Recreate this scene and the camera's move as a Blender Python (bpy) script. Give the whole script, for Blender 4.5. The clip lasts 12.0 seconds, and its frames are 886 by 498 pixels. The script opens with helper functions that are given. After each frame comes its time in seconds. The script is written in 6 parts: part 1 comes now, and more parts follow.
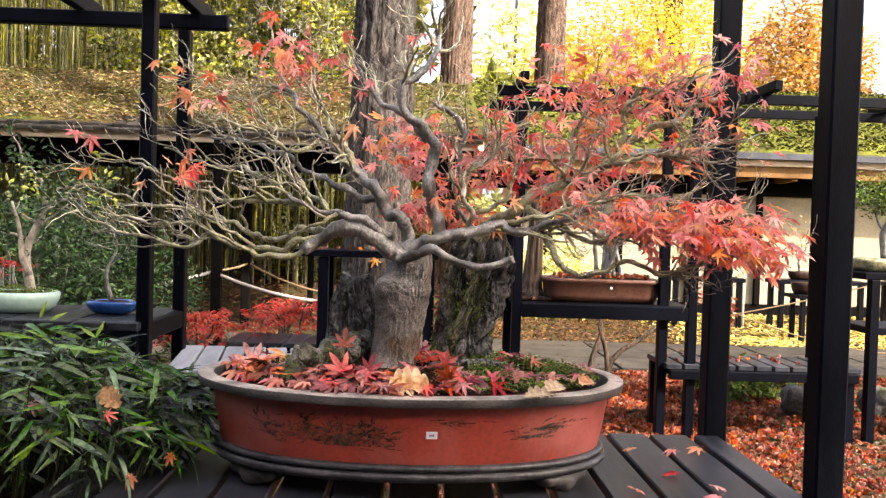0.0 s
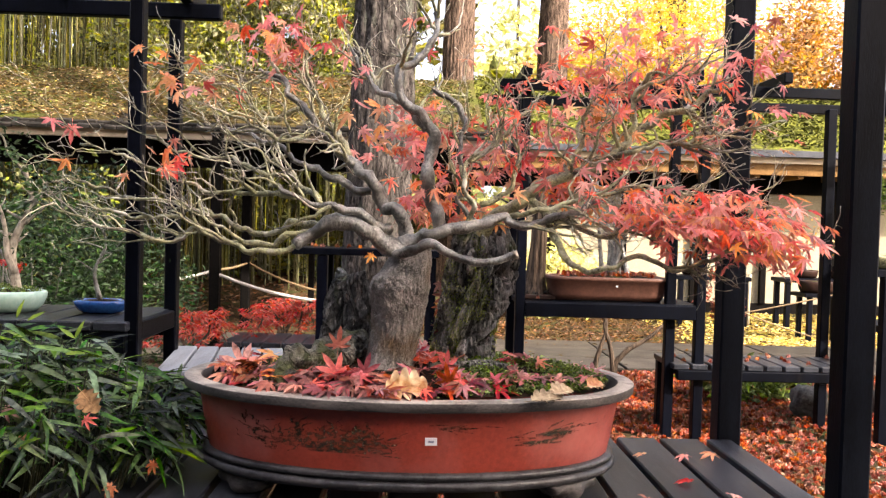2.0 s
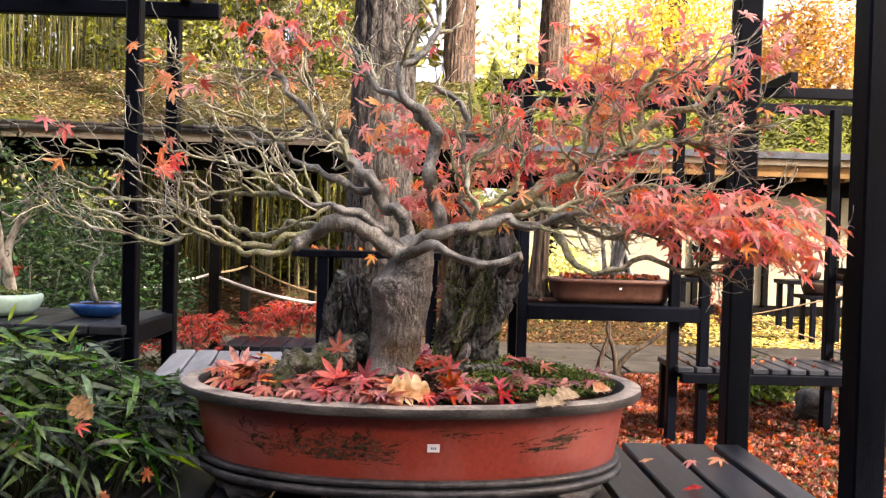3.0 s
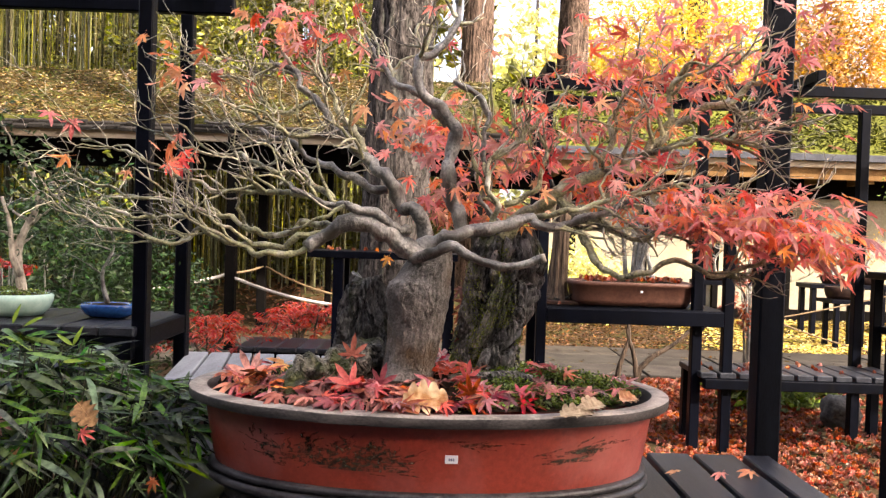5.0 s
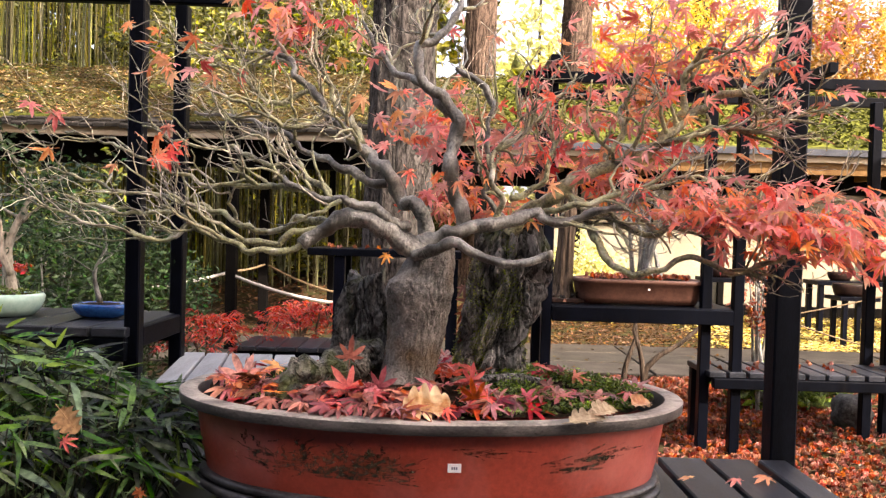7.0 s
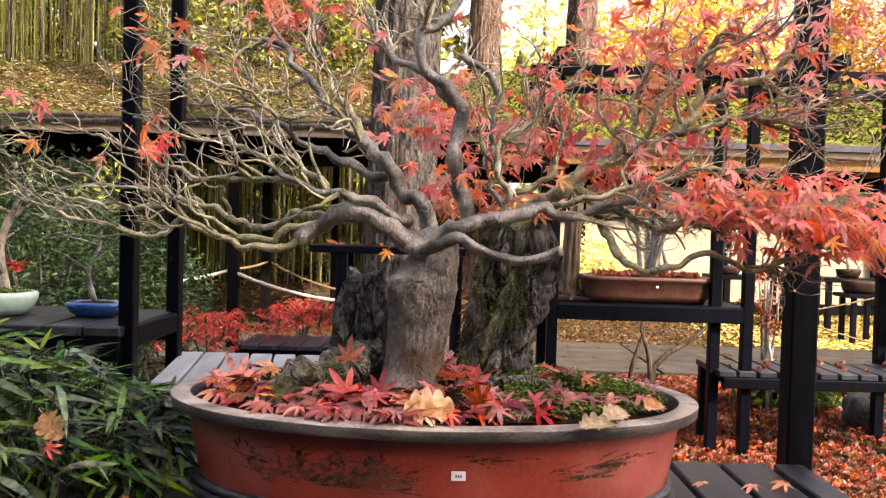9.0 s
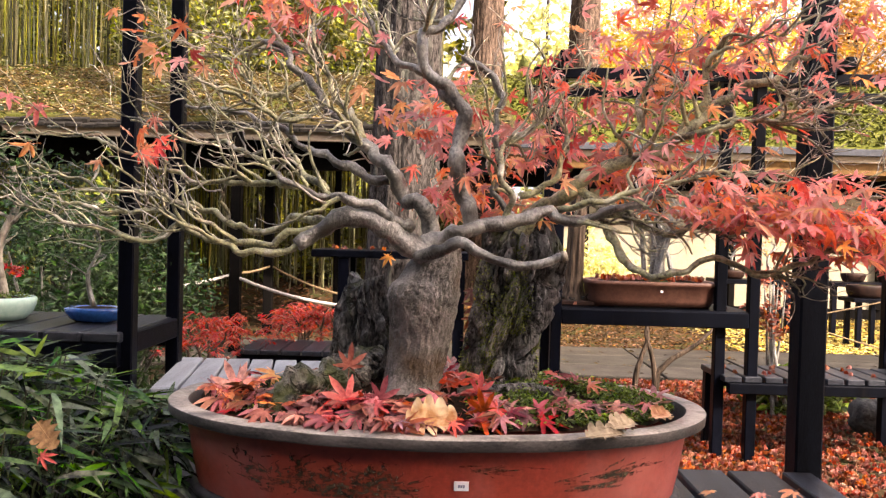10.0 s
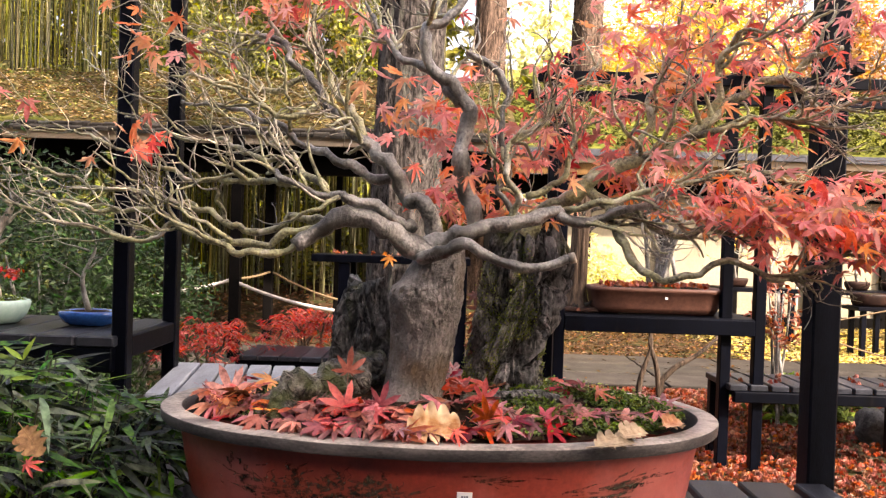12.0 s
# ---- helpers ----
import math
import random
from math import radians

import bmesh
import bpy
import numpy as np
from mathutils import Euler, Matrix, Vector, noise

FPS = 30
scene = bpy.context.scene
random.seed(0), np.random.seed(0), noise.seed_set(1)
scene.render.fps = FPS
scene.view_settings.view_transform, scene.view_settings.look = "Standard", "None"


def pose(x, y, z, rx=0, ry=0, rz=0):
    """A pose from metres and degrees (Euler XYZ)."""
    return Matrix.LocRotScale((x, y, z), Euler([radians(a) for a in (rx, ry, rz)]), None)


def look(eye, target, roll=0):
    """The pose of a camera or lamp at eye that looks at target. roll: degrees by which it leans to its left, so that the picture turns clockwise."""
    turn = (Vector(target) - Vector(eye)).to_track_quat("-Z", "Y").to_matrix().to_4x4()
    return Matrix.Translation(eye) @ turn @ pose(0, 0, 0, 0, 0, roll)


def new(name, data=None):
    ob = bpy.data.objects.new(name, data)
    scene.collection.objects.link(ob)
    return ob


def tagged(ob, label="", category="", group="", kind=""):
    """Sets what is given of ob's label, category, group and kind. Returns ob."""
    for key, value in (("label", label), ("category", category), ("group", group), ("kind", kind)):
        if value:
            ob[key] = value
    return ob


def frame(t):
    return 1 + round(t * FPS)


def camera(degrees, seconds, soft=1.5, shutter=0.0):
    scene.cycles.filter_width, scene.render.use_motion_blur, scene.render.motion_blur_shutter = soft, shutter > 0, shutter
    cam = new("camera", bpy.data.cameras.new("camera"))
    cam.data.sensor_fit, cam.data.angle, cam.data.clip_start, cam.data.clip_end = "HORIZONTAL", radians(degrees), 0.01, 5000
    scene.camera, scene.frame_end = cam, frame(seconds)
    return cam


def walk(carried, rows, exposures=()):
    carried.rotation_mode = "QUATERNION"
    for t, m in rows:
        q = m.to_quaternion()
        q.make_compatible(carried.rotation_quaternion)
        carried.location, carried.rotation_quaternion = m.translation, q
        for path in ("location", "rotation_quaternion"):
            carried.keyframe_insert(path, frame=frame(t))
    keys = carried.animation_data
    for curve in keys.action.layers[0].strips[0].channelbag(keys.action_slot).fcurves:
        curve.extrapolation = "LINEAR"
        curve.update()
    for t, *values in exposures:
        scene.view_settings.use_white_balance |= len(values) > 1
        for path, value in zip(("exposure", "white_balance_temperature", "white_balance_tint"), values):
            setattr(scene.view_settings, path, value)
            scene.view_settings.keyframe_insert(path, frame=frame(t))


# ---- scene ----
cam = camera(56.9, 12.0, soft=1.3)
ROWS = [
    (0, -0.0034, -0.2737, 1.1217, -1.575, -1.442, -1.757),
    (0.5, -0.0055, -0.244, 1.1135, -1.554, -1.518, -1.833),
    (1, -0.0027, -0.2141, 1.1081, -1.484, -1.481, -1.782),
    (1.5, 0.0001, -0.1902, 1.1055, -1.485, -1.431, -1.616),
    (2, 0.006, -0.1654, 1.1074, -1.405, -1.454, -1.633),
    (2.5, 0.0056, -0.1422, 1.1058, -1.324, -1.37, -1.592),
    (3, 0.004, -0.1211, 1.1034, -1.343, -1.268, -1.549),
    (3.5, 0.0022, -0.1028, 1.1036, -0.775, -1.023, -1.608),
    (5.5, -0.0003, -0.022, 1.1008, -0.109, -1.354, -1.765),
    (6, -0, 0, 1.1, -0, -1.466, -1.7),
    (6.5, 0.0014, 0.0199, 1.0996, -0.114, -1.3, -1.664),
    (7, 0.0031, 0.0423, 1.0979, 0.05, -1.384, -1.649),
    (9, 0.0052, 0.1201, 1.0936, 0.355, -1.575, -1.587),
    (9.5, 0.0051, 0.135, 1.0931, 0.368, -1.383, -1.551),
    (10, 0.0057, 0.1492, 1.0943, 0.547, -1.291, -1.538),
    (10.5, 0.0062, 0.1631, 1.0925, 0.526, -1.021, -1.534),
    (11, 0.007, 0.1753, 1.0935, 0.483, -0.901, -1.602),
    (11.5, 0.0009, 0.1868, 1.086, 0.461, -0.54, -1.75),
    (12, 0.0012, 0.2026, 1.0822, 0.619, -0.783, -1.807),
]
walk(cam, [(t, pose(x, y, z, 90 + pitch, roll, yaw)) for t, x, y, z, yaw, pitch, roll in ROWS], exposures=[(0.0, 2.80, 6400, 17), (3.5, 2.74, 6480, 19), (6.0, 2.68, 6550, 20), (12.0, 2.72, 6750, 23)])

# ---- light: bright hazy autumn sky, sun from the right, an added tree shades the stand ----
SUN_AZ, SUN_EL = 131.0, 37.0         # degrees: from +y towards +x, and up
world = bpy.data.worlds.new("sky")
scene.world = world
world.use_nodes = True
wn, wl = world.node_tree.nodes, world.node_tree.links
sky = wn.new("ShaderNodeTexSky")
sky.sky_type, sky.sun_disc = "NISHITA", False
sky.sun_elevation, sky.sun_rotation = radians(SUN_EL), radians(SUN_AZ)
sky.air_density, sky.dust_density, sky.ozone_density = 1.0, 9.0, 0.3
haze = wn.new("ShaderNodeMix")          # thin white haze over the whole sky
haze.data_type = "RGBA"
haze.inputs[0].default_value = 0.5
haze.inputs[7].default_value = (2.6, 2.65, 2.7, 1)
wl.new(sky.outputs[0], haze.inputs[6])
wn["Background"].inputs["Strength"].default_value = 0.13
wl.new(haze.outputs[2], wn["Background"].inputs["Color"])
sun = new("sun", bpy.data.lights.new("sun", "SUN"))
sun.data.energy, sun.data.angle, sun.data.color = 3.2, radians(1.5), (1.0, 0.9, 0.74)
toward = Vector((math.sin(radians(SUN_AZ)) * math.cos(radians(SUN_EL)), math.cos(radians(SUN_AZ)) * math.cos(radians(SUN_EL)), math.sin(radians(SUN_EL))))
sun.matrix_world = look(toward * 30, (0, 0, 0))


# ---- materials ----
def mat(name, dark, light, scale=8.0, rough=0.6, bump=0.3, bump_scale=60.0, stretch=(1, 1, 1), metal=0.0, vary=0.0, island=0.0,
        glow_through=0.0, spot=None, spot_scale=14.0, spot_at=(0.55, 0.68), coat=0.0, dist=0.004, spec=0.2, crack=0.0, crack_width=0.08, crack_dark=0.25, edges=(0.39, 0.61)):
    """A mottled surface: two colours mixed by noise at two scales, fine relief, spots of a third colour, variation from piece to piece."""
    m = bpy.data.materials.new(name)
    m.use_nodes = True
    n, l = m.node_tree.nodes, m.node_tree.links
    bsdf = n["Principled BSDF"]
    mp = n.new("ShaderNodeMapping")
    mp.inputs["Scale"].default_value = stretch
    geo = n.new("ShaderNodeNewGeometry")
    l.new(geo.outputs["Position"], mp.inputs[0])
    big, fine = n.new("ShaderNodeTexNoise"), n.new("ShaderNodeTexNoise")
    big.inputs["Scale"].default_value, big.inputs["Detail"].default_value = scale, 7
    fine.inputs["Scale"].default_value, fine.inputs["Detail"].default_value = bump_scale, 5
    for t in (big, fine):
        t.inputs["Roughness"].default_value = 0.62
        l.new(mp.outputs[0], t.inputs["Vector"])
    mixv = n.new("ShaderNodeMath")
    mixv.operation = "MULTIPLY_ADD"
    mixv.inputs[1].default_value = 0.45
    l.new(fine.outputs[0], mixv.inputs[0])
    half = n.new("ShaderNodeMath")
    half.operation = "MULTIPLY"
    half.inputs[1].default_value = 0.55
    l.new(big.outputs[0], half.inputs[0])
    l.new(half.outputs[0], mixv.inputs[2])
    ramp = n.new("ShaderNodeValToRGB")
    ramp.color_ramp.elements[0].position, ramp.color_ramp.elements[1].position = edges
    ramp.color_ramp.elements[0].color, ramp.color_ramp.elements[1].color = (*dark, 1), (*light, 1)
    l.new(mixv.outputs[0], ramp.inputs[0])
    colour = ramp.outputs[0]
    height = mixv.outputs[0]
    if crack:
        # broken dark fissures where a noise crosses its middle, here and there only
        fis, where = n.new("ShaderNodeTexNoise"), n.new("ShaderNodeTexNoise")
        fis.inputs["Scale"].default_value, fis.inputs["Detail"].default_value, fis.inputs["Distortion"].default_value = crack, 4, 0.6
        where.inputs["Scale"].default_value, where.inputs["Detail"].default_value = crack * 0.3, 3
        for t in (fis, where):
            l.new(mp.outputs[0], t.inputs["Vector"])
        off = n.new("ShaderNodeMath")
        off.operation = "SUBTRACT"
        off.inputs[1].default_value = 0.5
        l.new(fis.outputs[0], off.inputs[0])
        mag = n.new("ShaderNodeMath")
        mag.operation = "ABSOLUTE"
        l.new(off.outputs[0], mag.inputs[0])
        line = n.new("ShaderNodeMapRange")
        line.inputs["From Max"].default_value = crack_width
        l.new(mag.outputs[0], line.inputs["Value"])
        patch = n.new("ShaderNodeMapRange")
        patch.inputs["From Min"].default_value, patch.inputs["From Max"].default_value = 0.46, 0.62
        l.new(where.outputs[0], patch.inputs["Value"])
        cr = n.new("ShaderNodeMath")
        cr.operation = "MAXIMUM"
        l.new(line.outputs[0], cr.inputs[0])
        l.new(patch.outputs[0], cr.inputs[1])
        tone = n.new("ShaderNodeMapRange")
        tone.inputs["To Min"].default_value = crack_dark
        l.new(cr.outputs[0], tone.inputs["Value"])
        mc = n.new("ShaderNodeMix")
        mc.data_type, mc.blend_type = "RGBA", "MULTIPLY"
        mc.inputs[0].default_value = 1.0
        l.new(colour, mc.inputs[6])
        l.new(tone.outputs[0], mc.inputs[7])
        colour = mc.outputs[2]
        hs = n.new("ShaderNodeMath")
        hs.operation = "MULTIPLY_ADD"
        hs.inputs[1].default_value = 0.7
        l.new(cr.outputs[0], hs.inputs[0])
        l.new(height, hs.inputs[2])
        height = hs.outputs[0]
    if spot:
        sp = n.new("ShaderNodeTexNoise")
        sp.inputs["Scale"].default_value, sp.inputs["Detail"].default_value = spot_scale, 6
        l.new(mp.outputs[0], sp.inputs["Vector"])
        sr = n.new("ShaderNodeValToRGB")
        sr.color_ramp.elements[0].position, sr.color_ramp.elements[1].position = spot_at
        l.new(sp.outputs[0], sr.inputs[0])
        mx = n.new("ShaderNodeMix")
        mx.data_type = "RGBA"
        l.new(sr.outputs[0], mx.inputs[0])
        l.new(colour, mx.inputs[6])
        mx.inputs[7].default_value = (*spot, 1)
        colour = mx.outputs[2]
    if vary or island:
        hsv = n.new("ShaderNodeHueSaturation")
        if island:
            src = n.new("ShaderNodeNewGeometry").outputs["Random Per Island"]
        else:
            src = n.new("ShaderNodeObjectInfo").outputs["Random"]
        k = island or vary
        for out, lo, hi in (("Hue", 0.5 - 0.014 * k, 0.5 + 0.024 * k), ("Value", 1 - 0.5 * k, 1 + 0.5 * k), ("Saturation", 1.0 + 0.1 * k, 1.0 - 0.35 * k)):
            mr = n.new("ShaderNodeMapRange")
            mr.inputs["To Min"].default_value, mr.inputs["To Max"].default_value = lo, hi
            if out == "Hue":
                l.new(src, mr.inputs["Value"])
            else:
                wr = n.new("ShaderNodeMath")
                wr.operation = "MULTIPLY"
                wr.inputs[1].default_value = 7.31 if out == "Value" else 13.7
                fr = n.new("ShaderNodeMath")
                fr.operation = "FRACT"
                l.new(src, wr.inputs[0])
                l.new(wr.outputs[0], fr.inputs[0])
                l.new(fr.outputs[0], mr.inputs["Value"])
            l.new(mr.outputs[0], hsv.inputs[out])
        l.new(colour, hsv.inputs["Color"])
        colour = hsv.outputs[0]
    l.new(colour, bsdf.inputs["Base Color"])
    bsdf.inputs["Roughness"].default_value = rough
    bsdf.inputs["Metallic"].default_value = metal
    bsdf.inputs["Coat Weight"].default_value = coat
    bsdf.inputs["Specular IOR Level"].default_value = spec
    if bump:
        b = n.new("ShaderNodeBump")
        b.inputs["Strength"].default_value, b.inputs["Distance"].default_value = bump, dist
        l.new(height, b.inputs["Height"])
        l.new(b.outputs[0], bsdf.inputs["Normal"])
    if glow_through:
        tr, add = n.new("ShaderNodeBsdfTranslucent"), n.new("ShaderNodeMixShader")
        l.new(colour, tr.inputs["Color"])
        add.inputs[0].default_value = glow_through
        l.new(bsdf.outputs[0], add.inputs[1])
        l.new(tr.outputs[0], add.inputs[2])
        l.new(add.outputs[0], n["Material Output"].inputs["Surface"])
    return m


def worn(m, scale, lo, hi):
    """Wears a painted layer away in patches, so that the ground beneath shows through."""
    n, l = m.node_tree.nodes, m.node_tree.links
    geo, tex, cut = n.new("ShaderNodeNewGeometry"), n.new("ShaderNodeTexNoise"), n.new("ShaderNodeMapRange")
    tex.inputs["Scale"].default_value, tex.inputs["Detail"].default_value = scale, 6
    cut.inputs["From Min"].default_value, cut.inputs["From Max"].default_value = lo, hi
    l.new(geo.outputs["Position"], tex.inputs["Vector"])
    l.new(tex.outputs[0], cut.inputs["Value"])
    bare, mix = n.new("ShaderNodeBsdfTransparent"), n.new("ShaderNodeMixShader")
    l.new(cut.outputs[0], mix.inputs[0])
    l.new(n["Principled BSDF"].outputs[0], mix.inputs[1])
    l.new(bare.outputs[0], mix.inputs[2])
    l.new(mix.outputs[0], n["Material Output"].inputs["Surface"])
    return m


M_BLACK = mat("black_stained_wood", (0.0004, 0.0006, 0.0014), (0.0016, 0.0024, 0.0056), 5, 0.42, 0.25, 90, (3, 3, 0.5), vary=0.3, spot=(0.008, 0.0065, 0.006), spot_at=(0.64, 0.88), spec=0.06)
M_POST = mat("worn_black_post", (0.0010, 0.0014, 0.0026), (0.0050, 0.0066, 0.0110), 6, 0.45, 0.3, 90, (3, 3, 0.6), spot=(0.026, 0.016, 0.011), spot_scale=3.0, spot_at=(0.58, 0.80), spec=0.07)
M_SLAT = mat("grey_black_slat", (0.005, 0.006, 0.008), (0.027, 0.030, 0.038), 4, 0.36, 0.35, 120, (4, 0.5, 4), vary=0.4, spot=(0.050, 0.051, 0.058), spot_at=(0.58, 0.82), spec=0.22)
M_GREYSLAT = mat("sky_sheen_grey_slat", (0.12, 0.13, 0.15), (0.26, 0.28, 0.31), 5, 0.5, 0.3, 120, (5, 0.6, 4), vary=0.3)
# pale pink spots: bleached clay, and the pot's sheen put into its colour
M_GLAZE = mat("red_unglazed_clay", (0.155, 0.017, 0.009), (0.39, 0.060, 0.034), 3.5, 0.46, 0.35, 90, spot=(0.46, 0.165, 0.145), spot_scale=4.5, spot_at=(0.52, 0.82), coat=0.16, spec=0.5, edges=(0.30, 0.68))
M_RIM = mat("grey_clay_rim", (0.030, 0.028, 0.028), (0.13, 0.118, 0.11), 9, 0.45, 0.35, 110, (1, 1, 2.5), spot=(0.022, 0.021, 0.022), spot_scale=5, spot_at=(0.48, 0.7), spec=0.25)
M_RIMTOP = mat("pale_rim_edge", (0.13, 0.115, 0.10), (0.42, 0.37, 0.32), 11, 0.5, 0.35, 120, spot=(0.08, 0.070, 0.063), spot_scale=14, spot_at=(0.54, 0.70), spec=0.25)
M_BASE = mat("dark_clay_base", (0.010, 0.010, 0.011), (0.062, 0.059, 0.061), 10, 0.34, 0.3, 80, spec=0.3)
M_PAINT = worn(mat("worn_olive_brushwork", (0.030, 0.026, 0.016), (0.100, 0.078, 0.048), 30, 0.6, 0.1, 120), 110, 0.30, 0.64)
M_TAG = mat("white_tag", (0.80, 0.82, 0.88), (0.88, 0.90, 0.95), 20, 0.4, 0.05)
M_INK = mat("grey_ink", (0.12, 0.14, 0.25), (0.2, 0.22, 0.33), 20, 0.6, 0.0)
M_SOIL = mat("dark_soil", (0.004, 0.003, 0.002), (0.026, 0.016, 0.010), 30, 0.95, 0.8, 160, dist=0.01, spot=(0.030, 0.042, 0.012), spot_scale=12, spec=0.05)
M_MOSS = mat("bright_moss", (0.022, 0.048, 0.005), (0.23, 0.31, 0.042), 30, 0.8, 0.3, 200, island=1.1, glow_through=0.2, spec=0.08)
M_GREY = mat("smooth_grey_maple_bark", (0.015, 0.014, 0.011), (0.315, 0.306, 0.272), 24, 0.32, 1.0, 190, (1, 1, 0.8), spot=(0.030, 0.026, 0.017), spot_scale=15, spot_at=(0.48, 0.63), spec=0.8, dist=0.006)
M_OLIVE = mat("olive_maple_bark", (0.022, 0.017, 0.007), (0.44, 0.43, 0.225), 26, 0.40, 1.0, 200, spot=(0.50, 0.47, 0.37), spot_scale=22, spot_at=(0.57, 0.69), spec=0.65, dist=0.005)
M_TWIG = mat("pale_twig_bark", (0.045, 0.028, 0.021), (0.56, 0.505, 0.355), 28, 0.42, 0.1, 90, island=1.5, spec=0.45)
M_TRUNK = mat("speckled_grey_trunk_bark", (0.046, 0.040, 0.033), (0.285, 0.262, 0.235), 40, 0.48, 1.0, 230, dist=0.007, spot=(0.080, 0.050, 0.020), spot_scale=6, spot_at=(0.56, 0.68), spec=0.35, edges=(0.34, 0.66), crack=50, crack_width=0.025, crack_dark=0.75)
M_ROCK = mat("dark_weathered_rock", (0.006, 0.006, 0.006), (0.235, 0.230, 0.215), 24, 0.42, 1.0, 130, (1, 1, 0.55), dist=0.016, spot=(0.040, 0.050, 0.016), spot_scale=13, spot_at=(0.55, 0.66), spec=0.28, edges=(0.42, 0.62), crack=26, crack_width=0.05, crack_dark=0.2)
M_ROCKMOSS = mat("moss_grown_rock", (0.008, 0.008, 0.008), (0.300, 0.288, 0.268), 18, 0.42, 1.0, 120, (1, 1, 0.5), dist=0.014, spot=(0.085, 0.105, 0.016), spot_scale=9, spot_at=(0.55, 0.63), spec=0.28, edges=(0.42, 0.60), crack=20, crack_width=0.03, crack_dark=0.45)
M_LEAF = mat("red_maple_leaf", (0.56, 0.045, 0.030), (0.88, 0.180, 0.110), 30, 0.45, 0.2, 150, vary=0.8, glow_through=0.56, spec=0.6)
M_PINK = mat("pink_maple_leaf", (0.76, 0.140, 0.130), (0.94, 0.39, 0.34), 30, 0.4, 0.2, 150, vary=0.7, glow_through=0.56, spec=0.6)
M_ORANGE = mat("orange_maple_leaf", (0.78, 0.18, 0.050), (0.92, 0.42, 0.15), 30, 0.45, 0.2, 150, vary=0.7, glow_through=0.56, spec=0.6)
M_FALLEN = mat("fallen_crimson_maple_leaf", (0.15, 0.006, 0.006), (0.52, 0.040, 0.026), 30, 0.40, 0.2, 150, vary=1.2, glow_through=0.12, spec=0.4)
M_FALLENPINK = mat("fallen_dull_pink_maple_leaf", (0.20, 0.026, 0.028), (0.40, 0.095, 0.09), 30, 0.45, 0.2, 150, vary=1.0, glow_through=0.1, spec=0.35)
M_OAK = mat("tan_oak_leaf", (0.30, 0.090, 0.022), (0.52, 0.235, 0.072), 25, 0.55, 0.3, 150, vary=0.5, glow_through=0.15, spot=(0.76, 0.56, 0.33), spot_scale=22, spot_at=(0.42, 0.60), spec=0.15)
M_PALEOAK = mat("pale_bleached_oak_leaf", (0.24, 0.165, 0.095), (0.46, 0.35, 0.225), 25, 0.6, 0.3, 150, vary=0.4, glow_through=0.12, spec=0.15)
M_DRYOAK = mat("dry_brown_oak_leaf", (0.13, 0.070, 0.030), (0.31, 0.185, 0.085), 25, 0.6, 0.3, 150, spec=0.1)
M_SASA = mat("dark_bamboo_grass_leaf", (0.0010, 0.010, 0.0024), (0.092, 0.178, 0.020), 14, 0.25, 0.15, 60, vary=1.9, glow_through=0.30, spec=0.26)
M_SASA2 = mat("dark_bamboo_grass_leaves", (0.0010, 0.010, 0.0024), (0.092, 0.178, 0.020), 14, 0.25, 0.15, 60, island=1.9, glow_through=0.30, spec=0.26)
M_SASANEW = mat("fresh_bamboo_grass_leaf", (0.13, 0.22, 0.02), (0.26, 0.38, 0.06), 20, 0.4, 0.1, 100, glow_through=0.3)
M_STEM = mat("green_brown_stem", (0.006, 0.008, 0.003), (0.030, 0.030, 0.012), 20, 0.6, 0.2, spec=0.1)
M_GROUND = mat("damp_garden_soil", (0.015, 0.010, 0.006), (0.062, 0.040, 0.019), 3, 0.95, 0.6, 40, dist=0.02, spot=(0.034, 0.036, 0.012), spot_scale=2.2, spot_at=(0.5, 0.62), spec=0.05)
M_LITTER = mat("red_leaf_litter", (0.105, 0.023, 0.010), (0.46, 0.112, 0.048), 2.5, 0.7, 0.1, 60, island=0.95, glow_through=0.10, spec=0.03)
M_BROWNLITTER = mat("brown_leaf_litter", (0.050, 0.021, 0.009), (0.165, 0.073, 0.027), 6, 0.7, 0.1, 60, island=0.9, glow_through=0.1, spec=0.05)
M_SUNLITTER = mat("yellow_leaf_litter", (0.30, 0.20, 0.025), (0.66, 0.50, 0.10), 1.6, 0.6, 0.1, 60, island=0.9, glow_through=0.15, spec=0.05)
M_GOLDLITTER = mat("golden_leaf_litter", (0.020, 0.011, 0.003), (0.110, 0.058, 0.011), 1.2, 0.6, 0.1, 60, island=1.2, glow_through=0.1, spec=0.04)
M_SLAB = mat("pale_paving_slab", (0.024, 0.021, 0.017), (0.052, 0.045, 0.036), 5, 0.8, 0.3, 60, vary=0.4, spec=0.05)
M_SHINGLE = mat("dark_wood_shingle", (0.006, 0.0055, 0.005), (0.028, 0.025, 0.022), 8, 0.85, 0.5, 60, (1, 1, 3), vary=0.6, spec=0.05)
M_ROOF = mat("mossy_leaf_strewn_roof", (0.030, 0.024, 0.010), (0.10, 0.077, 0.028), 4, 0.9, 0.9, 50, dist=0.04, spot=(0.055, 0.062, 0.012), spot_scale=1.6, spot_at=(0.48, 0.62), spec=0.05)
M_ROOFLITTER = mat("roof_leaf_litter", (0.085, 0.050, 0.017), (0.30, 0.20, 0.075), 6, 0.7, 0.1, 60, island=1.3, glow_through=0.1, spec=0.1)
M_ROOFMOSS = mat("roof_moss", (0.035, 0.043, 0.008), (0.13, 0.14, 0.022), 6, 0.9, 0.2, 60, island=1.0, spec=0.05)
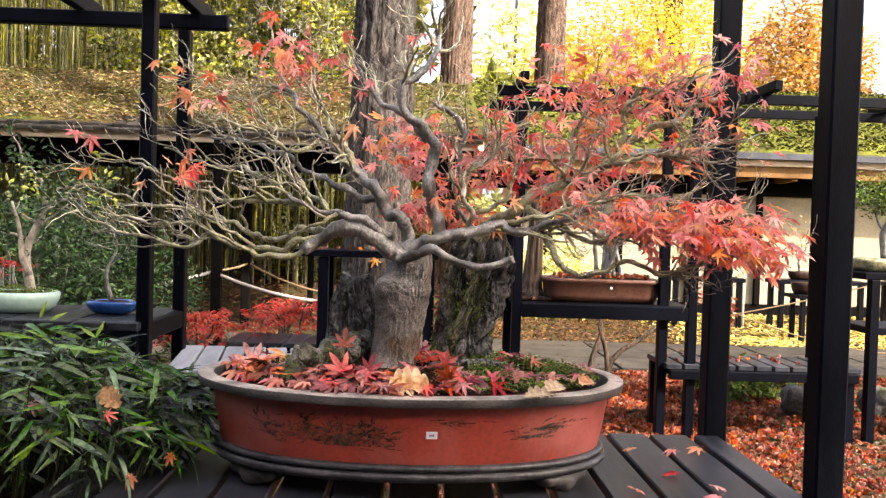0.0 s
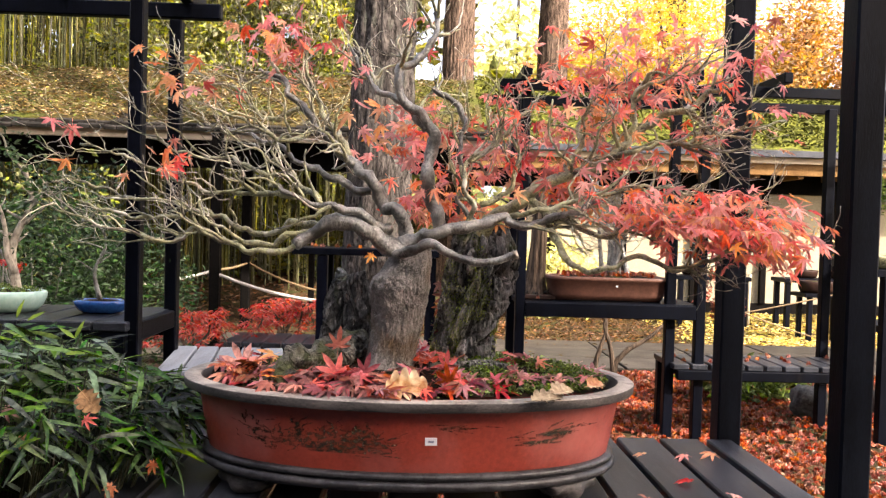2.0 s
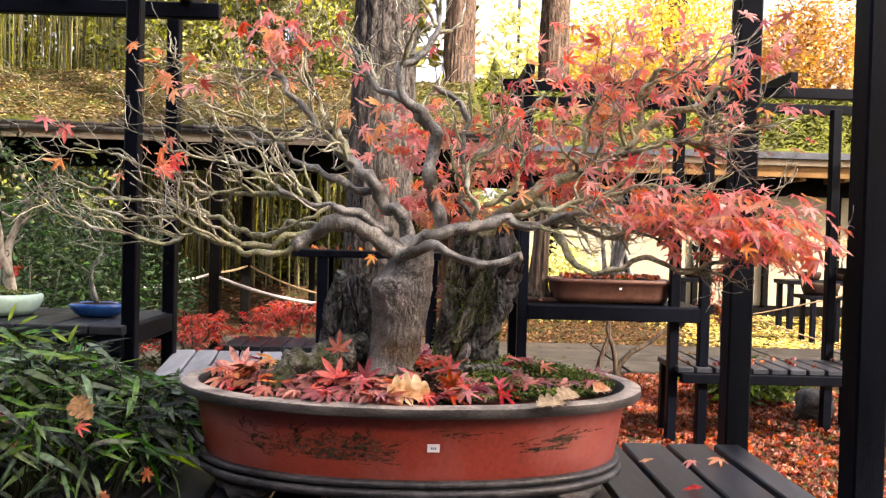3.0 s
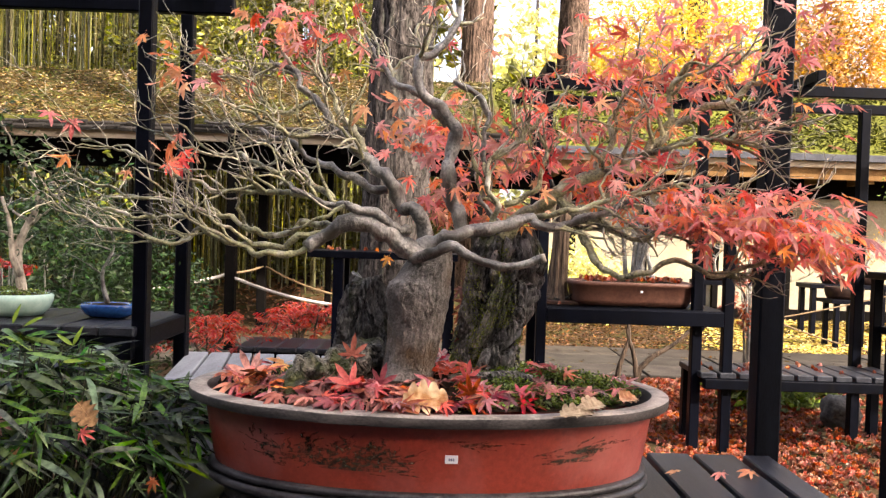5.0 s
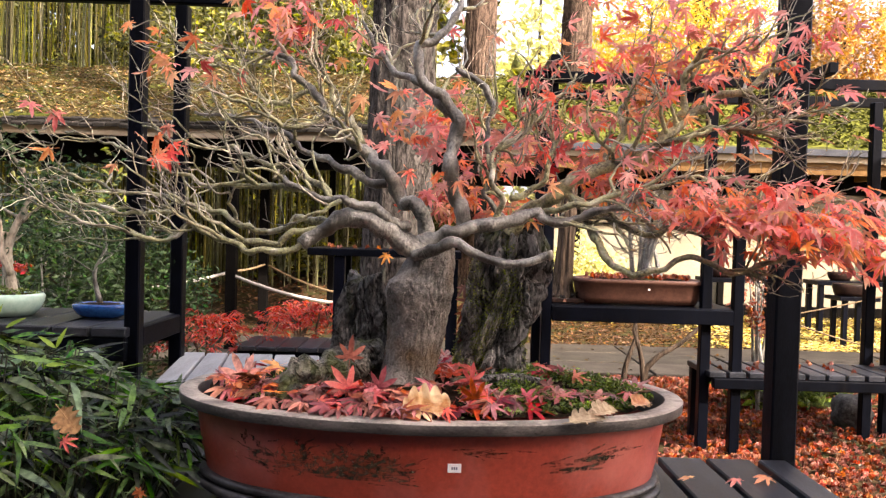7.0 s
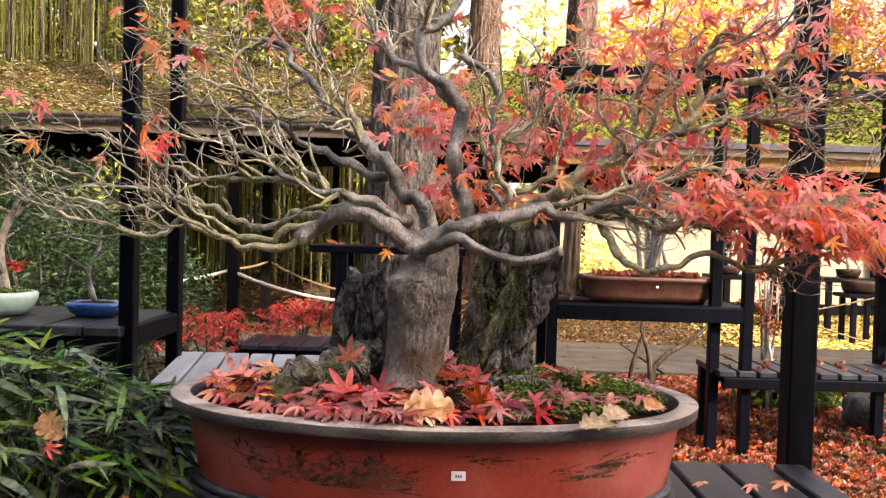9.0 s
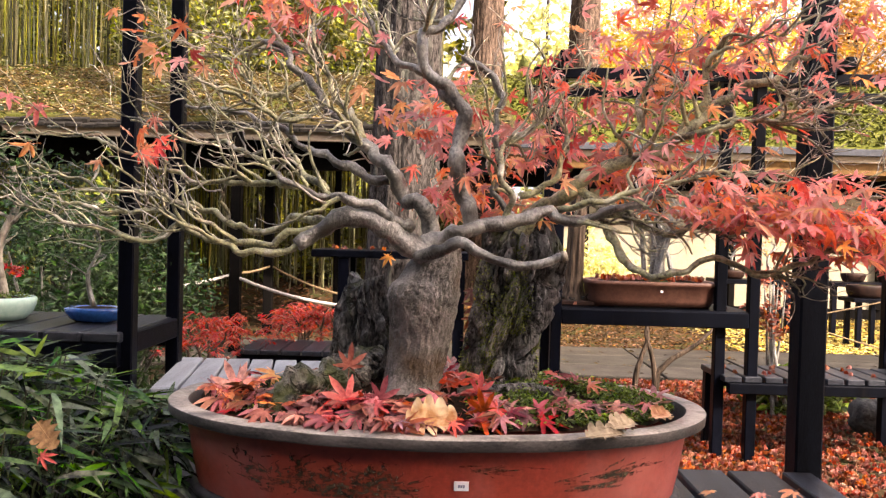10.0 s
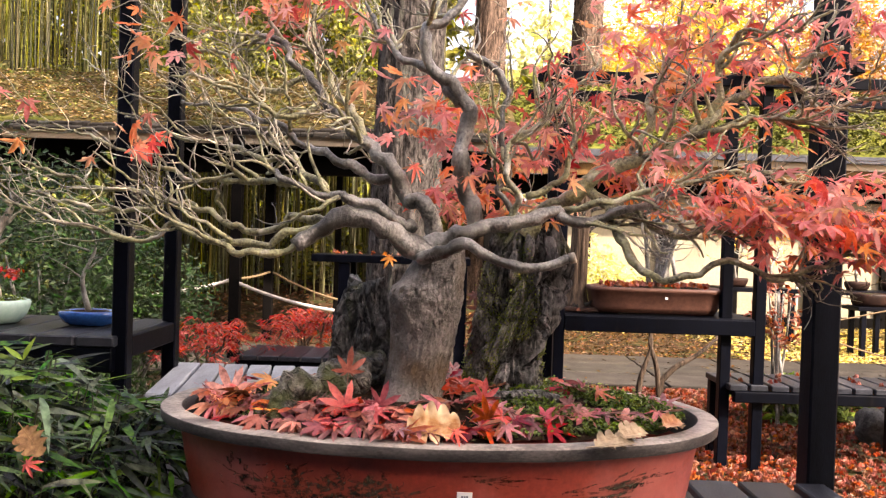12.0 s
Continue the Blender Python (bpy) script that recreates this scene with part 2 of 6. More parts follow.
M_HOUSEMOSS = mat("sunlit_house_moss", (0.030, 0.034, 0.006), (0.095, 0.098, 0.015), 3, 0.9, 0.5, 40, island=0.7, spec=0.05)
M_FASCIA = mat("cream_painted_fascia", (0.36, 0.29, 0.20), (0.50, 0.42, 0.31), 4, 0.5, 0.15, 60, (0.4, 1, 3))
M_SOFFIT = mat("tan_timber_rafter", (0.085, 0.045, 0.016), (0.165, 0.095, 0.036), 4, 0.6, 0.2, 60, spec=0.05)
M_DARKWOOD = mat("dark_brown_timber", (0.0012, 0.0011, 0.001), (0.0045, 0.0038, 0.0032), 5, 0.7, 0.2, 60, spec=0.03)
M_WALL = mat("pale_plaster_wall", (0.20, 0.18, 0.125), (0.30, 0.27, 0.195), 2, 0.8, 0.1, 40, spec=0.05)
M_CULM = mat("bamboo_culm", (0.028, 0.032, 0.005), (0.25, 0.222, 0.036), 1.2, 0.5, 0.1, 30, (6, 6, 0.6), vary=1.7, spec=0.12)
M_CULM2 = mat("bamboo_culms_behind", (0.028, 0.032, 0.005), (0.25, 0.222, 0.036), 1.2, 0.5, 0.1, 30, (6, 6, 0.6), island=1.7, spec=0.12)
M_BAMBOOLEAF = mat("bamboo_foliage", (0.055, 0.066, 0.008), (0.37, 0.35, 0.045), 1, 0.55, 0.0, 20, island=1.5, glow_through=0.42, spec=0.1)
M_GREENLEAF = mat("dark_evergreen_foliage", (0.010, 0.034, 0.007), (0.054, 0.106, 0.020), 2, 0.4, 0.0, 20, island=1.2, glow_through=0.18, spec=0.22)
M_YELLOW = mat("yellow_autumn_foliage", (0.48, 0.32, 0.012), (0.70, 0.51, 0.042), 1, 0.5, 0.0, 20, island=0.5, glow_through=0.5)
M_RUST = mat("orange_autumn_foliage", (0.31, 0.130, 0.013), (0.60, 0.320, 0.034), 1, 0.5, 0.0, 20, island=0.9, glow_through=0.4)
M_LACE = mat("scarlet_laceleaf_foliage", (0.22, 0.008, 0.006), (0.56, 0.030, 0.016), 3, 0.5, 0.0, 20, island=0.9, glow_through=0.3, spec=0.08)
M_PALE = mat("pale_distant_foliage", (0.42, 0.42, 0.10), (0.74, 0.70, 0.26), 1, 0.6, 0.0, 20, island=0.6, glow_through=0.5)
M_BARK = mat("furrowed_conifer_bark", (0.012, 0.010, 0.009), (0.110, 0.096, 0.086), 34, 0.9, 1.0, 90, (1.0, 1.0, 0.28), dist=0.022, spec=0.05, edges=(0.40, 0.62), crack=62, crack_width=0.06, crack_dark=0.4, spot=(0.085, 0.086, 0.070), spot_scale=14, spot_at=(0.57, 0.72))
M_BROWNBARK = mat("furrowed_brown_conifer_bark", (0.026, 0.018, 0.013), (0.190, 0.132, 0.098), 26, 0.9, 1.0, 90, (1.0, 1.0, 0.22), dist=0.022, spec=0.05, edges=(0.40, 0.62), crack=40, crack_width=0.06, crack_dark=0.5)
M_ROPE = mat("pale_rope", (0.22, 0.20, 0.175), (0.38, 0.355, 0.315), 40, 0.8, 0.6, 200)
M_TANROPE = mat("tan_rope", (0.085, 0.058, 0.030), (0.165, 0.115, 0.062), 40, 0.8, 0.6, 200)
M_TRAY = mat("brown_clay_tray", (0.058, 0.026, 0.018), (0.110, 0.052, 0.036), 8, 0.45, 0.15, 60)
M_DARKPOT = mat("dark_brown_glaze", (0.010, 0.006, 0.005), (0.028, 0.014, 0.010), 8, 0.5, 0.15, 60, spec=0.1)
M_PALEBARK = mat("pale_tan_bark", (0.10, 0.085, 0.065), (0.50, 0.44, 0.35), 20, 0.6, 0.8, 90, (1, 1, 0.5))
M_GUTTER = mat("blue_grey_metal", (0.022, 0.024, 0.030), (0.050, 0.054, 0.064), 6, 0.5, 0.1, 60, spec=0.15)
M_LOWROCK = mat("dark_mossy_stone", (0.006, 0.006, 0.005), (0.230, 0.215, 0.175), 22, 0.5, 1.0, 130, dist=0.014, spot=(0.045, 0.055, 0.012), spot_scale=16, spot_at=(0.50, 0.62), spec=0.35, edges=(0.44, 0.62), crack=26, crack_width=0.05, crack_dark=0.25)
M_TUFT = mat("yellow_green_moss", (0.050, 0.075, 0.008), (0.34, 0.38, 0.050), 30, 0.7, 0.3, 200, island=1.0, glow_through=0.2, spec=0.1)
M_FLUTED = mat("streaky_tan_bark", (0.014, 0.010, 0.007), (0.095, 0.068, 0.048), 30, 0.7, 1.0, 120, (1, 1, 0.08), dist=0.01, spec=0.1)
M_BLUE = mat("blue_glaze", (0.005, 0.028, 0.12), (0.014, 0.075, 0.25), 9, 0.12, 0.05, 60, coat=0.4)
M_CELADON = mat("celadon_glaze", (0.30, 0.47, 0.39), (0.42, 0.58, 0.50), 9, 0.18, 0.05, 60, coat=0.4)
M_GRAVEL = mat("grey_brown_gravel", (0.040, 0.034, 0.028), (0.20, 0.165, 0.125), 6, 0.85, 0.1, 60, island=1.2, spec=0.08)
M_STONE = mat("grey_boulder", (0.026, 0.025, 0.024), (0.100, 0.096, 0.088), 6, 0.85, 0.7, 50, dist=0.02, spot=(0.05, 0.055, 0.02), spot_scale=6)


# ---- geometry helpers ----
class Geo:
    """Gathers vertices and faces, then makes one mesh of them."""

    def __init__(self):
        self.v, self.f, self.m, self.s = [], [], [], []

    def add(self, verts, faces, mi=0, smooth=True):
        k = len(self.v)
        self.v.extend(tuple(p) for p in verts)
        for f in faces:
            self.f.append(tuple(i + k for i in f))
            self.m.append(mi)
            self.s.append(smooth)

    def box(self, size, at=Matrix(), c=0.004, mi=0):
        """A box with chamfered edges, its middle at the origin of at."""
        h = [s / 2 for s in size]
        c = min(c, *[q * 0.45 for q in h])
        verts, index = [], {}
        for sx in (-1, 1):
            for sy in (-1, 1):
                for sz in (-1, 1):
                    sg = (sx, sy, sz)
                    for a in range(3):
                        index[sg, a] = len(verts)
                        verts.append(Vector([sg[i] * (h[i] - (0 if i == a else c)) for i in range(3)]))
        faces = []
        for a in range(3):
            b, d = (a + 1) % 3, (a + 2) % 3
            for s in (-1, 1):
                q = []
                for u, w in ((-1, -1), (1, -1), (1, 1), (-1, 1)):
                    sg = [0, 0, 0]
                    sg[a], sg[b], sg[d] = s, u, w
                    q.append(index[tuple(sg), a])
                faces.append(q)
            for u in (-1, 1):
                for w in (-1, 1):
                    lo, hi = [0, 0, 0], [0, 0, 0]
                    lo[a], hi[a] = -1, 1
                    lo[b] = hi[b] = u
                    lo[d] = hi[d] = w
                    lo, hi = tuple(lo), tuple(hi)
                    faces.append([index[lo, b], index[hi, b], index[hi, d], index[lo, d]])
        for sx in (-1, 1):
            for sy in (-1, 1):
                for sz in (-1, 1):
                    faces.append([index[(sx, sy, sz), a] for a in range(3)])
        out = []
        for f in faces:
            mid = sum((verts[i] for i in f), Vector()) / len(f)
            nor = (verts[f[1]] - verts[f[0]]).cross(verts[f[2]] - verts[f[0]])
            out.append(f if nor.dot(mid) > 0 else f[::-1])
        self.add([at @ p for p in verts], out, mi, False)

    def tube(self, pts, radii, n=8, mi=0, rough=0.0, freq=20.0, flat=1.0):
        """A tapered tube along a line of points; rough: relative bumps on its skin."""
        pts = [Vector(p) for p in pts]
        t0 = (pts[1] - pts[0]).normalized()
        side = t0.cross(Vector((0.31, 0.87, 0.4))).normalized()
        verts = []
        for i, p in enumerate(pts):
            t = (pts[min(i + 1, len(pts) - 1)] - pts[max(i - 1, 0)]).normalized()
            side = (side - t * side.dot(t)).normalized()
            up = t.cross(side)
            for k in range(n):
                a = 2 * math.pi * k / n
                d = side * math.cos(a) + up * math.sin(a) * flat
                r = radii[i]
                if rough:
                    r *= 1 + rough * noise.fractal((p + d * r) * freq, 1.0, 2.0, 3)
                verts.append(p + d * r)
        faces = [(i * n + k, i * n + (k + 1) % n, (i + 1) * n + (k + 1) % n, (i + 1) * n + k) for i in range(len(pts) - 1) for k in range(n)]
        faces += [tuple(range(n))[::-1], tuple((len(pts) - 1) * n + k for k in range(n))]
        self.add(verts, faces, mi)

    def mesh(self, name, *mats):
        me = bpy.data.meshes.new(name)
        me.from_pydata(self.v, [], self.f)
        for m in mats:
            me.materials.append(m)
        me.polygons.foreach_set("material_index", self.m)
        me.polygons.foreach_set("use_smooth", self.s)
        me.update()
        return me


def part(name, geo, material, parent, label="", kind=""):
    """Links geometry (a Geo or a mesh) as one mesh object under a thing or a part."""
    mats = material if isinstance(material, (list, tuple)) else [material]
    me = geo.mesh(name, *mats) if isinstance(geo, Geo) else geo
    ob = new(name, me)
    ob.parent = parent
    if parent is not None:
        ob.matrix_parent_inverse = Matrix.Translation(-parent.location) if parent.parent is None else Matrix()
    return tagged(ob, label, kind=kind)


def thing(name, at, label, category, group="", kind=""):
    ob = new(name)
    ob.location = at
    ob.empty_display_size = 0.1
    return tagged(ob, label, category, group, kind)


def solid(name, geo, material, label, category, group="", kind=""):
    """A thing that is one mesh, with no parts."""
    mats = material if isinstance(material, (list, tuple)) else [material]
    return tagged(new(name, geo.mesh(name, *mats)), label, category, group, kind)


def beam(name, size, centre, material, parent, label="", tilt=None, c=0.004):
    g = Geo()
    g.box(size, Matrix.Translation(centre) @ (tilt or Matrix()), c)
    return part(name, g, material, parent, label)


def spline(pts, step=0.02):
    """A smooth line through the points, as evenly spaced points."""
    p = [Vector(q) for q in pts]
    p = [p[0] * 2 - p[1]] + p + [p[-1] * 2 - p[-2]]
    out = []
    for i in range(1, len(p) - 2):
        n = max(2, int((p[i + 1] - p[i]).length / step))
        for k in range(n):
            t = k / n
            a, b, c, d = p[i - 1], p[i], p[i + 1], p[i + 2]
            out.append(0.5 * (2 * b + (c - a) * t + (2 * a - 5 * b + 4 * c - d) * t * t + (3 * b - a - 3 * c + d) * t ** 3))
    out.append(p[-2])
    return out


def lathe(profile, ax, ay, n=72, centre=(0, 0, 0), squareness=2.0):
    """An oval body: profile rows (scale of the half axes, height), outline a superellipse."""
    verts, faces = [], []
    for s, z in profile:
        for k in range(n):
            a = 2 * math.pi * k / n
            ca, sa = math.cos(a), math.sin(a)
            e = 2 / squareness
            off = s if isinstance(s, (int, float)) else s
            verts.append((centre[0] + (ax + off) * math.copysign(abs(ca) ** e, ca), centre[1] + (ay + off) * math.copysign(abs(sa) ** e, sa), centre[2] + z))
    for i in range(len(profile) - 1):
        for k in range(n):
            faces.append((i * n + k, i * n + (k + 1) % n, (i + 1) * n + (k + 1) % n, (i + 1) * n + k))
    return verts, faces


def maple_leaf(size, curl, rng):
    """One palmate leaf, seven pointed lobes, its stalk at the origin, its tip along +y, its face up."""
    verts, outline = [(0, 0, 0)], []
    lobes = [(-128, 0.34), (-88, 0.66), (-44, 0.9), (0, 1.0), (44, 0.9), (88, 0.66), (128, 0.34)]
    for i, (ang, length) in enumerate(lobes):
        length *= rng.uniform(0.88, 1.08)
        ang += rng.uniform(-5, 5)
        for da, fr in ((-15, 0.48), (-9, 0.72), (0, 1.0), (9, 0.72), (15, 0.48)):
            outline.append((ang + da, fr * length))
        if i < 6:
            outline.append(((ang + lobes[i + 1][0]) / 2, 0.28))
    fold = rng.uniform(0.1, 0.45)
    for ang, r in outline:
        a = radians(ang)
        x, y = r * math.sin(a), r * math.cos(a)
        z = -curl * r * r + fold * 0.25 * abs(x) + 0.05 * math.sin(7 * a)
        verts.append((x * size, y * size, z * size))
    n = len(outline)
    faces = [(0, i + 1, i) for i in range(1, n)]
    stalk = [(-0.012 * size, 0, 0), (0.012 * size, 0, 0), (0.03 * size, -0.55 * size, 0.1 * size), (0.015 * size, -0.55 * size, 0.1 * size)]
    k = len(verts)
    return verts + stalk, faces + [(k, k + 1, k + 2, k + 3)]


def blade(length, width, droop, rng):
    """A lance-shaped grass leaf along +y, folded along its midrib."""
    verts, faces = [], []
    rows = [(0.0, 0.04), (0.12, 0.6), (0.35, 1.0), (0.62, 0.82), (0.85, 0.4), (1.0, 0.02)]
    for t, w in rows:
        y, z = t * length, -droop * length * t * t
        for sgn in (-1, 0, 1):
            verts.append((sgn * w * width / 2, y, z + (0.16 * w * width if sgn else 0)))
    for i in range(len(rows) - 1):
        for k in (0, 1):
            a = i * 3 + k
            faces.append((a, a + 1, a + 4, a + 3))
    return verts, faces


def scatter_leaf(geo, p, size, rng, mi=0, flat=0.35, star=False):
    """One small leaf lying or hanging at p, at a random turn."""
    m = Matrix.Translation(p) @ Euler((rng.gauss(0, flat), rng.gauss(0, flat), rng.uniform(0, 6.28))).to_matrix().to_4x4()
    if star:
        pts = [(0, 0, 0)]
        for k in range(7):
            a = radians(-126 + 42 * k)
            r = size * (0.5 + 0.5 * math.cos(a * 0.7))
            pts.append((r * math.sin(a), r * math.cos(a), rng.uniform(-0.06, 0.12) * size))
            if k < 6:
                b = a + radians(21)
                pts.append((0.3 * size * math.sin(b), 0.3 * size * math.cos(b), 0.02))
        geo.add([m @ Vector(q) for q in pts], [(0, i + 1, i) for i in range(1, len(pts) - 1)], mi, False)
    else:
        s = size
        pts = [(0, -s, 0), (0.45 * s, 0, 0.12 * s), (0, s, -0.1 * s), (-0.45 * s, 0, 0.12 * s)]
        geo.add([m @ Vector(q) for q in pts], [(0, 1, 2), (0, 2, 3)], mi, False)


def cloud(geo, centre, radii, n, size, rng, mi=0, clumps=None, flat=1.2):
    """Foliage: n small leaves in clumps within an ellipsoid, with gaps between the clumps."""
    clumps = clumps or max(4, n // 40)
    heads = []
    while len(heads) < clumps:
        p = Vector((rng.uniform(-1, 1), rng.uniform(-1, 1), rng.uniform(-1, 1)))
        if p.length < 1:
            heads.append(p)
    for _ in range(n):
        h = rng.choice(heads)
        q = h + Vector((rng.gauss(0, 0.13), rng.gauss(0, 0.13), rng.gauss(0, 0.11)))
        scatter_leaf(geo, (centre[0] + q.x * radii[0], centre[1] + q.y * radii[1], centre[2] + q.z * radii[2]), size * rng.uniform(0.6, 1.4), rng, mi, flat)


def crooked(start, way, length, rng, step=0.02, bend=0.35, lift=0.0, pull=None):
    """A crooked twig's line: it wanders, lifts or sinks a little, and returns towards pull."""
    p, d, out = Vector(start), Vector(way).normalized(), [Vector(start)]
    while length > 0:
        d = d + Vector((rng.gauss(0, bend), rng.gauss(0, bend), rng.gauss(0, bend))) * 0.6 + Vector((0, 0, lift))
        if pull is not None:
            d += pull * 0.25
        d.normalize()
        p = p + d * step
        out.append(p.copy())
        length -= step
    return out


def piece(name, me, parent, m, label=""):
    """One of many alike pieces: shares its mesh, has its own place."""
    ob = new(name, me)
    ob.parent = parent
    if parent.parent is None:
        ob.matrix_parent_inverse = Matrix.Translation(-parent.location)
    ob.matrix_basis = m
    return tagged(ob, label)


# ---- the large structure: ground, path, pavilion ----
rng = random.Random(11)
g = Geo()


def ground_height(x, y):
    bank = 0.35 * min(1, max(0, (y - 9.2) / 4)) * (1 if x < 1 else 0.3)
    return -0.01 + bank + 0.02 * noise.noise((x * 0.9, y * 0.9, 0))


cols = sorted(set([round(x, 3) for x in np.linspace(-9, 9, 91)] + [-600, -200, -80, -40, -20, -13, 13, 20, 40, 80, 200, 600]))
rows_y = sorted(set([round(y, 3) for y in np.linspace(-2, 16, 91)] + [-60, -20, -8, -4, 20, 30, 60, 150, 400, 1200]))
verts = [(x, y, ground_height(x, y)) for y in rows_y for x in cols]
nc = len(cols)
g.add(verts, [(j * nc + i, j * nc + i + 1, (j + 1) * nc + i + 1, (j + 1) * nc + i) for j in range(len(rows_y) - 1) for i in range(nc - 1)])
solid("ground", g, M_GROUND, "dark damp garden soil strewn with fallen leaves", "ground", kind="structure")

# paved path across the garden, slab by slab
g = Geo()
g.box((16, 1.62, 0.05), Matrix.Translation((0, 7.08, -0.008)), 0.01)
path_bed = solid("pavement", g, M_SOIL, "pale stone slab path strewn with leaves", "path", kind="structure")
slab_mesh = []
for w in (0.768, 0.765, 0.761):
    sg = Geo()
    sg.box((w, 0.497, 0.04), Matrix(), 0.006)
    slab_mesh.append(sg.mesh("slab", M_SLAB))

# pavilion: a long low roof on posts, open to the bamboo on one side, walled on the other
EAVE_Y, EAVE_Z, RIDGE_Y, RIDGE_Z = 7.35, 1.96, 9.6, 2.80
pavilion = thing("garden_pavilion", (0, 8.6, 0), "long low open pavilion with a mossy leaf-strewn shingle roof", "pavilion", kind="structure")


def roof_sheet(x0, x1, thick=0.10):
    g = Geo()
    nx, ny = int((x1 - x0) / 0.15), 22
    top = []
    for j in range(ny + 1):
        for i in range(nx + 1):
            x, t = x0 + (x1 - x0) * i / nx, j / ny
            y, z = EAVE_Y + (RIDGE_Y - EAVE_Y) * t, EAVE_Z + 0.06 + (RIDGE_Z - EAVE_Z) * t
            top.append((x, y, z + 0.035 * noise.fractal((x * 2.2, y * 2.2, 1), 1, 2, 4)))
    w = nx + 1
    g.add(top, [(j * w + i, j * w + i + 1, (j + 1) * w + i + 1, (j + 1) * w + i) for j in range(ny) for i in range(nx)])
    low = [(p[0], p[1], EAVE_Z - 0.02 + (RIDGE_Z - EAVE_Z) * (p[1] - EAVE_Y) / (RIDGE_Y - EAVE_Y)) for p in top]
    g.add(low, [(j * w + i, (j + 1) * w + i, (j + 1) * w + i + 1, j * w + i + 1) for j in range(ny) for i in range(nx)])
    k = len(top)
    g.add([top[i] for i in range(w)] + [low[i] for i in range(w)], [(i, w + i, w + i + 1, i + 1) for i in range(nx)])
    back = [(x0, RIDGE_Y, RIDGE_Z + 0.06), (x1, RIDGE_Y, RIDGE_Z + 0.06), (x1, RIDGE_Y + 2.3, EAVE_Z + 0.14), (x0, RIDGE_Y + 2.3, EAVE_Z + 0.14)]
    g.add(back + [(p[0], p[1], p[2] - 0.09) for p in back], [(0, 3, 2, 1), (4, 5, 6, 7), (2, 3, 7, 6)])
    return g


roof = part("roof", roof_sheet(-7.5, 0.55), M_ROOF, pavilion, "mossy shingle roof strewn with brown leaves")
# wing of the roof that comes forward at the far left
g = Geo()
wing = [(-4.0, 7.33, 2.01), (-4.0, 4.6, 2.01), (-6.35, 4.6, 2.85), (-6.35, 9.6, 2.85)]
g.add(wing + [(p[0], p[1], p[2] - 0.10) for p in wing], [(0, 3, 2, 1), (4, 5, 6, 7), (0, 1, 5, 4), (1, 2, 6, 5), (2, 3, 7, 6), (3, 0, 4, 7)], 0, False)
part("wing_roof", g, M_ROOF, pavilion, "mossy shingle roof")
beam("wing_fascia", (0.03, 2.7, 0.085), (-4.03, 5.96, 1.89), M_FASCIA, pavilion)
beam("wing_beam", (0.12, 2.7, 0.2), (-4.22, 5.96, 1.74), M_DARKWOOD, pavilion)
beam("wing_post", (0.11, 0.11, 1.7), (-4.22, 7.2, 0.84), M_DARKWOOD, pavilion)
beam("wing_post", (0.11, 0.11, 1.7), (-4.34, 5.1, 0.84), M_DARKWOOD, pavilion)
# fascia, beams, posts
beam("fascia", (4.55, 0.03, 0.085), (-1.71, EAVE_Y + 0.03, EAVE_Z - 0.065), M_FASCIA, pavilion, "cream painted board")
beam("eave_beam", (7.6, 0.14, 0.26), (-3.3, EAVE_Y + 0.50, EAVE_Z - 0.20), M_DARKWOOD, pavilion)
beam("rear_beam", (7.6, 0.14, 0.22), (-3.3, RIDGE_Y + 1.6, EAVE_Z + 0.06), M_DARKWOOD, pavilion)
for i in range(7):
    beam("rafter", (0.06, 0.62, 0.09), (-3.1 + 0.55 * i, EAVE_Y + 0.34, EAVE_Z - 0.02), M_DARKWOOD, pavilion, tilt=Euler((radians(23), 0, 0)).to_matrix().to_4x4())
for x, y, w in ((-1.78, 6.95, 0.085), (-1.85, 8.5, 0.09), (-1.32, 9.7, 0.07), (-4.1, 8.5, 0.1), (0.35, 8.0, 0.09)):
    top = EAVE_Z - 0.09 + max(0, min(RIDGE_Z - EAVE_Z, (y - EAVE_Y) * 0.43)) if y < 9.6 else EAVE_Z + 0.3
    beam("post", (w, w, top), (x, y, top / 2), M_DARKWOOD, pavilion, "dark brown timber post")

# the further house: pale wall, cream eave, steep mossy roof
FE_Y, FE_Z, FR_Y, FR_Z = 10.4, 2.20, 13.2, 3.50
house = thing("garden_house", (5.0, 11.5, 0), "low garden house with pale walls and a bright mossy roof", "house", kind="structure")
g = Geo()
nx, ny = 90, 20
top = [(0.2 + 10.6 * i / nx, FE_Y + (FR_Y - FE_Y) * j / ny, FE_Z + 0.06 + (FR_Z - FE_Z) * j / ny + 0.05 * noise.fractal((i * 0.25, j * 0.3, 5), 1, 2, 4)) for j in range(ny + 1) for i in range(nx + 1)]
w = nx + 1
g.add(top, [(j * w + i, j * w + i + 1, (j + 1) * w + i + 1, (j + 1) * w + i) for j in range(ny) for i in range(nx)])
low = [(p[0], p[1], FE_Z - 0.05 + (FR_Z - FE_Z) * (p[1] - FE_Y) / (FR_Y - FE_Y)) for p in top]
g.add(low, [(j * w + i, (j + 1) * w + i, (j + 1) * w + i + 1, j * w + i + 1) for j in range(ny) for i in range(nx)])
g.add([top[i] for i in range(w)] + [low[i] for i in range(w)], [(i, w + i, w + i + 1, i + 1) for i in range(nx)])
house_roof = part("roof", g, M_HOUSEMOSS, house, "bright green mossy roof")
beam("gutter", (10.4, 0.08, 0.085), (5.5, FE_Y - 0.04, FE_Z - 0.005), M_GUTTER, house, "grey metal gutter")
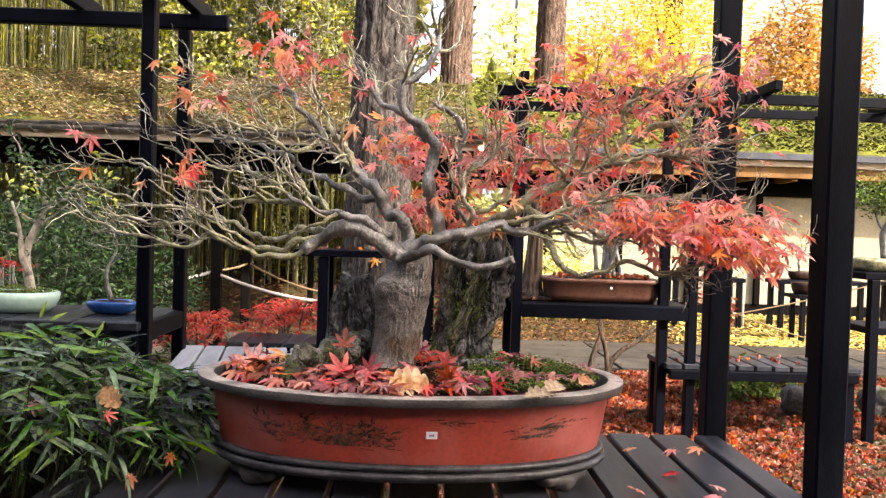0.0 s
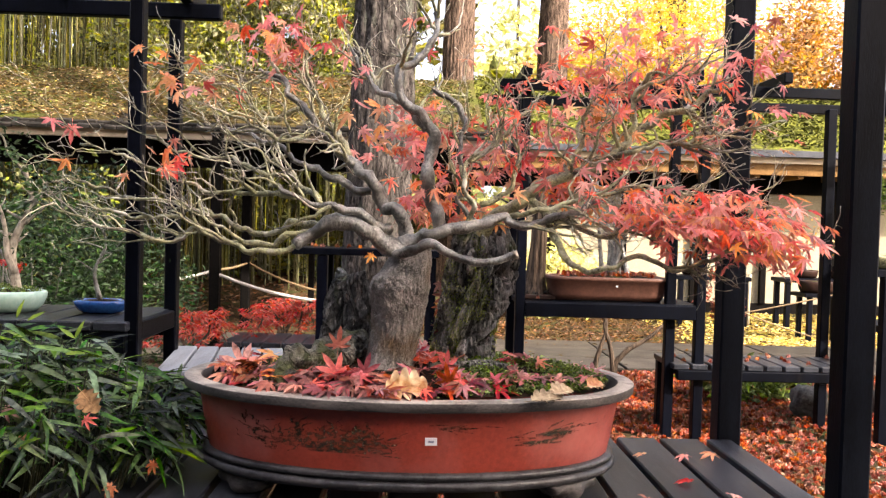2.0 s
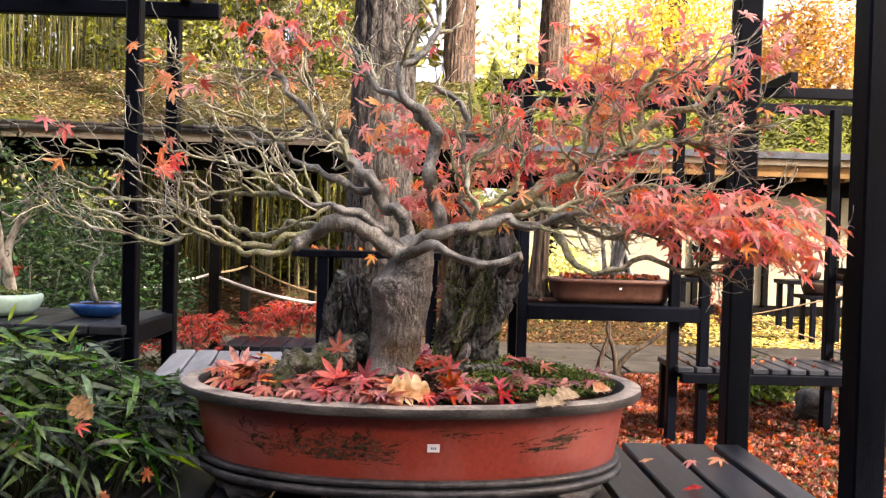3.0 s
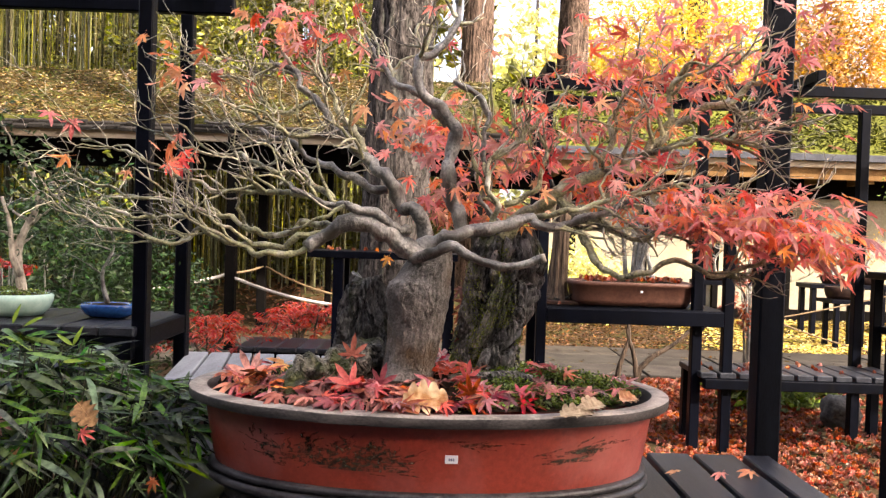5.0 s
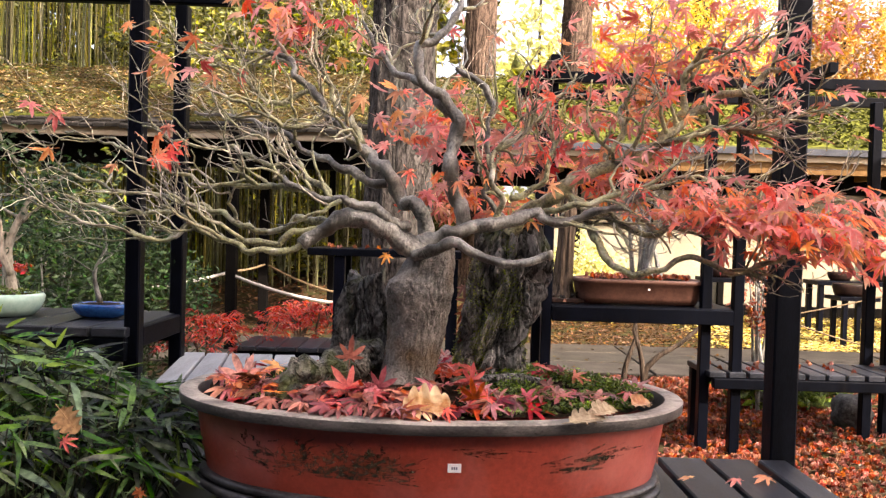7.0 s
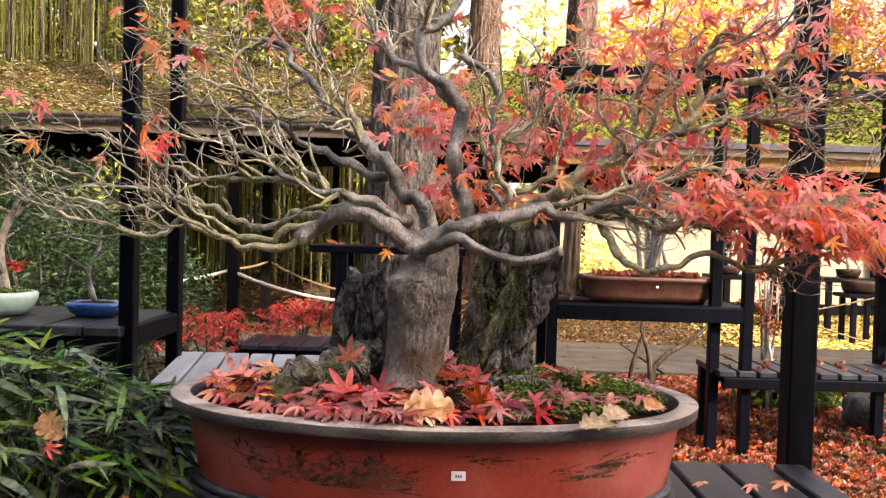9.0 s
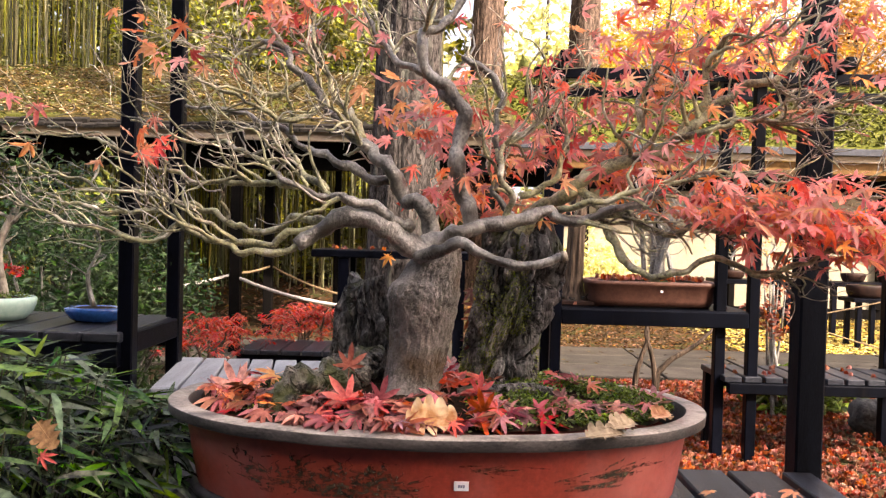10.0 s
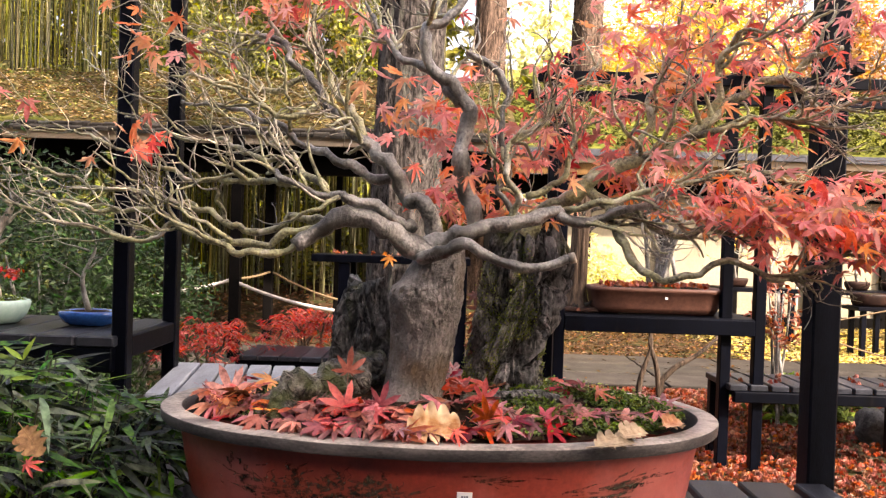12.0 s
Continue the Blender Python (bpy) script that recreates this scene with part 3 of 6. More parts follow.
beam("fascia", (10.4, 0.03, 0.075), (5.5, FE_Y + 0.03, FE_Z - 0.087), M_FASCIA, house, "cream painted board")
beam("eave_board", (10.2, 0.03, 0.15), (5.5, FE_Y + 0.08, FE_Z - 0.20), M_SOFFIT, house, "tan timber board")
beam("soffit", (10.2, 0.60, 0.02), (5.5, FE_Y + 0.40, FE_Z - 0.20), M_SOFFIT, house, "tan timber boards")
for i in range(18):
    beam("rafter", (0.08, 0.6, 0.10), (0.9 + 0.58 * i, FE_Y + 0.40, FE_Z - 0.262), M_SOFFIT, house)
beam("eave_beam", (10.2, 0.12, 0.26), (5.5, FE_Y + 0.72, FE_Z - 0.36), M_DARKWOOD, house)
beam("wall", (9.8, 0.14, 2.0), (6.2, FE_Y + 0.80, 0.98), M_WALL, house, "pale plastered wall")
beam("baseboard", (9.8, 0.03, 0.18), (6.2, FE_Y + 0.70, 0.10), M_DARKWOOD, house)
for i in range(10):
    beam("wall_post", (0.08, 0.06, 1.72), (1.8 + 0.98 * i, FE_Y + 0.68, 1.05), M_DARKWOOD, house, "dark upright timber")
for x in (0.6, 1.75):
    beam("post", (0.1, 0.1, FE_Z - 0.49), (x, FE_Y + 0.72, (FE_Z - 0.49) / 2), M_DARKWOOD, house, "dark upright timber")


# unseen dark walls added behind and beside the camera to block low light
g = Geo()
g.box((12.0, 0.1, 4.0), Matrix.Translation((0.2, -2.8, 1.95)))
solid("wall_south", g, M_DARKWOOD, "unseen dark timber wall added to cut low light", "fence", kind="structure")
g = Geo()
g.box((0.1, 4.3, 3.6), Matrix.Translation((-2.9, -0.6, 1.75)))
solid("wall_west", g, M_DARKWOOD, "unseen dark timber wall added to cut low light", "fence", kind="structure")


# ---- black timber display stands ----
def slat_mesh(length, width, thick=0.03, material=None):
    g = Geo()
    g.box((width, length, thick), Matrix(), 0.004)
    return g.mesh("slat", material or M_SLAT)


POST = 0.065
# the stand that carries the big tree
stand = thing("display_stand", (0.1, 1.5, 0), "low black slatted display stand with tall black corner posts", "stand")
BENCH_Z = 0.510
slat = slat_mesh(1.55, 0.115)
for i in range(13):
    x = 0.777 - 0.1295 * i
    piece("slat", slat, stand, pose(x, 1.43, BENCH_Z - 0.015, rng.uniform(-0.15, 0.15), rng.uniform(-0.3, 0.3), rng.uniform(-0.15, 0.15)))
piece("slat", slat_mesh(1.55, 0.075), stand, pose(0.893, 1.43, BENCH_Z - 0.015))
for y in (0.79, 2.11):
    beam("rail", (1.62, 0.05, 0.09), (0.1, y, BENCH_Z - 0.078), M_BLACK, stand)
for x, y, top, w in ((0.926, 2.245, 2.3, 0.069), (0.955, 1.60, 2.3, 0.068), (-0.72, 2.16, 0.48, POST), (-0.72, 0.75, 0.48, POST), (0.88, 0.75, 0.48, POST)):
    beam("post", (w, w, top), (x, y, top / 2), M_POST, stand, c=0.005)

# the low stand behind it; its pale slat colour holds the sky's reflection
low_stand = thing("low_stand", (-0.6, 2.78, 0), "low stand with grey slats coloured pale for reflected sky", "stand")
gslat = slat_mesh(0.56, 0.074, 0.026, M_GREYSLAT)
for i in range(8):
    piece("slat", gslat, low_stand, pose(-0.856 + 0.084 * i, 2.765, 0.607, 0, rng.uniform(-0.6, 0.6), 9.2 + rng.uniform(-0.5, 0.5)))
for y in (2.58, 2.95):
    beam("rail", (0.66, 0.045, 0.06), (-0.53 - 0.16 * (y - 2.765), y, 0.563), M_BLACK, low_stand)
for x in (-0.80, -0.28):
    for y in (2.58, 2.95):
        beam("leg", (0.045, 0.045, 0.533), (x - 0.16 * (y - 2.765), y, 0.2665), M_BLACK, low_stand)

# dark low stand before the path
dark_stand = thing("low_stand", (-0.9, 5.4, 0), "low dark slatted stand with fallen leaves on top", "stand")
dslat = slat_mesh(0.5, 0.12)
for i in range(9):
    piece("slat", dslat, dark_stand, pose(-1.22 + 0.13 * i, 5.4, 0.315, 0, 0, 0))
beam("rail", (1.2, 0.04, 0.08), (-0.7, 5.2, 0.258), M_BLACK, dark_stand)
for x in (-1.24, -0.2):
    for y in (5.24, 5.58):
        beam("leg", (0.05, 0.05, 0.296), (x, y, 0.145), M_BLACK, dark_stand)

# the high dark shelf behind the rock
shelf_thing = thing("plant_shelf", (-0.3, 4.6, 0), "high black timber plant shelf with red leaves on top", "stand")
beam("top", (0.85, 0.4, 0.04), (-0.32, 4.75, 0.955), M_BLACK, shelf_thing)
for x in (-0.57, 0.06):
    for y in (4.6, 4.9):
        beam("leg", (0.06, 0.06, 0.933), (x, y, 0.4665), M_BLACK, shelf_thing)

# the pergola bench on the left, with its two tall posts and beams
left_stand = thing("pergola_stand", (-1.615, 2.72, 0), "black pergola stand with slatted bench top and crossed roof beams", "stand")
lslat = slat_mesh(0.51, 0.1062)
for i in range(13):
    piece("slat", lslat, left_stand, pose(-0.9902 - 0.1156 * i, 2.7327, 0.76, 0, rng.uniform(-0.3, 0.3), rng.uniform(-0.2, 0.2)))
for y in (2.5032, 2.958):
    beam("rail", (1.496, 0.04, 0.072), (-1.6915, y, 0.709), M_BLACK, left_stand)
beam("end_rail", (0.035, 0.357, 0.064), (-0.9307, 2.7327, 0.7405), M_BLACK, left_stand)
for x in (-0.935, -2.4225):
    for y, t in ((2.533, 1.95), (2.941, 1.8565)):
        beam("post", (0.046, 0.046, t), (x, y, t / 2), M_BLACK, left_stand)
beam("beam", (2.3375, 0.042, 0.053), (-1.887, 2.4905, 1.9032), M_BLACK, left_stand)
beam("beam", (2.3375, 0.042, 0.056), (-1.938, 2.941, 1.8897), M_BLACK, left_stand)
for x in (-0.8967, -1.343, -1.785, -2.21):
    beam("rafter", (0.042, 0.8075, 0.064), (x, 2.72, 1.9534), M_BLACK, left_stand)

# the pergola on the right: a shelf bay, a low bench bay and a further bay
right_stand = thing("pergola_stand", (1.4, 4.4, 0), "black pergola stand with plant shelf, slatted bench and roof beams", "stand")
for x, y, t in ((0.535, 4.19, 1.86), (0.535, 4.62, 1.86), (1.505, 4.19, 1.86), (1.358, 4.235, 1.86), (2.36, 4.55, 1.86), (2.40, 4.19, 0.385), (1.40, 4.50, 0.385), (3.25, 4.19, 1.86), (3.25, 4.64, 1.86), (2.52, 4.19, 0.91), (2.52, 4.64, 0.91)):
    beam("post", (0.052, 0.052, t), (x, y, t / 2), M_BLACK, right_stand)
beam("shelf", (0.97, 0.46, 0.03), (1.02, 4.40, 0.717), M_BLACK, right_stand)
beam("shelf_rail", (0.916, 0.04, 0.075), (1.02, 4.175, 0.690), M_BLACK, right_stand)
bslat = slat_mesh(0.38, 0.085)
for i in range(11):
    piece("slat", bslat, right_stand, pose(1.405 + 0.1 * i, 4.335, 0.404, 0, 0, rng.uniform(-0.3, 0.3)))
beam("bench_rail", (1.05, 0.045, 0.052), (1.905, 4.148, 0.3625), M_BLACK, right_stand)
beam("bench_rail", (1.05, 0.045, 0.08), (1.905, 4.51, 0.347), M_BLACK, right_stand)
beam("shelf", (0.80, 0.5, 0.04), (2.86, 4.42, 0.93), M_BLACK, right_stand)
beam("shelf", (0.70, 0.42, 0.04), (2.88, 4.42, 0.62), M_BLACK, right_stand)
for y in (4.15, 4.66):
    beam("beam", (1.34, 0.045, 0.055), (1.06, y, 1.875), M_BLACK, right_stand)
    beam("beam", (2.0, 0.045, 0.055), (2.74, y, 1.875), M_BLACK, right_stand)
for x in (0.52, 1.40, 1.86, 2.80):
    beam("rafter", (0.045, 0.80, 0.055), (x, 4.4, 1.93), M_BLACK, right_stand)

# ---- the oval pot ----
rng = random.Random(5)
PX, PY, AX, AY = -0.013, 1.80, 0.532, 0.325
pot = thing("oval_pot", (PX, PY, BENCH_Z), "large oval red clay pot with grey rim and cloud feet", "pot")
c = (PX, PY, 0)
g = Geo()
body_profile = [(-0.30, 0.565), (-0.068, 0.565), (-0.060, 0.580), (-0.048, 0.635), (-0.041, 0.680), (-0.035, 0.715), (-0.032, 0.730)]
g.add(*lathe(body_profile, AX, AY, 120, c, 2.1))
body = part("body", g, M_GLAZE, pot, "brick red clay with worn painted plants")
g = Geo()
rim = [(-0.035, 0.7305), (-0.006, 0.7315), (-0.001, 0.7325), (0.000, 0.7335), (0.0015, 0.7505), (0.001, 0.752), (-0.001, 0.7535), (-0.034, 0.7545), (-0.036, 0.7535), (-0.038, 0.751), (-0.041, 0.70)]
rv, rf = lathe(rim, AX, AY, 160, c, 2.1)
rv = [Vector(p) + Vector((0, 0, 0.0018 * noise.noise(Vector(p) * 9))) for p in rv]
# the rim's upper faces take the paler material, its sides the darker
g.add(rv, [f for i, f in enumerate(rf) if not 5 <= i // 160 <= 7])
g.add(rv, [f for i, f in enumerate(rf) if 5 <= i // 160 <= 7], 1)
part("rim", g, [M_RIM, M_RIMTOP], pot, "weathered grey clay rim, paler on its upper edge")
for name, rows in (("upper_ring", [(-0.07, 0.595), (-0.050, 0.594), (-0.043, 0.590), (-0.043, 0.583), (-0.050, 0.578), (-0.07, 0.578)]),
                   ("lower_ring", [(-0.07, 0.578), (-0.048, 0.577), (-0.039, 0.573), (-0.038, 0.564), (-0.046, 0.556), (-0.075, 0.554), (-0.2, 0.554)])):
    g = Geo()
    g.add(*[q if i == 0 else [f[::-1] for f in q] for i, q in enumerate(lathe(rows, AX, AY, 120, c, 2.1))])
    part(name, g, M_BASE, pot, "dark moulded clay ring")
for sx, sy in ((-1, -1), (1, -1), (-1, 1), (1, 1)):
    # cloud-shaped foot: a bracket that follows the pot, scalloped below, with a rolled face
    a0, nu, nv = math.atan2(sy * 0.62, sx * 0.80), 30, 8
    outer, inner = [], []
    for i in range(nu + 1):
        u = -1 + 2 * i / nu
        a = a0 + 0.20 * u
        low = BENCH_Z + 0.0005 + 0.034 * max(0, abs(u) - 0.25) ** 1.4 + 0.007 * abs(math.sin(2.5 * math.pi * u)) * (abs(u) > 0.2)
        for j in range(nv + 1):
            v = j / nv
            z = low + (0.560 - low) * v
            bulge = -0.062 + 0.016 * math.sin(math.pi * v) ** 0.8 + 0.007 * math.cos(2.5 * math.pi * u) * (1 - v) - 0.010 * u * u
            for rows, off in ((outer, bulge), (inner, bulge - 0.030)):
                rows.append((PX + (AX + off) * math.cos(a), PY + (AY + off) * math.sin(a), z))
    w, k = nv + 1, len(outer)
    faces = [(i * w + j, (i + 1) * w + j, (i + 1) * w + j + 1, i * w + j + 1) for i in range(nu) for j in range(nv)]
    faces += [tuple(k + q for q in f[::-1]) for f in faces]
    faces += [(i * w, k + i * w, k + (i + 1) * w, (i + 1) * w) for i in range(nu)]
    faces += [(e * w + j, e * w + j + 1, k + e * w + j + 1, k + e * w + j) for e in (0, nu) for j in range(nv)]
    g = Geo()
    g.add(outer + inner, faces)
    part("foot", g, M_RIM, pot, "cloud-shaped grey clay foot")


def on_pot(x, z):
    """The point on the front of the pot's side at that width and height."""
    off = float(np.interp(z, [q[1] for q in body_profile[1:]], [q[0] for q in body_profile[1:]]))
    a, b = AX + off, AY + off
    u = min(0.999, abs((x - PX) / a))
    return Vector((x, PY - b * (1 - u ** 2.1) ** (1 / 2.1), z))


# worn painted plants: thin brush strokes on the front of the pot
paint = Geo()


def stroke(x, z, length, ang, width):
    pts = []
    for i in range(7):
        t = i / 6
        px, pz = x + length * t * math.cos(ang) + 0.004 * math.sin(9 * t + x * 50), z + length * t * math.sin(ang) * 0.8
        pts.append((px, min(0.715, max(0.624, pz)), width * math.sin(math.pi * min(1, t + 0.1)) + 0.0006))
    verts = []
    for px, pz, w in pts:
        for s in (-1, 1):
            q = on_pot(px, pz + s * w)
            verts.append(q + Vector(((q.x - PX) * 0.004, -0.0026, 0)))
    paint.add(verts, [(2 * i, 2 * i + 2, 2 * i + 3, 2 * i + 1) for i in range(6)])


for _ in range(150):
    x = rng.triangular(-0.38, -0.02, -0.20)
    z = rng.triangular(0.628, 0.695, 0.645)
    stroke(x, z, rng.uniform(0.012, 0.05), rng.choice((0.1, 0.3, 0.9, 1.4, 2.2, 2.7)) + rng.gauss(0, 0.25), rng.uniform(0.0008, 0.003))
for x, z, w in ((-0.33, 0.653, 0.12), (-0.27, 0.643, 0.2), (-0.21, 0.637, 0.18), (-0.16, 0.648, 0.12), (-0.14, 0.660, 0.10)):
    stroke(x, z, w, 0.0, 0.0028)
for x in (-0.335, -0.25, -0.125, -0.11):
    for k in range(9):
        stroke(x + rng.gauss(0, 0.012), 0.675 + rng.uniform(-0.02, 0.02), rng.uniform(0.012, 0.025), rng.uniform(0.6, 2.4), 0.0035)
for _ in range(34):
    x = rng.triangular(0.16, 0.40, 0.29)
    stroke(x, 0.668 + (x - 0.27) * 0.14 + rng.gauss(0, 0.008), rng.uniform(0.02, 0.07), rng.gauss(0.15, 0.15), rng.uniform(0.0008, 0.003))
for _ in range(8):
    stroke(rng.uniform(0.0, 0.16), rng.uniform(0.685, 0.70), rng.uniform(0.03, 0.07), rng.gauss(0, 0.2), 0.0012)
part("painting", paint, M_PAINT, body, "faded olive brush painting")
# little white number tag
tp = on_pot(0.035, 0.665)
g = Geo()
g.box((0.025, 0.002, 0.017), Matrix.Translation(tp + Vector((0, -0.003, 0))) @ Euler((radians(10), 0, radians(2))).to_matrix().to_4x4(), 0.0006)
tag = part("number_tag", g, M_TAG, pot, "small white tag with a printed mark")
g = Geo()
for k in range(3):
    g.box((0.003, 0.0008, 0.005), Matrix.Translation(tp + Vector((-0.004 + 0.004 * k, -0.0046, 0))), 0.0001)
part("mark", g, M_INK, tag)

# soil mound
g = Geo()
verts, faces, n = [], [], 72


def soil_z(x, y):
    u = ((x - PX) / (AX - 0.06)) ** 2 + ((y - PY) / (AY - 0.06)) ** 2
    h = 0.751 + 0.040 * max(0, 1 - u) ** 0.8
    return h + 0.012 * noise.fractal((x * 14, y * 14, 0), 1, 2, 3)


for i in range(26):
    for k in range(n):
        a, s = 2 * math.pi * k / n, (i / 25) ** 0.8
        x, y = PX + (AX - 0.058) * s * math.cos(a), PY + (AY - 0.058) * s * math.sin(a)
        verts.append((x, y, soil_z(x, y)))
faces = [(i * n + k, (i + 1) * n + k, (i + 1) * n + (k + 1) % n, i * n + (k + 1) % n) for i in range(25) for k in range(n)]
g.add(verts, faces)
part("soil", g, M_SOIL, pot, "dark crumbly soil")
moss = Geo()
for _ in range(17000):
    x, y = rng.gauss(0.30, 0.16), rng.gauss(1.68, 0.18)
    if ((x - PX) / (AX - 0.058)) ** 2 + ((y - PY) / (AY - 0.062)) ** 2 < 1 and noise.noise((x * 9, y * 9, 3)) > -0.28 and x > 0.04:
        z = soil_z(x, y) + abs(rng.gauss(0, 0.006)) + 0.012 * max(0, noise.noise((x * 22, y * 22, 7)))
        scatter_leaf(moss, (x, y, z), rng.uniform(0.003, 0.0075), rng, 0, 0.6)
for _ in range(700):
    x, y = rng.gauss(-0.33, 0.07), rng.gauss(1.72, 0.09)
    if ((x - PX) / (AX - 0.07)) ** 2 + ((y - PY) / (AY - 0.07)) ** 2 < 1:
        scatter_leaf(moss, (x, y, soil_z(x, y) + 0.002), rng.uniform(0.003, 0.006), rng, 0, 0.6)
part("moss", moss, M_MOSS, pot, "low bright green moss", kind="stuff")

# ---- the maple on its rocks ----
maple = thing("maple_bonsai", (0.0, 1.75, 0.76), "old grey Japanese maple bonsai with sparse red autumn leaves", "bonsai tree")


lrng0 = random.Random(3)


def column(line, radii, n, rough, freq, squash=1.0, groove=0.0, seed=0.0, bulges=(), flakes=None, step=0.004):
    """A thick uneven stem. bulges: (angle, height, reach up, reach down, width, size); flakes: (cells round, cells a metre up, depth, from height, to height) of split bark."""
    g = Geo()
    pts = spline(line, step)
    m = len(pts)
    rr = np.interp(np.linspace(0, 1, m), np.linspace(0, 1, len(radii)), radii)
    verts = []
    for i, p in enumerate(pts):
        for k in range(n):
            a = 2 * math.pi * k / n
            d = Vector((math.cos(a), math.sin(a) * squash, 0))
            q = Vector((d.x * 1.0, d.y, p.z * 2.2 + seed))
            r = rr[i] * (1 + rough * noise.fractal(q * 1.6, 1, 2, 4) + 0.5 * rough * noise.fractal(Vector((d.x * freq, d.y * freq, p.z * freq * 7 + seed)), 0.8, 2.1, 4))
            if groove:
                r -= rr[i] * groove * max(0, noise.noise(Vector((d.x * 7, d.y * 7, p.z * 9 + seed)))) ** 0.7 * 0.5
            for ang, z0, hi, lo, wide, amp in bulges:
                u = (p.z - z0) / (hi if p.z > z0 else lo)
                turn = math.atan2(math.sin(a - ang), math.cos(a - ang)) / wide
                r += amp * math.exp(-u * u - turn * turn)
            if flakes:
                around, up, deep, low, high = flakes
                bend = noise.noise(Vector((d.x * 3, d.y * 3, p.z * 20)))
                near, second = noise.voronoi(Vector((d.x * around, d.y * around, p.z * up + bend)))[0][:2]
                edge = max(0.0, 1 - (second - near) * 8.0)
                mask = max(0.0, min(1.0, (p.z - low) / 0.05, (high - p.z) / 0.03)) * max(0.15, min(1.0, 0.7 + 1.6 * noise.noise(Vector((d.x * 2, d.y * 2, p.z * 8)))))
                r -= deep * mask * edge ** 1.3
            verts.append(p + d * r)
    faces = [(i * n + k, i * n + (k + 1) % n, (i + 1) * n + (k + 1) % n, (i + 1) * n + k) for i in range(m - 1) for k in range(n)]
    verts.append(pts[-1] + Vector((0, 0, 0.004)))
    faces += [((m - 1) * n + k, (m - 1) * n + (k + 1) % n, m * n) for k in range(n)]
    g.add(verts, faces)
    return g


def crag(line, radii, n, seed, squash=0.9, slabs=1.7, tall=5.0, step=0.005):
    """A standing rock: upright slabs with broken faces and deep clefts between them."""
    g = Geo()
    pts = spline(line, step)
    m = len(pts)
    rr = np.interp(np.linspace(0, 1, m), np.linspace(0, 1, len(radii)), radii)
    off = Vector((seed, seed * 0.7, seed * 1.3))
    verts = []
    for i, p in enumerate(pts):
        for k in range(n):
            a = 2 * math.pi * k / n
            d = Vector((math.cos(a), math.sin(a), 0))
            q = Vector((d.x * slabs, d.y * slabs, p.z * tall)) + off
            q += 0.22 * Vector((noise.noise(q * 1.7), noise.noise(q * 1.7 + Vector((9, 4, 1))), 0.5 * noise.noise(q * 1.3)))
            near, second = noise.voronoi(q)[0][:2]
            cleft = max(0.0, 1 - (second - near) * 3.2)
            near2, second2 = noise.voronoi(q * 2.6 + off)[0][:2]
            chip = max(0.0, 1 - (second2 - near2) * 3.5)
            r = rr[i] * (1.12 - 0.30 * near - 0.34 * cleft ** 2 - 0.13 * near2 - 0.14 * chip ** 2 + 0.06 * noise.fractal(q * 6, 0.9, 2, 4) + 0.035 * noise.fractal(Vector((d.x * 16, d.y * 16, p.z * 60)) + off, 0.8, 2, 3))
            top = max(0.0, (i / m - 0.8) / 0.2)          # broken, uneven top
            verts.append(p + Vector((d.x, d.y * squash, 0)) * r + Vector((0, 0, 0.045 * top * noise.noise(Vector((d.x * 1.4, d.y * 1.4, 0)) + off) - 0.02 * top * chip)))
    faces = [(i * n + k, i * n + (k + 1) % n, (i + 1) * n + (k + 1) % n, (i + 1) * n + k) for i in range(m - 1) for k in range(n)]
    verts.append(pts[-1] + Vector((0, 0, 0.004)))
    faces += [((m - 1) * n + k, (m - 1) * n + (k + 1) % n, m * n) for k in range(n)]
    g.add(verts, faces, 0, False)
    return g


trunk_line = [(-0.066, 1.740, 0.746), (-0.060, 1.740, 0.807), (-0.049, 1.740, 0.874), (-0.041, 1.730, 0.948), (-0.035, 1.730, 0.996), (-0.022, 1.730, 1.038), (-0.014, 1.720, 1.075)]
part("trunk", column(trunk_line, [0.060, 0.056, 0.059, 0.064, 0.067, 0.054, 0.036], 360, 0.08, 8.0, 1.0, 0.05, 0.0,
             [(3.95, 0.990, 0.007, 0.05, 0.80, 0.020), (5.4, 1.023, 0.03, 0.05, 0.7, 0.006), (4.0, 0.77, 0.03, 0.03, 0.5, 0.012), (5.5, 0.765, 0.02, 0.03, 0.4, 0.010)], (7.5, 55, 0.0062, 0.885, 1.03), 0.0025), M_TRUNK, maple, "grey furrowed trunk with a scarred shoulder")
rock = tagged(new("standing_rock", crag([(0.098, 1.845, 0.738), (0.110, 1.845, 0.841), (0.134, 1.845, 0.914), (0.148, 1.845, 0.978), (0.154, 1.845, 1.045), (0.156, 1.845, 1.112)], [0.092, 0.088, 0.091, 0.094, 0.096, 0.060], 190, 3.0).mesh("standing_rock", M_ROCKMOSS)), "tall dark standing rock with green moss", "rock")
tagged(new("standing_rock", crag([(-0.172, 1.860, 0.712), (-0.176, 1.860, 0.816), (-0.174, 1.860, 0.907), (-0.178, 1.860, 0.966), (-0.176, 1.860, 0.982)], [0.090, 0.080, 0.077, 0.072, 0.050], 150, 17.4, 0.9, 1.5, 6.0).mesh("standing_rock", M_ROCK)), "smaller dark weathered standing rock", "rock")
g = Geo()
rl = spline([(-0.135, 1.800, 0.832), (-0.180, 1.730, 0.815), (-0.228, 1.675, 0.797), (-0.272, 1.655, 0.782), (-0.304, 1.650, 0.760), (-0.312, 1.650, 0.725)], 0.004)
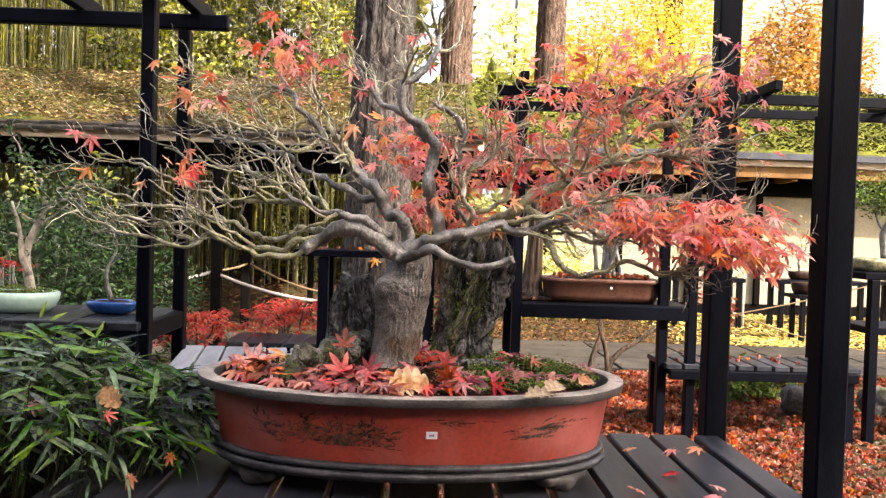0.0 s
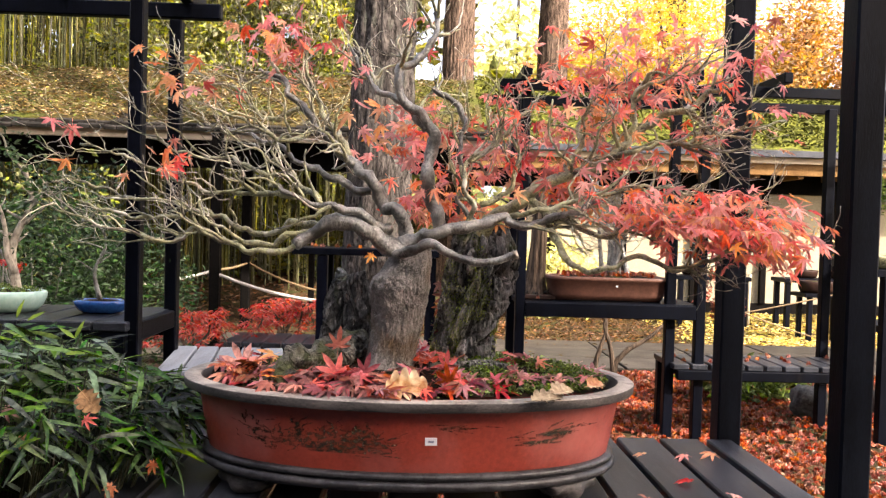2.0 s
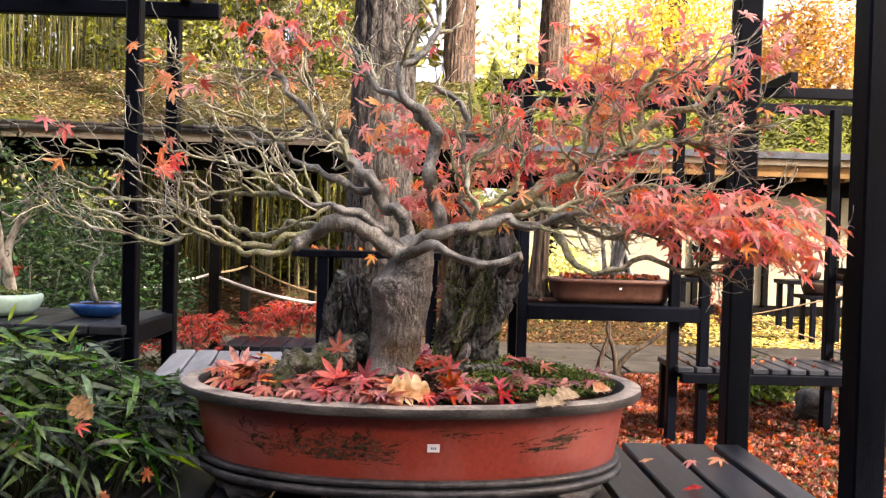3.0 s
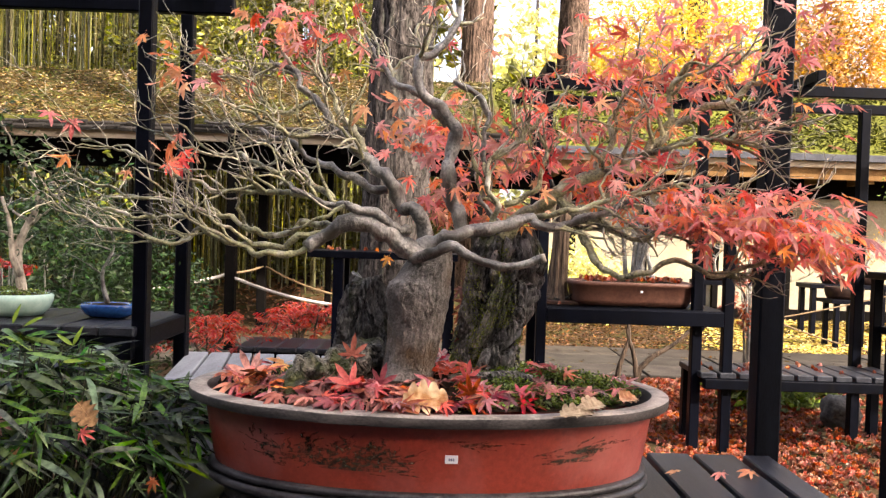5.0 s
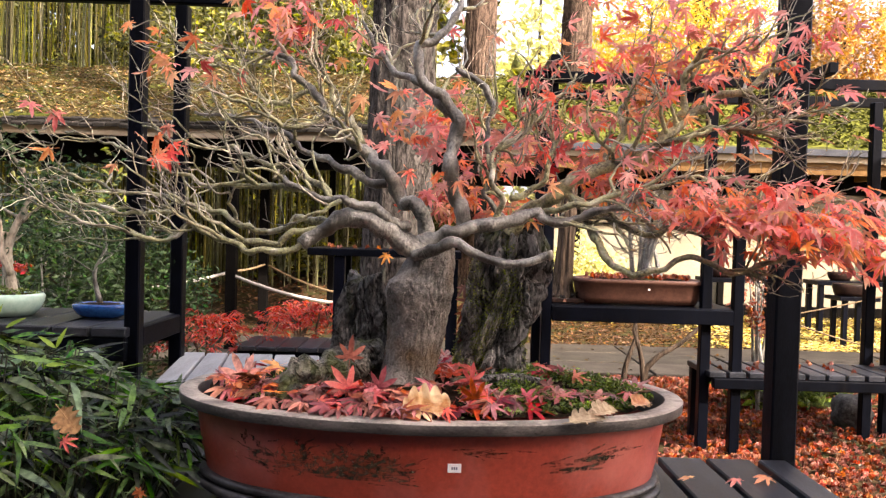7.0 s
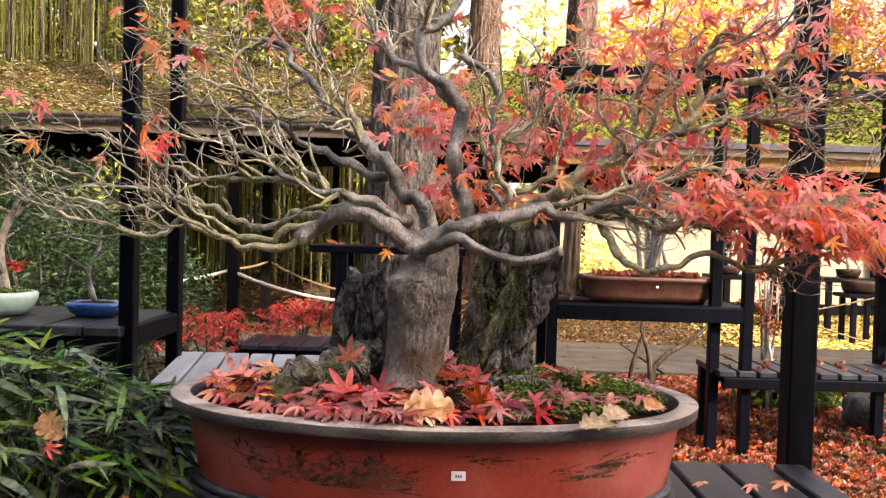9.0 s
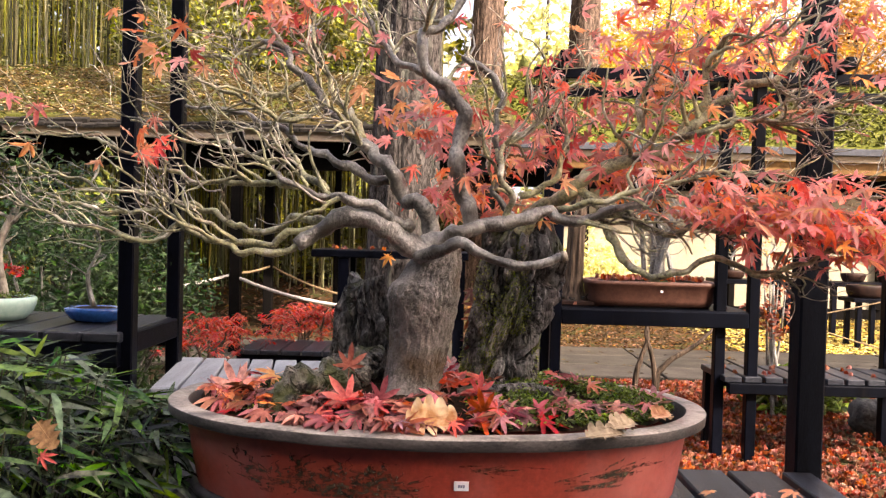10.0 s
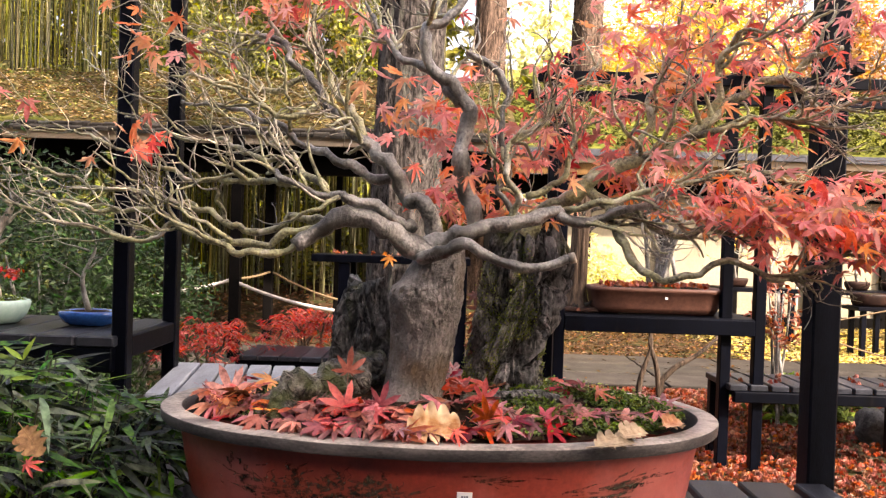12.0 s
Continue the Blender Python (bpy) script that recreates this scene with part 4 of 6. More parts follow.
g.tube(rl, list(np.interp(np.linspace(0, 1, len(rl)), [0, 0.25, 0.5, 0.8, 1], [0.026, 0.034, 0.037, 0.035, 0.028])), 72, 0, 0.75, 22)
solid("low_rock", g, M_LOWROCK, "low rough dark rock at the tree's foot", "rock")
tuft = Geo()
me = rock.data
for pl in me.polygons:
    c = pl.center
    if pl.normal.y < 0.2 and noise.noise(Vector((c.x * 20, c.y * 20, c.z * 8))) > -0.05 + 4.0 * max(0, c.x - 0.11) + 2.0 * max(0, c.z - 0.93):
        for _ in range(2):
            q = c + Vector((lrng0.gauss(0, 0.003), 0, lrng0.gauss(0, 0.004))) + pl.normal * 0.001
            scatter_leaf(tuft, q, lrng0.uniform(0.0014, 0.0036), lrng0, 0, 1.2)
part("moss", tuft, M_TUFT, rock, "green moss tufts", kind="stuff")
part("root", column([(-0.207, 1.700, 0.738), (-0.101, 1.690, 0.767), (-0.019, 1.700, 0.783)], [0.02, 0.03, 0.04], 24, 0.25, 6.0, 0.7), M_TRUNK, maple)
g = Geo()
rl = spline([(0.028, 1.700, 0.780), (0.087, 1.700, 0.791), (0.154, 1.720, 0.796), (0.210, 1.740, 0.787)], 0.01)
g.tube(rl, list(np.linspace(0.015, 0.008, len(rl))), 14, 0, 0.4, 30)
part("root", g, M_ROCK, maple)

tips = []
trng = random.Random(77)


def sprout(geo, path, radii, n, length, out, level, t0=0.25, mi=1, flat=0.9):
    """Crooked side twigs along a branch, forking again."""
    for _ in range(max(2, int(n * (0.56 if out[0] < -0.8 else 0.78))) if level > 1 else n):
        t = t0 + (1 - t0) * trng.random()
        i = min(len(path) - 2, int(t * (len(path) - 1)))
        tan = (path[i + 1] - path[i]).normalized()
        side = Vector((trng.gauss(0, 1), trng.gauss(0, flat), trng.gauss(0, 1)))
        if out[0] < -0.8 and trng.random() < 0.8:
            side.z = abs(side.z)
        side = (side - tan * side.dot(tan)).normalized()
        d = tan * 0.55 + side * 0.8 + Vector(out) * 0.45
        ln = length * trng.uniform(0.45, 1.25)
        r = min(radii[i] * 0.72, 0.0052 if level > 1 else 0.0027 if level > 0 else 0.0014)
        line = crooked(path[i], d, ln, trng, 0.016, 0.46, 0.045, Vector(out) * 0.2)
        rr = [max(0.0007, r * (1 - 0.68 * k / (len(line) - 1))) for k in range(len(line))]
        geo.tube(line, rr, 6 if level > 0 else 5, mi if level > 1 else 2)
        tips.append(line[-1])
        if level > 0:
            sprout(geo, line, rr, 2 if level > 1 else 2, length * 0.6, out, level - 1, 0.2, mi, flat)


def limb(pts, r0, r1, out, n=10, length=0.16, level=2, colour=0, t0=0.35, wob=0.006, label=""):
    line = spline(pts, 0.010)
    line = [p + Vector((noise.noise(p * 14), noise.noise(p * 14 + Vector((5, 3, 1))), noise.noise(p * 14 + Vector((1, 8, 4))))) * wob * 2.4 + Vector((noise.noise(p * 38), noise.noise(p * 38 + Vector((2, 9, 4))), noise.noise(p * 38 + Vector((6, 1, 2))))) * wob * 1.5 for p in line]
    m = len(line)
    radii = [(0.88 if r0 > 0.018 else 0.80) * (r0 + (r1 - r0) * (k / (m - 1)) ** 0.8) * (1 + 0.24 * noise.noise(line[k] * 30) + 0.42 * max(0, noise.noise(line[k] * 55 + Vector((3, 1, 7)))) ** 1.5) for k in range(m)]
    g = Geo()
    g.tube(line, radii, 14 if r0 > 0.012 else 9, colour, 0.28, 45)
    ob = part("branch", g, [M_GREY, M_OLIVE, M_TWIG], maple, label)
    if n:
        tw = Geo()
        sprout(tw, line, radii, n, length, out, level, t0)
        part("twig_spray", tw, [M_GREY, M_OLIVE, M_TWIG], ob, "fine crooked pale twigs", kind="stuff")
    return ob


LEFT, UPL, UP, UPR, RIGHT, LOWR = (-1, 0, 0.10), (-0.6, 0, 0.7), (0.05, 0, 1), (0.6, 0, 0.6), (1, 0, 0.12), (0.9, 0, 0.35)
# great left limb with its pruned stub
limb([(-0.009, 1.720, 1.043), (-0.062, 1.690, 1.060), (-0.104, 1.670, 1.092), (-0.154, 1.660, 1.114), (-0.204, 1.660, 1.104), (-0.247, 1.660, 1.080), (-0.276, 1.650, 1.060)], 0.030, 0.016, LEFT, 0, colour=0, wob=0.004, label="thick smooth grey limb ending in a pruned stub")
limb([(-0.240, 1.660, 1.084), (-0.303, 1.660, 1.082), (-0.343, 1.670, 1.053), (-0.396, 1.670, 1.056), (-0.446, 1.680, 1.077), (-0.502, 1.680, 1.092), (-0.569, 1.690, 1.060), (-0.639, 1.700, 1.076)], 0.0105, 0.0042, LEFT, 12, 0.15, 2, 1, 0.3)
limb([(-0.270, 1.660, 1.062), (-0.317, 1.650, 1.047), (-0.368, 1.650, 1.043), (-0.411, 1.660, 1.058), (-0.469, 1.660, 1.088), (-0.524, 1.670, 1.106), (-0.644, 1.680, 1.111), (-0.758, 1.700, 1.139)], 0.0095, 0.0036, LEFT, 14, 0.16, 2, 1, 0.3)
limb([(-0.213, 1.670, 1.101), (-0.287, 1.700, 1.110), (-0.337, 1.720, 1.085), (-0.414, 1.740, 1.095), (-0.492, 1.760, 1.124), (-0.597, 1.780, 1.155), (-0.710, 1.800, 1.171), (-0.850, 1.820, 1.205)], 0.010, 0.0036, LEFT, 14, 0.17, 2, 1, 0.3)
limb([(-0.502, 1.680, 1.092), (-0.558, 1.670, 1.059), (-0.607, 1.660, 1.073), (-0.693, 1.660, 1.084), (-0.774, 1.660, 1.110), (-0.837, 1.660, 1.143)], 0.006, 0.0022, LEFT, 9, 0.13, 1, 1, 0.2)
# second left limb, grey and knotty
limb([(-0.075, 1.700, 1.100), (-0.104, 1.670, 1.115), (-0.148, 1.650, 1.139), (-0.185, 1.640, 1.156), (-0.222, 1.640, 1.160), (-0.273, 1.640, 1.162), (-0.315, 1.650, 1.189)], 0.015, 0.006, LEFT, 10, 0.16, 2, 0, 0.45, 0.010, "knotty grey branch")
limb([(-0.273, 1.640, 1.162), (-0.339, 1.660, 1.175), (-0.413, 1.680, 1.174), (-0.489, 1.700, 1.186), (-0.566, 1.720, 1.207), (-0.682, 1.740, 1.250), (-0.799, 1.760, 1.281)], 0.008, 0.003, LEFT, 16, 0.17, 2, 1, 0.15)
limb([(-0.224, 1.660, 1.161), (-0.293, 1.720, 1.215), (-0.373, 1.760, 1.227), (-0.457, 1.800, 1.263), (-0.556, 1.840, 1.273), (-0.665, 1.860, 1.310)], 0.009, 0.003, LEFT, 14, 0.17, 2, 1, 0.2)
limb([(-0.116, 1.740, 1.185), (-0.158, 1.740, 1.199), (-0.202, 1.750, 1.220), (-0.246, 1.760, 1.229), (-0.298, 1.780, 1.265), (-0.358, 1.800, 1.293), (-0.451, 1.820, 1.324), (-0.545, 1.840, 1.342)], 0.013, 0.004, LEFT, 14, 0.17, 2, 0, 0.35)
# third limb, rising to the left, olive
limb([(-0.022, 1.720, 1.071), (-0.047, 1.720, 1.121), (-0.084, 1.720, 1.168), (-0.127, 1.720, 1.220), (-0.153, 1.730, 1.265), (-0.203, 1.740, 1.297), (-0.253, 1.750, 1.326), (-0.286, 1.760, 1.381), (-0.327, 1.780, 1.438), (-0.388, 1.800, 1.477)], 0.0185, 0.006, UPL, 14, 0.17, 2, 0, 0.35, 0.009, "thick grey rising branch")
limb([(-0.166, 1.740, 1.274), (-0.221, 1.780, 1.344), (-0.256, 1.800, 1.407), (-0.279, 1.820, 1.472), (-0.277, 1.840, 1.539), (-0.270, 1.860, 1.621)], 0.011, 0.003, UP, 12, 0.15, 2, 1, 0.25)
limb([(-0.280, 1.760, 1.375), (-0.346, 1.760, 1.349), (-0.406, 1.780, 1.387), (-0.454, 1.800, 1.426), (-0.516, 1.820, 1.440), (-0.586, 1.840, 1.486)], 0.008, 0.0025, UPL, 12, 0.15, 2, 1, 0.2)
limb([(-0.253, 1.750, 1.326), (-0.307, 1.720, 1.303), (-0.374, 1.700, 1.322), (-0.446, 1.700, 1.355), (-0.528, 1.700, 1.364)], 0.008, 0.0025, LEFT, 12, 0.16, 2, 1, 0.2)
limb([(-0.321, 1.780, 1.432), (-0.363, 1.800, 1.502), (-0.381, 1.820, 1.569), (-0.413, 1.840, 1.648)], 0.007, 0.0025, UP, 8, 0.13, 2, 1, 0.2)
# middle limb, pale grey, rising
limb([(0.038, 1.740, 1.091), (0.032, 1.740, 1.154), (0.015, 1.740, 1.225), (0.023, 1.750, 1.287), (0.027, 1.750, 1.329), (-0.001, 1.740, 1.371), (-0.047, 1.730, 1.395), (-0.065, 1.730, 1.430), (-0.058, 1.730, 1.478), (-0.011, 1.740, 1.499), (0.018, 1.760, 1.553), (0.022, 1.780, 1.619)], 0.020, 0.007, UP, 14, 0.16, 2, 0, 0.5, 0.0045, "pale grey rising limb")
limb([(0.012, 1.750, 1.340), (-0.028, 1.770, 1.382), (-0.066, 1.790, 1.413), (-0.108, 1.800, 1.436), (-0.154, 1.820, 1.482), (-0.183, 1.840, 1.555)], 0.015, 0.004, UPL, 9, 0.15, 2, 0, 0.5)
limb([(0.097, 1.720, 1.351), (0.079, 1.720, 1.385), (0.051, 1.710, 1.410), (0.023, 1.710, 1.425)], 0.009, 0.008, UP, 2, 0.08, 1, 0, 0.5, 0.003, "grey branch with a pale cut end")
limb([(0.120, 1.720, 1.114), (0.112, 1.720, 1.156), (0.085, 1.720, 1.184), (0.101, 1.720, 1.226), (0.087, 1.720, 1.279), (0.093, 1.720, 1.327), (0.099, 1.720, 1.356)], 0.008, 0.006, UP, 9, 0.14, 2, 0, 0.2)
limb([(0.103, 1.700, 1.117), (0.121, 1.680, 1.166), (0.097, 1.680, 1.200), (0.114, 1.700, 1.261), (0.167, 1.720, 1.305), (0.227, 1.740, 1.363), (0.276, 1.760, 1.428)], 0.009, 0.003, UPR, 12, 0.16, 2, 1, 0.3)
# right limbs
limb([(-0.044, 1.700, 1.047), (0.007, 1.690, 1.086), (0.065, 1.690, 1.100), (0.119, 1.690, 1.113), (0.188, 1.700, 1.131), (0.253, 1.700, 1.126), (0.323, 1.700, 1.138), (0.404, 1.700, 1.173)], 0.021, 0.006, RIGHT, 14, 0.15, 2, 0, 0.5, 0.007, "smooth grey limb curving to the side")
limb([(-0.055, 1.680, 1.039), (-0.020, 1.650, 1.058), (0.025, 1.630, 1.069), (0.059, 1.620, 1.055), (0.109, 1.610, 1.041), (0.161, 1.600, 1.036), (0.210, 1.600, 1.055)], 0.016, 0.0095, RIGHT, 0, colour=0, wob=0.004, label="bare grey branch with a pale cut end")
cut = Geo()
cut.tube([(0.203, 1.600, 1.053), (0.213, 1.600, 1.056)], [0.0098, 0.0090], 14)
part("cut_end", cut, M_PALEBARK, maple, "pale sawn branch end")
limb([(0.145, 1.800, 1.084), (0.179, 1.790, 1.141), (0.243, 1.770, 1.179), (0.286, 1.760, 1.220), (0.329, 1.750, 1.240), (0.399, 1.740, 1.254), (0.445, 1.730, 1.291), (0.489, 1.730, 1.340), (0.562, 1.740, 1.379), (0.649, 1.750, 1.416), (0.729, 1.760, 1.466)], 0.0195, 0.006, UPR, 18, 0.17, 2, 1, 0.35, 0.005, "thick olive limb sweeping to the side")
limb([(0.466, 1.730, 1.312), (0.480, 1.720, 1.368), (0.490, 1.720, 1.427), (0.540, 1.720, 1.476), (0.611, 1.720, 1.484), (0.680, 1.720, 1.527)], 0.011, 0.003, UPR, 14, 0.15, 2, 1, 0.25)
limb([(0.431, 1.730, 1.282), (0.494, 1.700, 1.298), (0.568, 1.680, 1.318), (0.642, 1.660, 1.312), (0.731, 1.660, 1.355), (0.811, 1.660, 1.369)], 0.009, 0.003, RIGHT, 16, 0.15, 2, 1, 0.2)
limb([(0.329, 1.750, 1.240), (0.369, 1.780, 1.312), (0.384, 1.800, 1.377), (0.423, 1.820, 1.456), (0.451, 1.840, 1.523)], 0.009, 0.003, UPR, 12, 0.15, 2, 1, 0.2)
limb([(0.261, 1.760, 1.173), (0.299, 1.720, 1.128), (0.319, 1.690, 1.077), (0.354, 1.670, 1.025), (0.420, 1.650, 1.033), (0.491, 1.640, 1.049), (0.570, 1.620, 1.029), (0.658, 1.620, 1.062), (0.747, 1.620, 1.082)], 0.012, 0.004, LOWR, 14, 0.13, 2, 1, 0.45, 0.006, "olive branch drooping in a low arch")
limb([(0.261, 1.760, 1.173), (0.331, 1.740, 1.133), (0.412, 1.720, 1.105), (0.488, 1.700, 1.125), (0.586, 1.680, 1.151), (0.693, 1.660, 1.171), (0.796, 1.660, 1.186)], 0.010, 0.003, RIGHT, 18, 0.14, 2, 1, 0.25)
limb([(0.208, 1.720, 1.141), (0.261, 1.680, 1.159), (0.337, 1.660, 1.172), (0.412, 1.640, 1.190), (0.499, 1.630, 1.209), (0.608, 1.620, 1.201)], 0.009, 0.003, RIGHT, 14, 0.14, 2, 1, 0.2)
limb([(0.143, 1.740, 1.169), (0.179, 1.740, 1.182), (0.214, 1.740, 1.231), (0.225, 1.750, 1.293), (0.206, 1.760, 1.353)], 0.009, 0.003, UP, 10, 0.15, 2, 1, 0.2)

# leaves still on the tree
lrng = random.Random(21)
LEAFMATS = {"red": M_LEAF, "pink": M_PINK, "orange": M_ORANGE, "crimson": M_FALLEN, "dull pink": M_FALLENPINK}
leaf_meshes = {}
for key, m in LEAFMATS.items():
    leaf_meshes[key] = []
    for curl in (0.05, 0.2, 0.38, 0.55, 0.75):
        lg = Geo()
        lg.add(*maple_leaf(1.0, curl, lrng), 0, True)
        leaf_meshes[key].append(lg.mesh("leaf", m))


def leaf_pose(p, tip, face, size):
    """A leaf's pose: tip, the way its point hangs; face, the way its upper side looks."""
    y = Vector(tip).normalized()
    z = Vector(face)
    z = (z - y * z.dot(y)).normalized()
    x = y.cross(z)
    return Matrix.Translation(p) @ Matrix((x, y, z)).transposed().to_4x4() @ Matrix.Diagonal((size, size, size, 1))


ZONES = [
    # middle, spread, number, colours, droop of the tips
    ((-0.342, 1.780, 1.529), (0.075, 0.06, 0.055), 52, "red orange red pink", (-0.2, -0.3, -0.5)),
    ((-0.595, 1.720, 1.442), (0.030, 0.03, 0.05), 7, "orange", (-0.3, -0.4, -0.4)),
    ((-0.517, 1.780, 1.439), (0.05, 0.04, 0.04), 5, "orange pink", (-0.3, -0.3, -0.6)),
    ((-0.560, 1.680, 1.256), (0.035, 0.03, 0.024), 8, "red orange", (0.5, -0.3, -0.5)),
    ((-0.787, 1.760, 1.309), (0.02, 0.02, 0.015), 2, "pink", (0.5, -0.2, -0.6)),
    ((-0.150, 1.800, 1.482), (0.015, 0.02, 0.015), 3, "pink", (0.3, -0.4, -0.5)),
    ((-0.007, 1.850, 1.600), (0.06, 0.05, 0.03), 4, "pink red", (0.2, -0.4, -0.5)),
    ((-0.057, 1.840, 1.338), (0.085, 0.07, 0.055), 44, "pink red orange pink", (0.1, -0.5, -0.3)),
    ((0.080, 1.880, 1.276), (0.10, 0.07, 0.075), 62, "red pink orange", (0.2, -0.5, -0.3)),
    ((0.214, 1.820, 1.318), (0.085, 0.07, 0.075), 58, "red pink red", (0.3, -0.5, -0.3)),
    ((0.072, 1.900, 1.160), (0.11, 0.05, 0.025), 48, "orange red", (0.2, -0.5, -0.3)),
    ((0.102, 1.820, 1.515), (0.02, 0.02, 0.03), 2, "orange", (0.6, -0.3, 0.1)),
    ((0.362, 1.800, 1.469), (0.10, 0.07, 0.075), 52, "pink red orange", (0.4, -0.5, -0.2)),
    ((0.528, 1.760, 1.490), (0.12, 0.08, 0.065), 74, "pink red orange", (0.4, -0.5, -0.2)),
    ((0.708, 1.740, 1.497), (0.06, 0.06, 0.07), 29, "pink red", (0.5, -0.4, -0.4)),
    ((0.441, 1.780, 1.375), (0.13, 0.08, 0.05), 48, "red pink orange", (0.4, -0.5, -0.3)),
    ((0.645, 1.700, 1.329), (0.10, 0.05, 0.045), 21, "red orange pink", (0.7, -0.4, -0.4)),
    ((0.368, 1.820, 1.229), (0.12, 0.06, 0.05), 62, "red orange pink", (0.4, -0.5, -0.4)),
    ((0.533, 1.660, 1.153), (0.09, 0.08, 0.034), 80, "red pink orange", (0.6, -0.4, -0.4)),
    ((0.669, 1.640, 1.133), (0.115, 0.08, 0.046), 150, "pink pink red orange", (0.7, -0.4, -0.5)),
    ((0.769, 1.620, 1.105), (0.065, 0.06, 0.036), 80, "pink pink red orange", (0.7, -0.4, -0.6)),
    ((0.446, 1.680, 1.162), (0.07, 0.06, 0.03), 24, "orange pink red", (0.6, -0.4, -0.4)),
    ((0.811, 1.660, 1.369), (0.05, 0.03, 0.03), 5, "red", (0.8, -0.3, -0.5)),
    ]
spare = {k: Geo() for k in LEAFMATS}
total = sum(zn[2] for zn in ZONES)
made = 0
for (zp, zs, zn, zc, zt) in ZONES:
    for i in range(int(zn * 1.35)):
        p = Vector(zp) + Vector([max(-2, min(2, lrng.gauss(0, 0.72))) * s for s in (zs[0], zs[1] + 0.05, zs[2])])
        tip = Vector(zt) + Vector((lrng.gauss(0, 0.55), lrng.gauss(0, 0.4), lrng.gauss(0, 0.35)))
        face = Vector((lrng.gauss(0, 0.5), -0.75 + lrng.gauss(0, 0.45), 0.75 + lrng.gauss(0, 0.4)))
        size = lrng.uniform(0.023, 0.040)
        p.x = min(p.x, 0.835 + lrng.gauss(0, 0.012))
        if zt[0] >= 0.6:            # flat tiers of leaves facing the sky
            p.z = round(p.z / 0.026) * 0.026 + lrng.gauss(0, 0.004)
            tip = Vector((0.6 + lrng.gauss(0, 0.6), -0.25 + lrng.gauss(0, 0.6), -0.22 + lrng.gauss(0, 0.15)))
            face = Vector((lrng.gauss(0, 0.25), -0.38 + lrng.gauss(0, 0.22), 1))
            size = lrng.uniform(0.026, 0.043)
        key = lrng.choice(zc.split())
        mesh_i = leaf_meshes[key][lrng.randrange(5)]
        m = leaf_pose(p, tip, face, size)
        if lrng.random() < 215 / total and made < 295:
            piece("leaf", mesh_i, maple, m)
            made += 1
        else:
            spare[key].add([m @ v.co for v in mesh_i.vertices], [tuple(q.vertices) for q in mesh_i.polygons])
M_LEAFJ = mat("red_maple_leaves", (0.56, 0.045, 0.030), (0.88, 0.180, 0.110), 30, 0.45, 0.2, 150, island=0.8, glow_through=0.56, spec=0.6)
M_PINKJ = mat("pink_maple_leaves", (0.76, 0.140, 0.130), (0.94, 0.39, 0.34), 30, 0.4, 0.2, 150, island=0.7, glow_through=0.56, spec=0.6)
M_ORANGEJ = mat("orange_maple_leaves", (0.78, 0.18, 0.050), (0.92, 0.42, 0.15), 30, 0.45, 0.2, 150, island=0.7, glow_through=0.56, spec=0.6)

for key, m in (("red", M_LEAFJ), ("pink", M_PINKJ), ("orange", M_ORANGEJ)):
    part("foliage", spare[key], m, maple, key + " palmate autumn leaves", kind="stuff")

for p in ((0.053, 1.860, 0.971), (0.064, 1.870, 0.939), (0.052, 1.850, 0.914), (0.071, 1.870, 0.893), (0.061, 1.850, 0.870)):
    piece("leaf", leaf_meshes["crimson"][1], maple, leaf_pose(p, (lrng.gauss(0, 0.6), -0.3, -0.6), (lrng.gauss(0, 0.3), -0.9, 0.3), 0.034))
piece("leaf", leaf_meshes["orange"][3], maple, leaf_pose((-0.103, 1.600, 1.046), (-0.4, -0.3, -0.7), (0.2, -0.7, 0.5), 0.020))
# fallen leaves on the soil and on the stand
for i in range(300):
    a, s = lrng.uniform(0, 6.283), lrng.random() ** 0.5
    if i > 190:
        a, s = lrng.uniform(3.5, 5.6), lrng.uniform(0.75, 1.0)
    x, y = PX + (AX - 0.065) * s * math.cos(a), PY + (AY - 0.060) * s * math.sin(a)
    if y > 1.95 or (0.12 < x < 0.40 and lrng.random() < 0.72):
        continue
    key = lrng.choice(("crimson", "dull pink", "orange", "crimson", "crimson") if x < -0.28 else ("crimson", "crimson", "crimson", "crimson", "crimson", "dull pink"))
    m = leaf_pose((x, y, soil_z(x, y) + lrng.uniform(0.008, 0.022)), (lrng.gauss(0, 1), lrng.gauss(-0.3, 1), lrng.gauss(0.05, 0.28)), (lrng.gauss(0, 0.4), -0.35 + lrng.gauss(0, 0.4), 1), lrng.triangular(0.030, 0.064, 0.044))
    ob = new("maple_leaf", leaf_meshes[key][lrng.randrange(5)])
    ob.matrix_basis = m
    tagged(ob, "fallen " + key + " maple leaf lying on the soil", "leaf", "fallen leaves in the pot")
for i in range(34):
    a, s = lrng.uniform(3.95, 4.85), lrng.uniform(0.97, 1.05)
    x, y = PX + (AX - 0.045) * s * math.cos(a), PY + (AY - 0.040) * s * math.sin(a)
    key = lrng.choice(("crimson", "crimson", "dull pink", "red"))
    ob = new("maple_leaf", leaf_meshes[key][lrng.randrange(1, 5)])
    ob.matrix_basis = leaf_pose((x, y, 0.764 + lrng.uniform(0, 0.012)), (lrng.gauss(0, 1), lrng.gauss(-0.1, 0.7), lrng.gauss(0.0, 0.15)), (lrng.gauss(0, 0.35), -0.3 + lrng.gauss(0, 0.3), 1), lrng.uniform(0.026, 0.046))
    tagged(ob, "fallen " + key + " maple leaf lying against the pot's rim", "leaf", "fallen leaves in the pot")
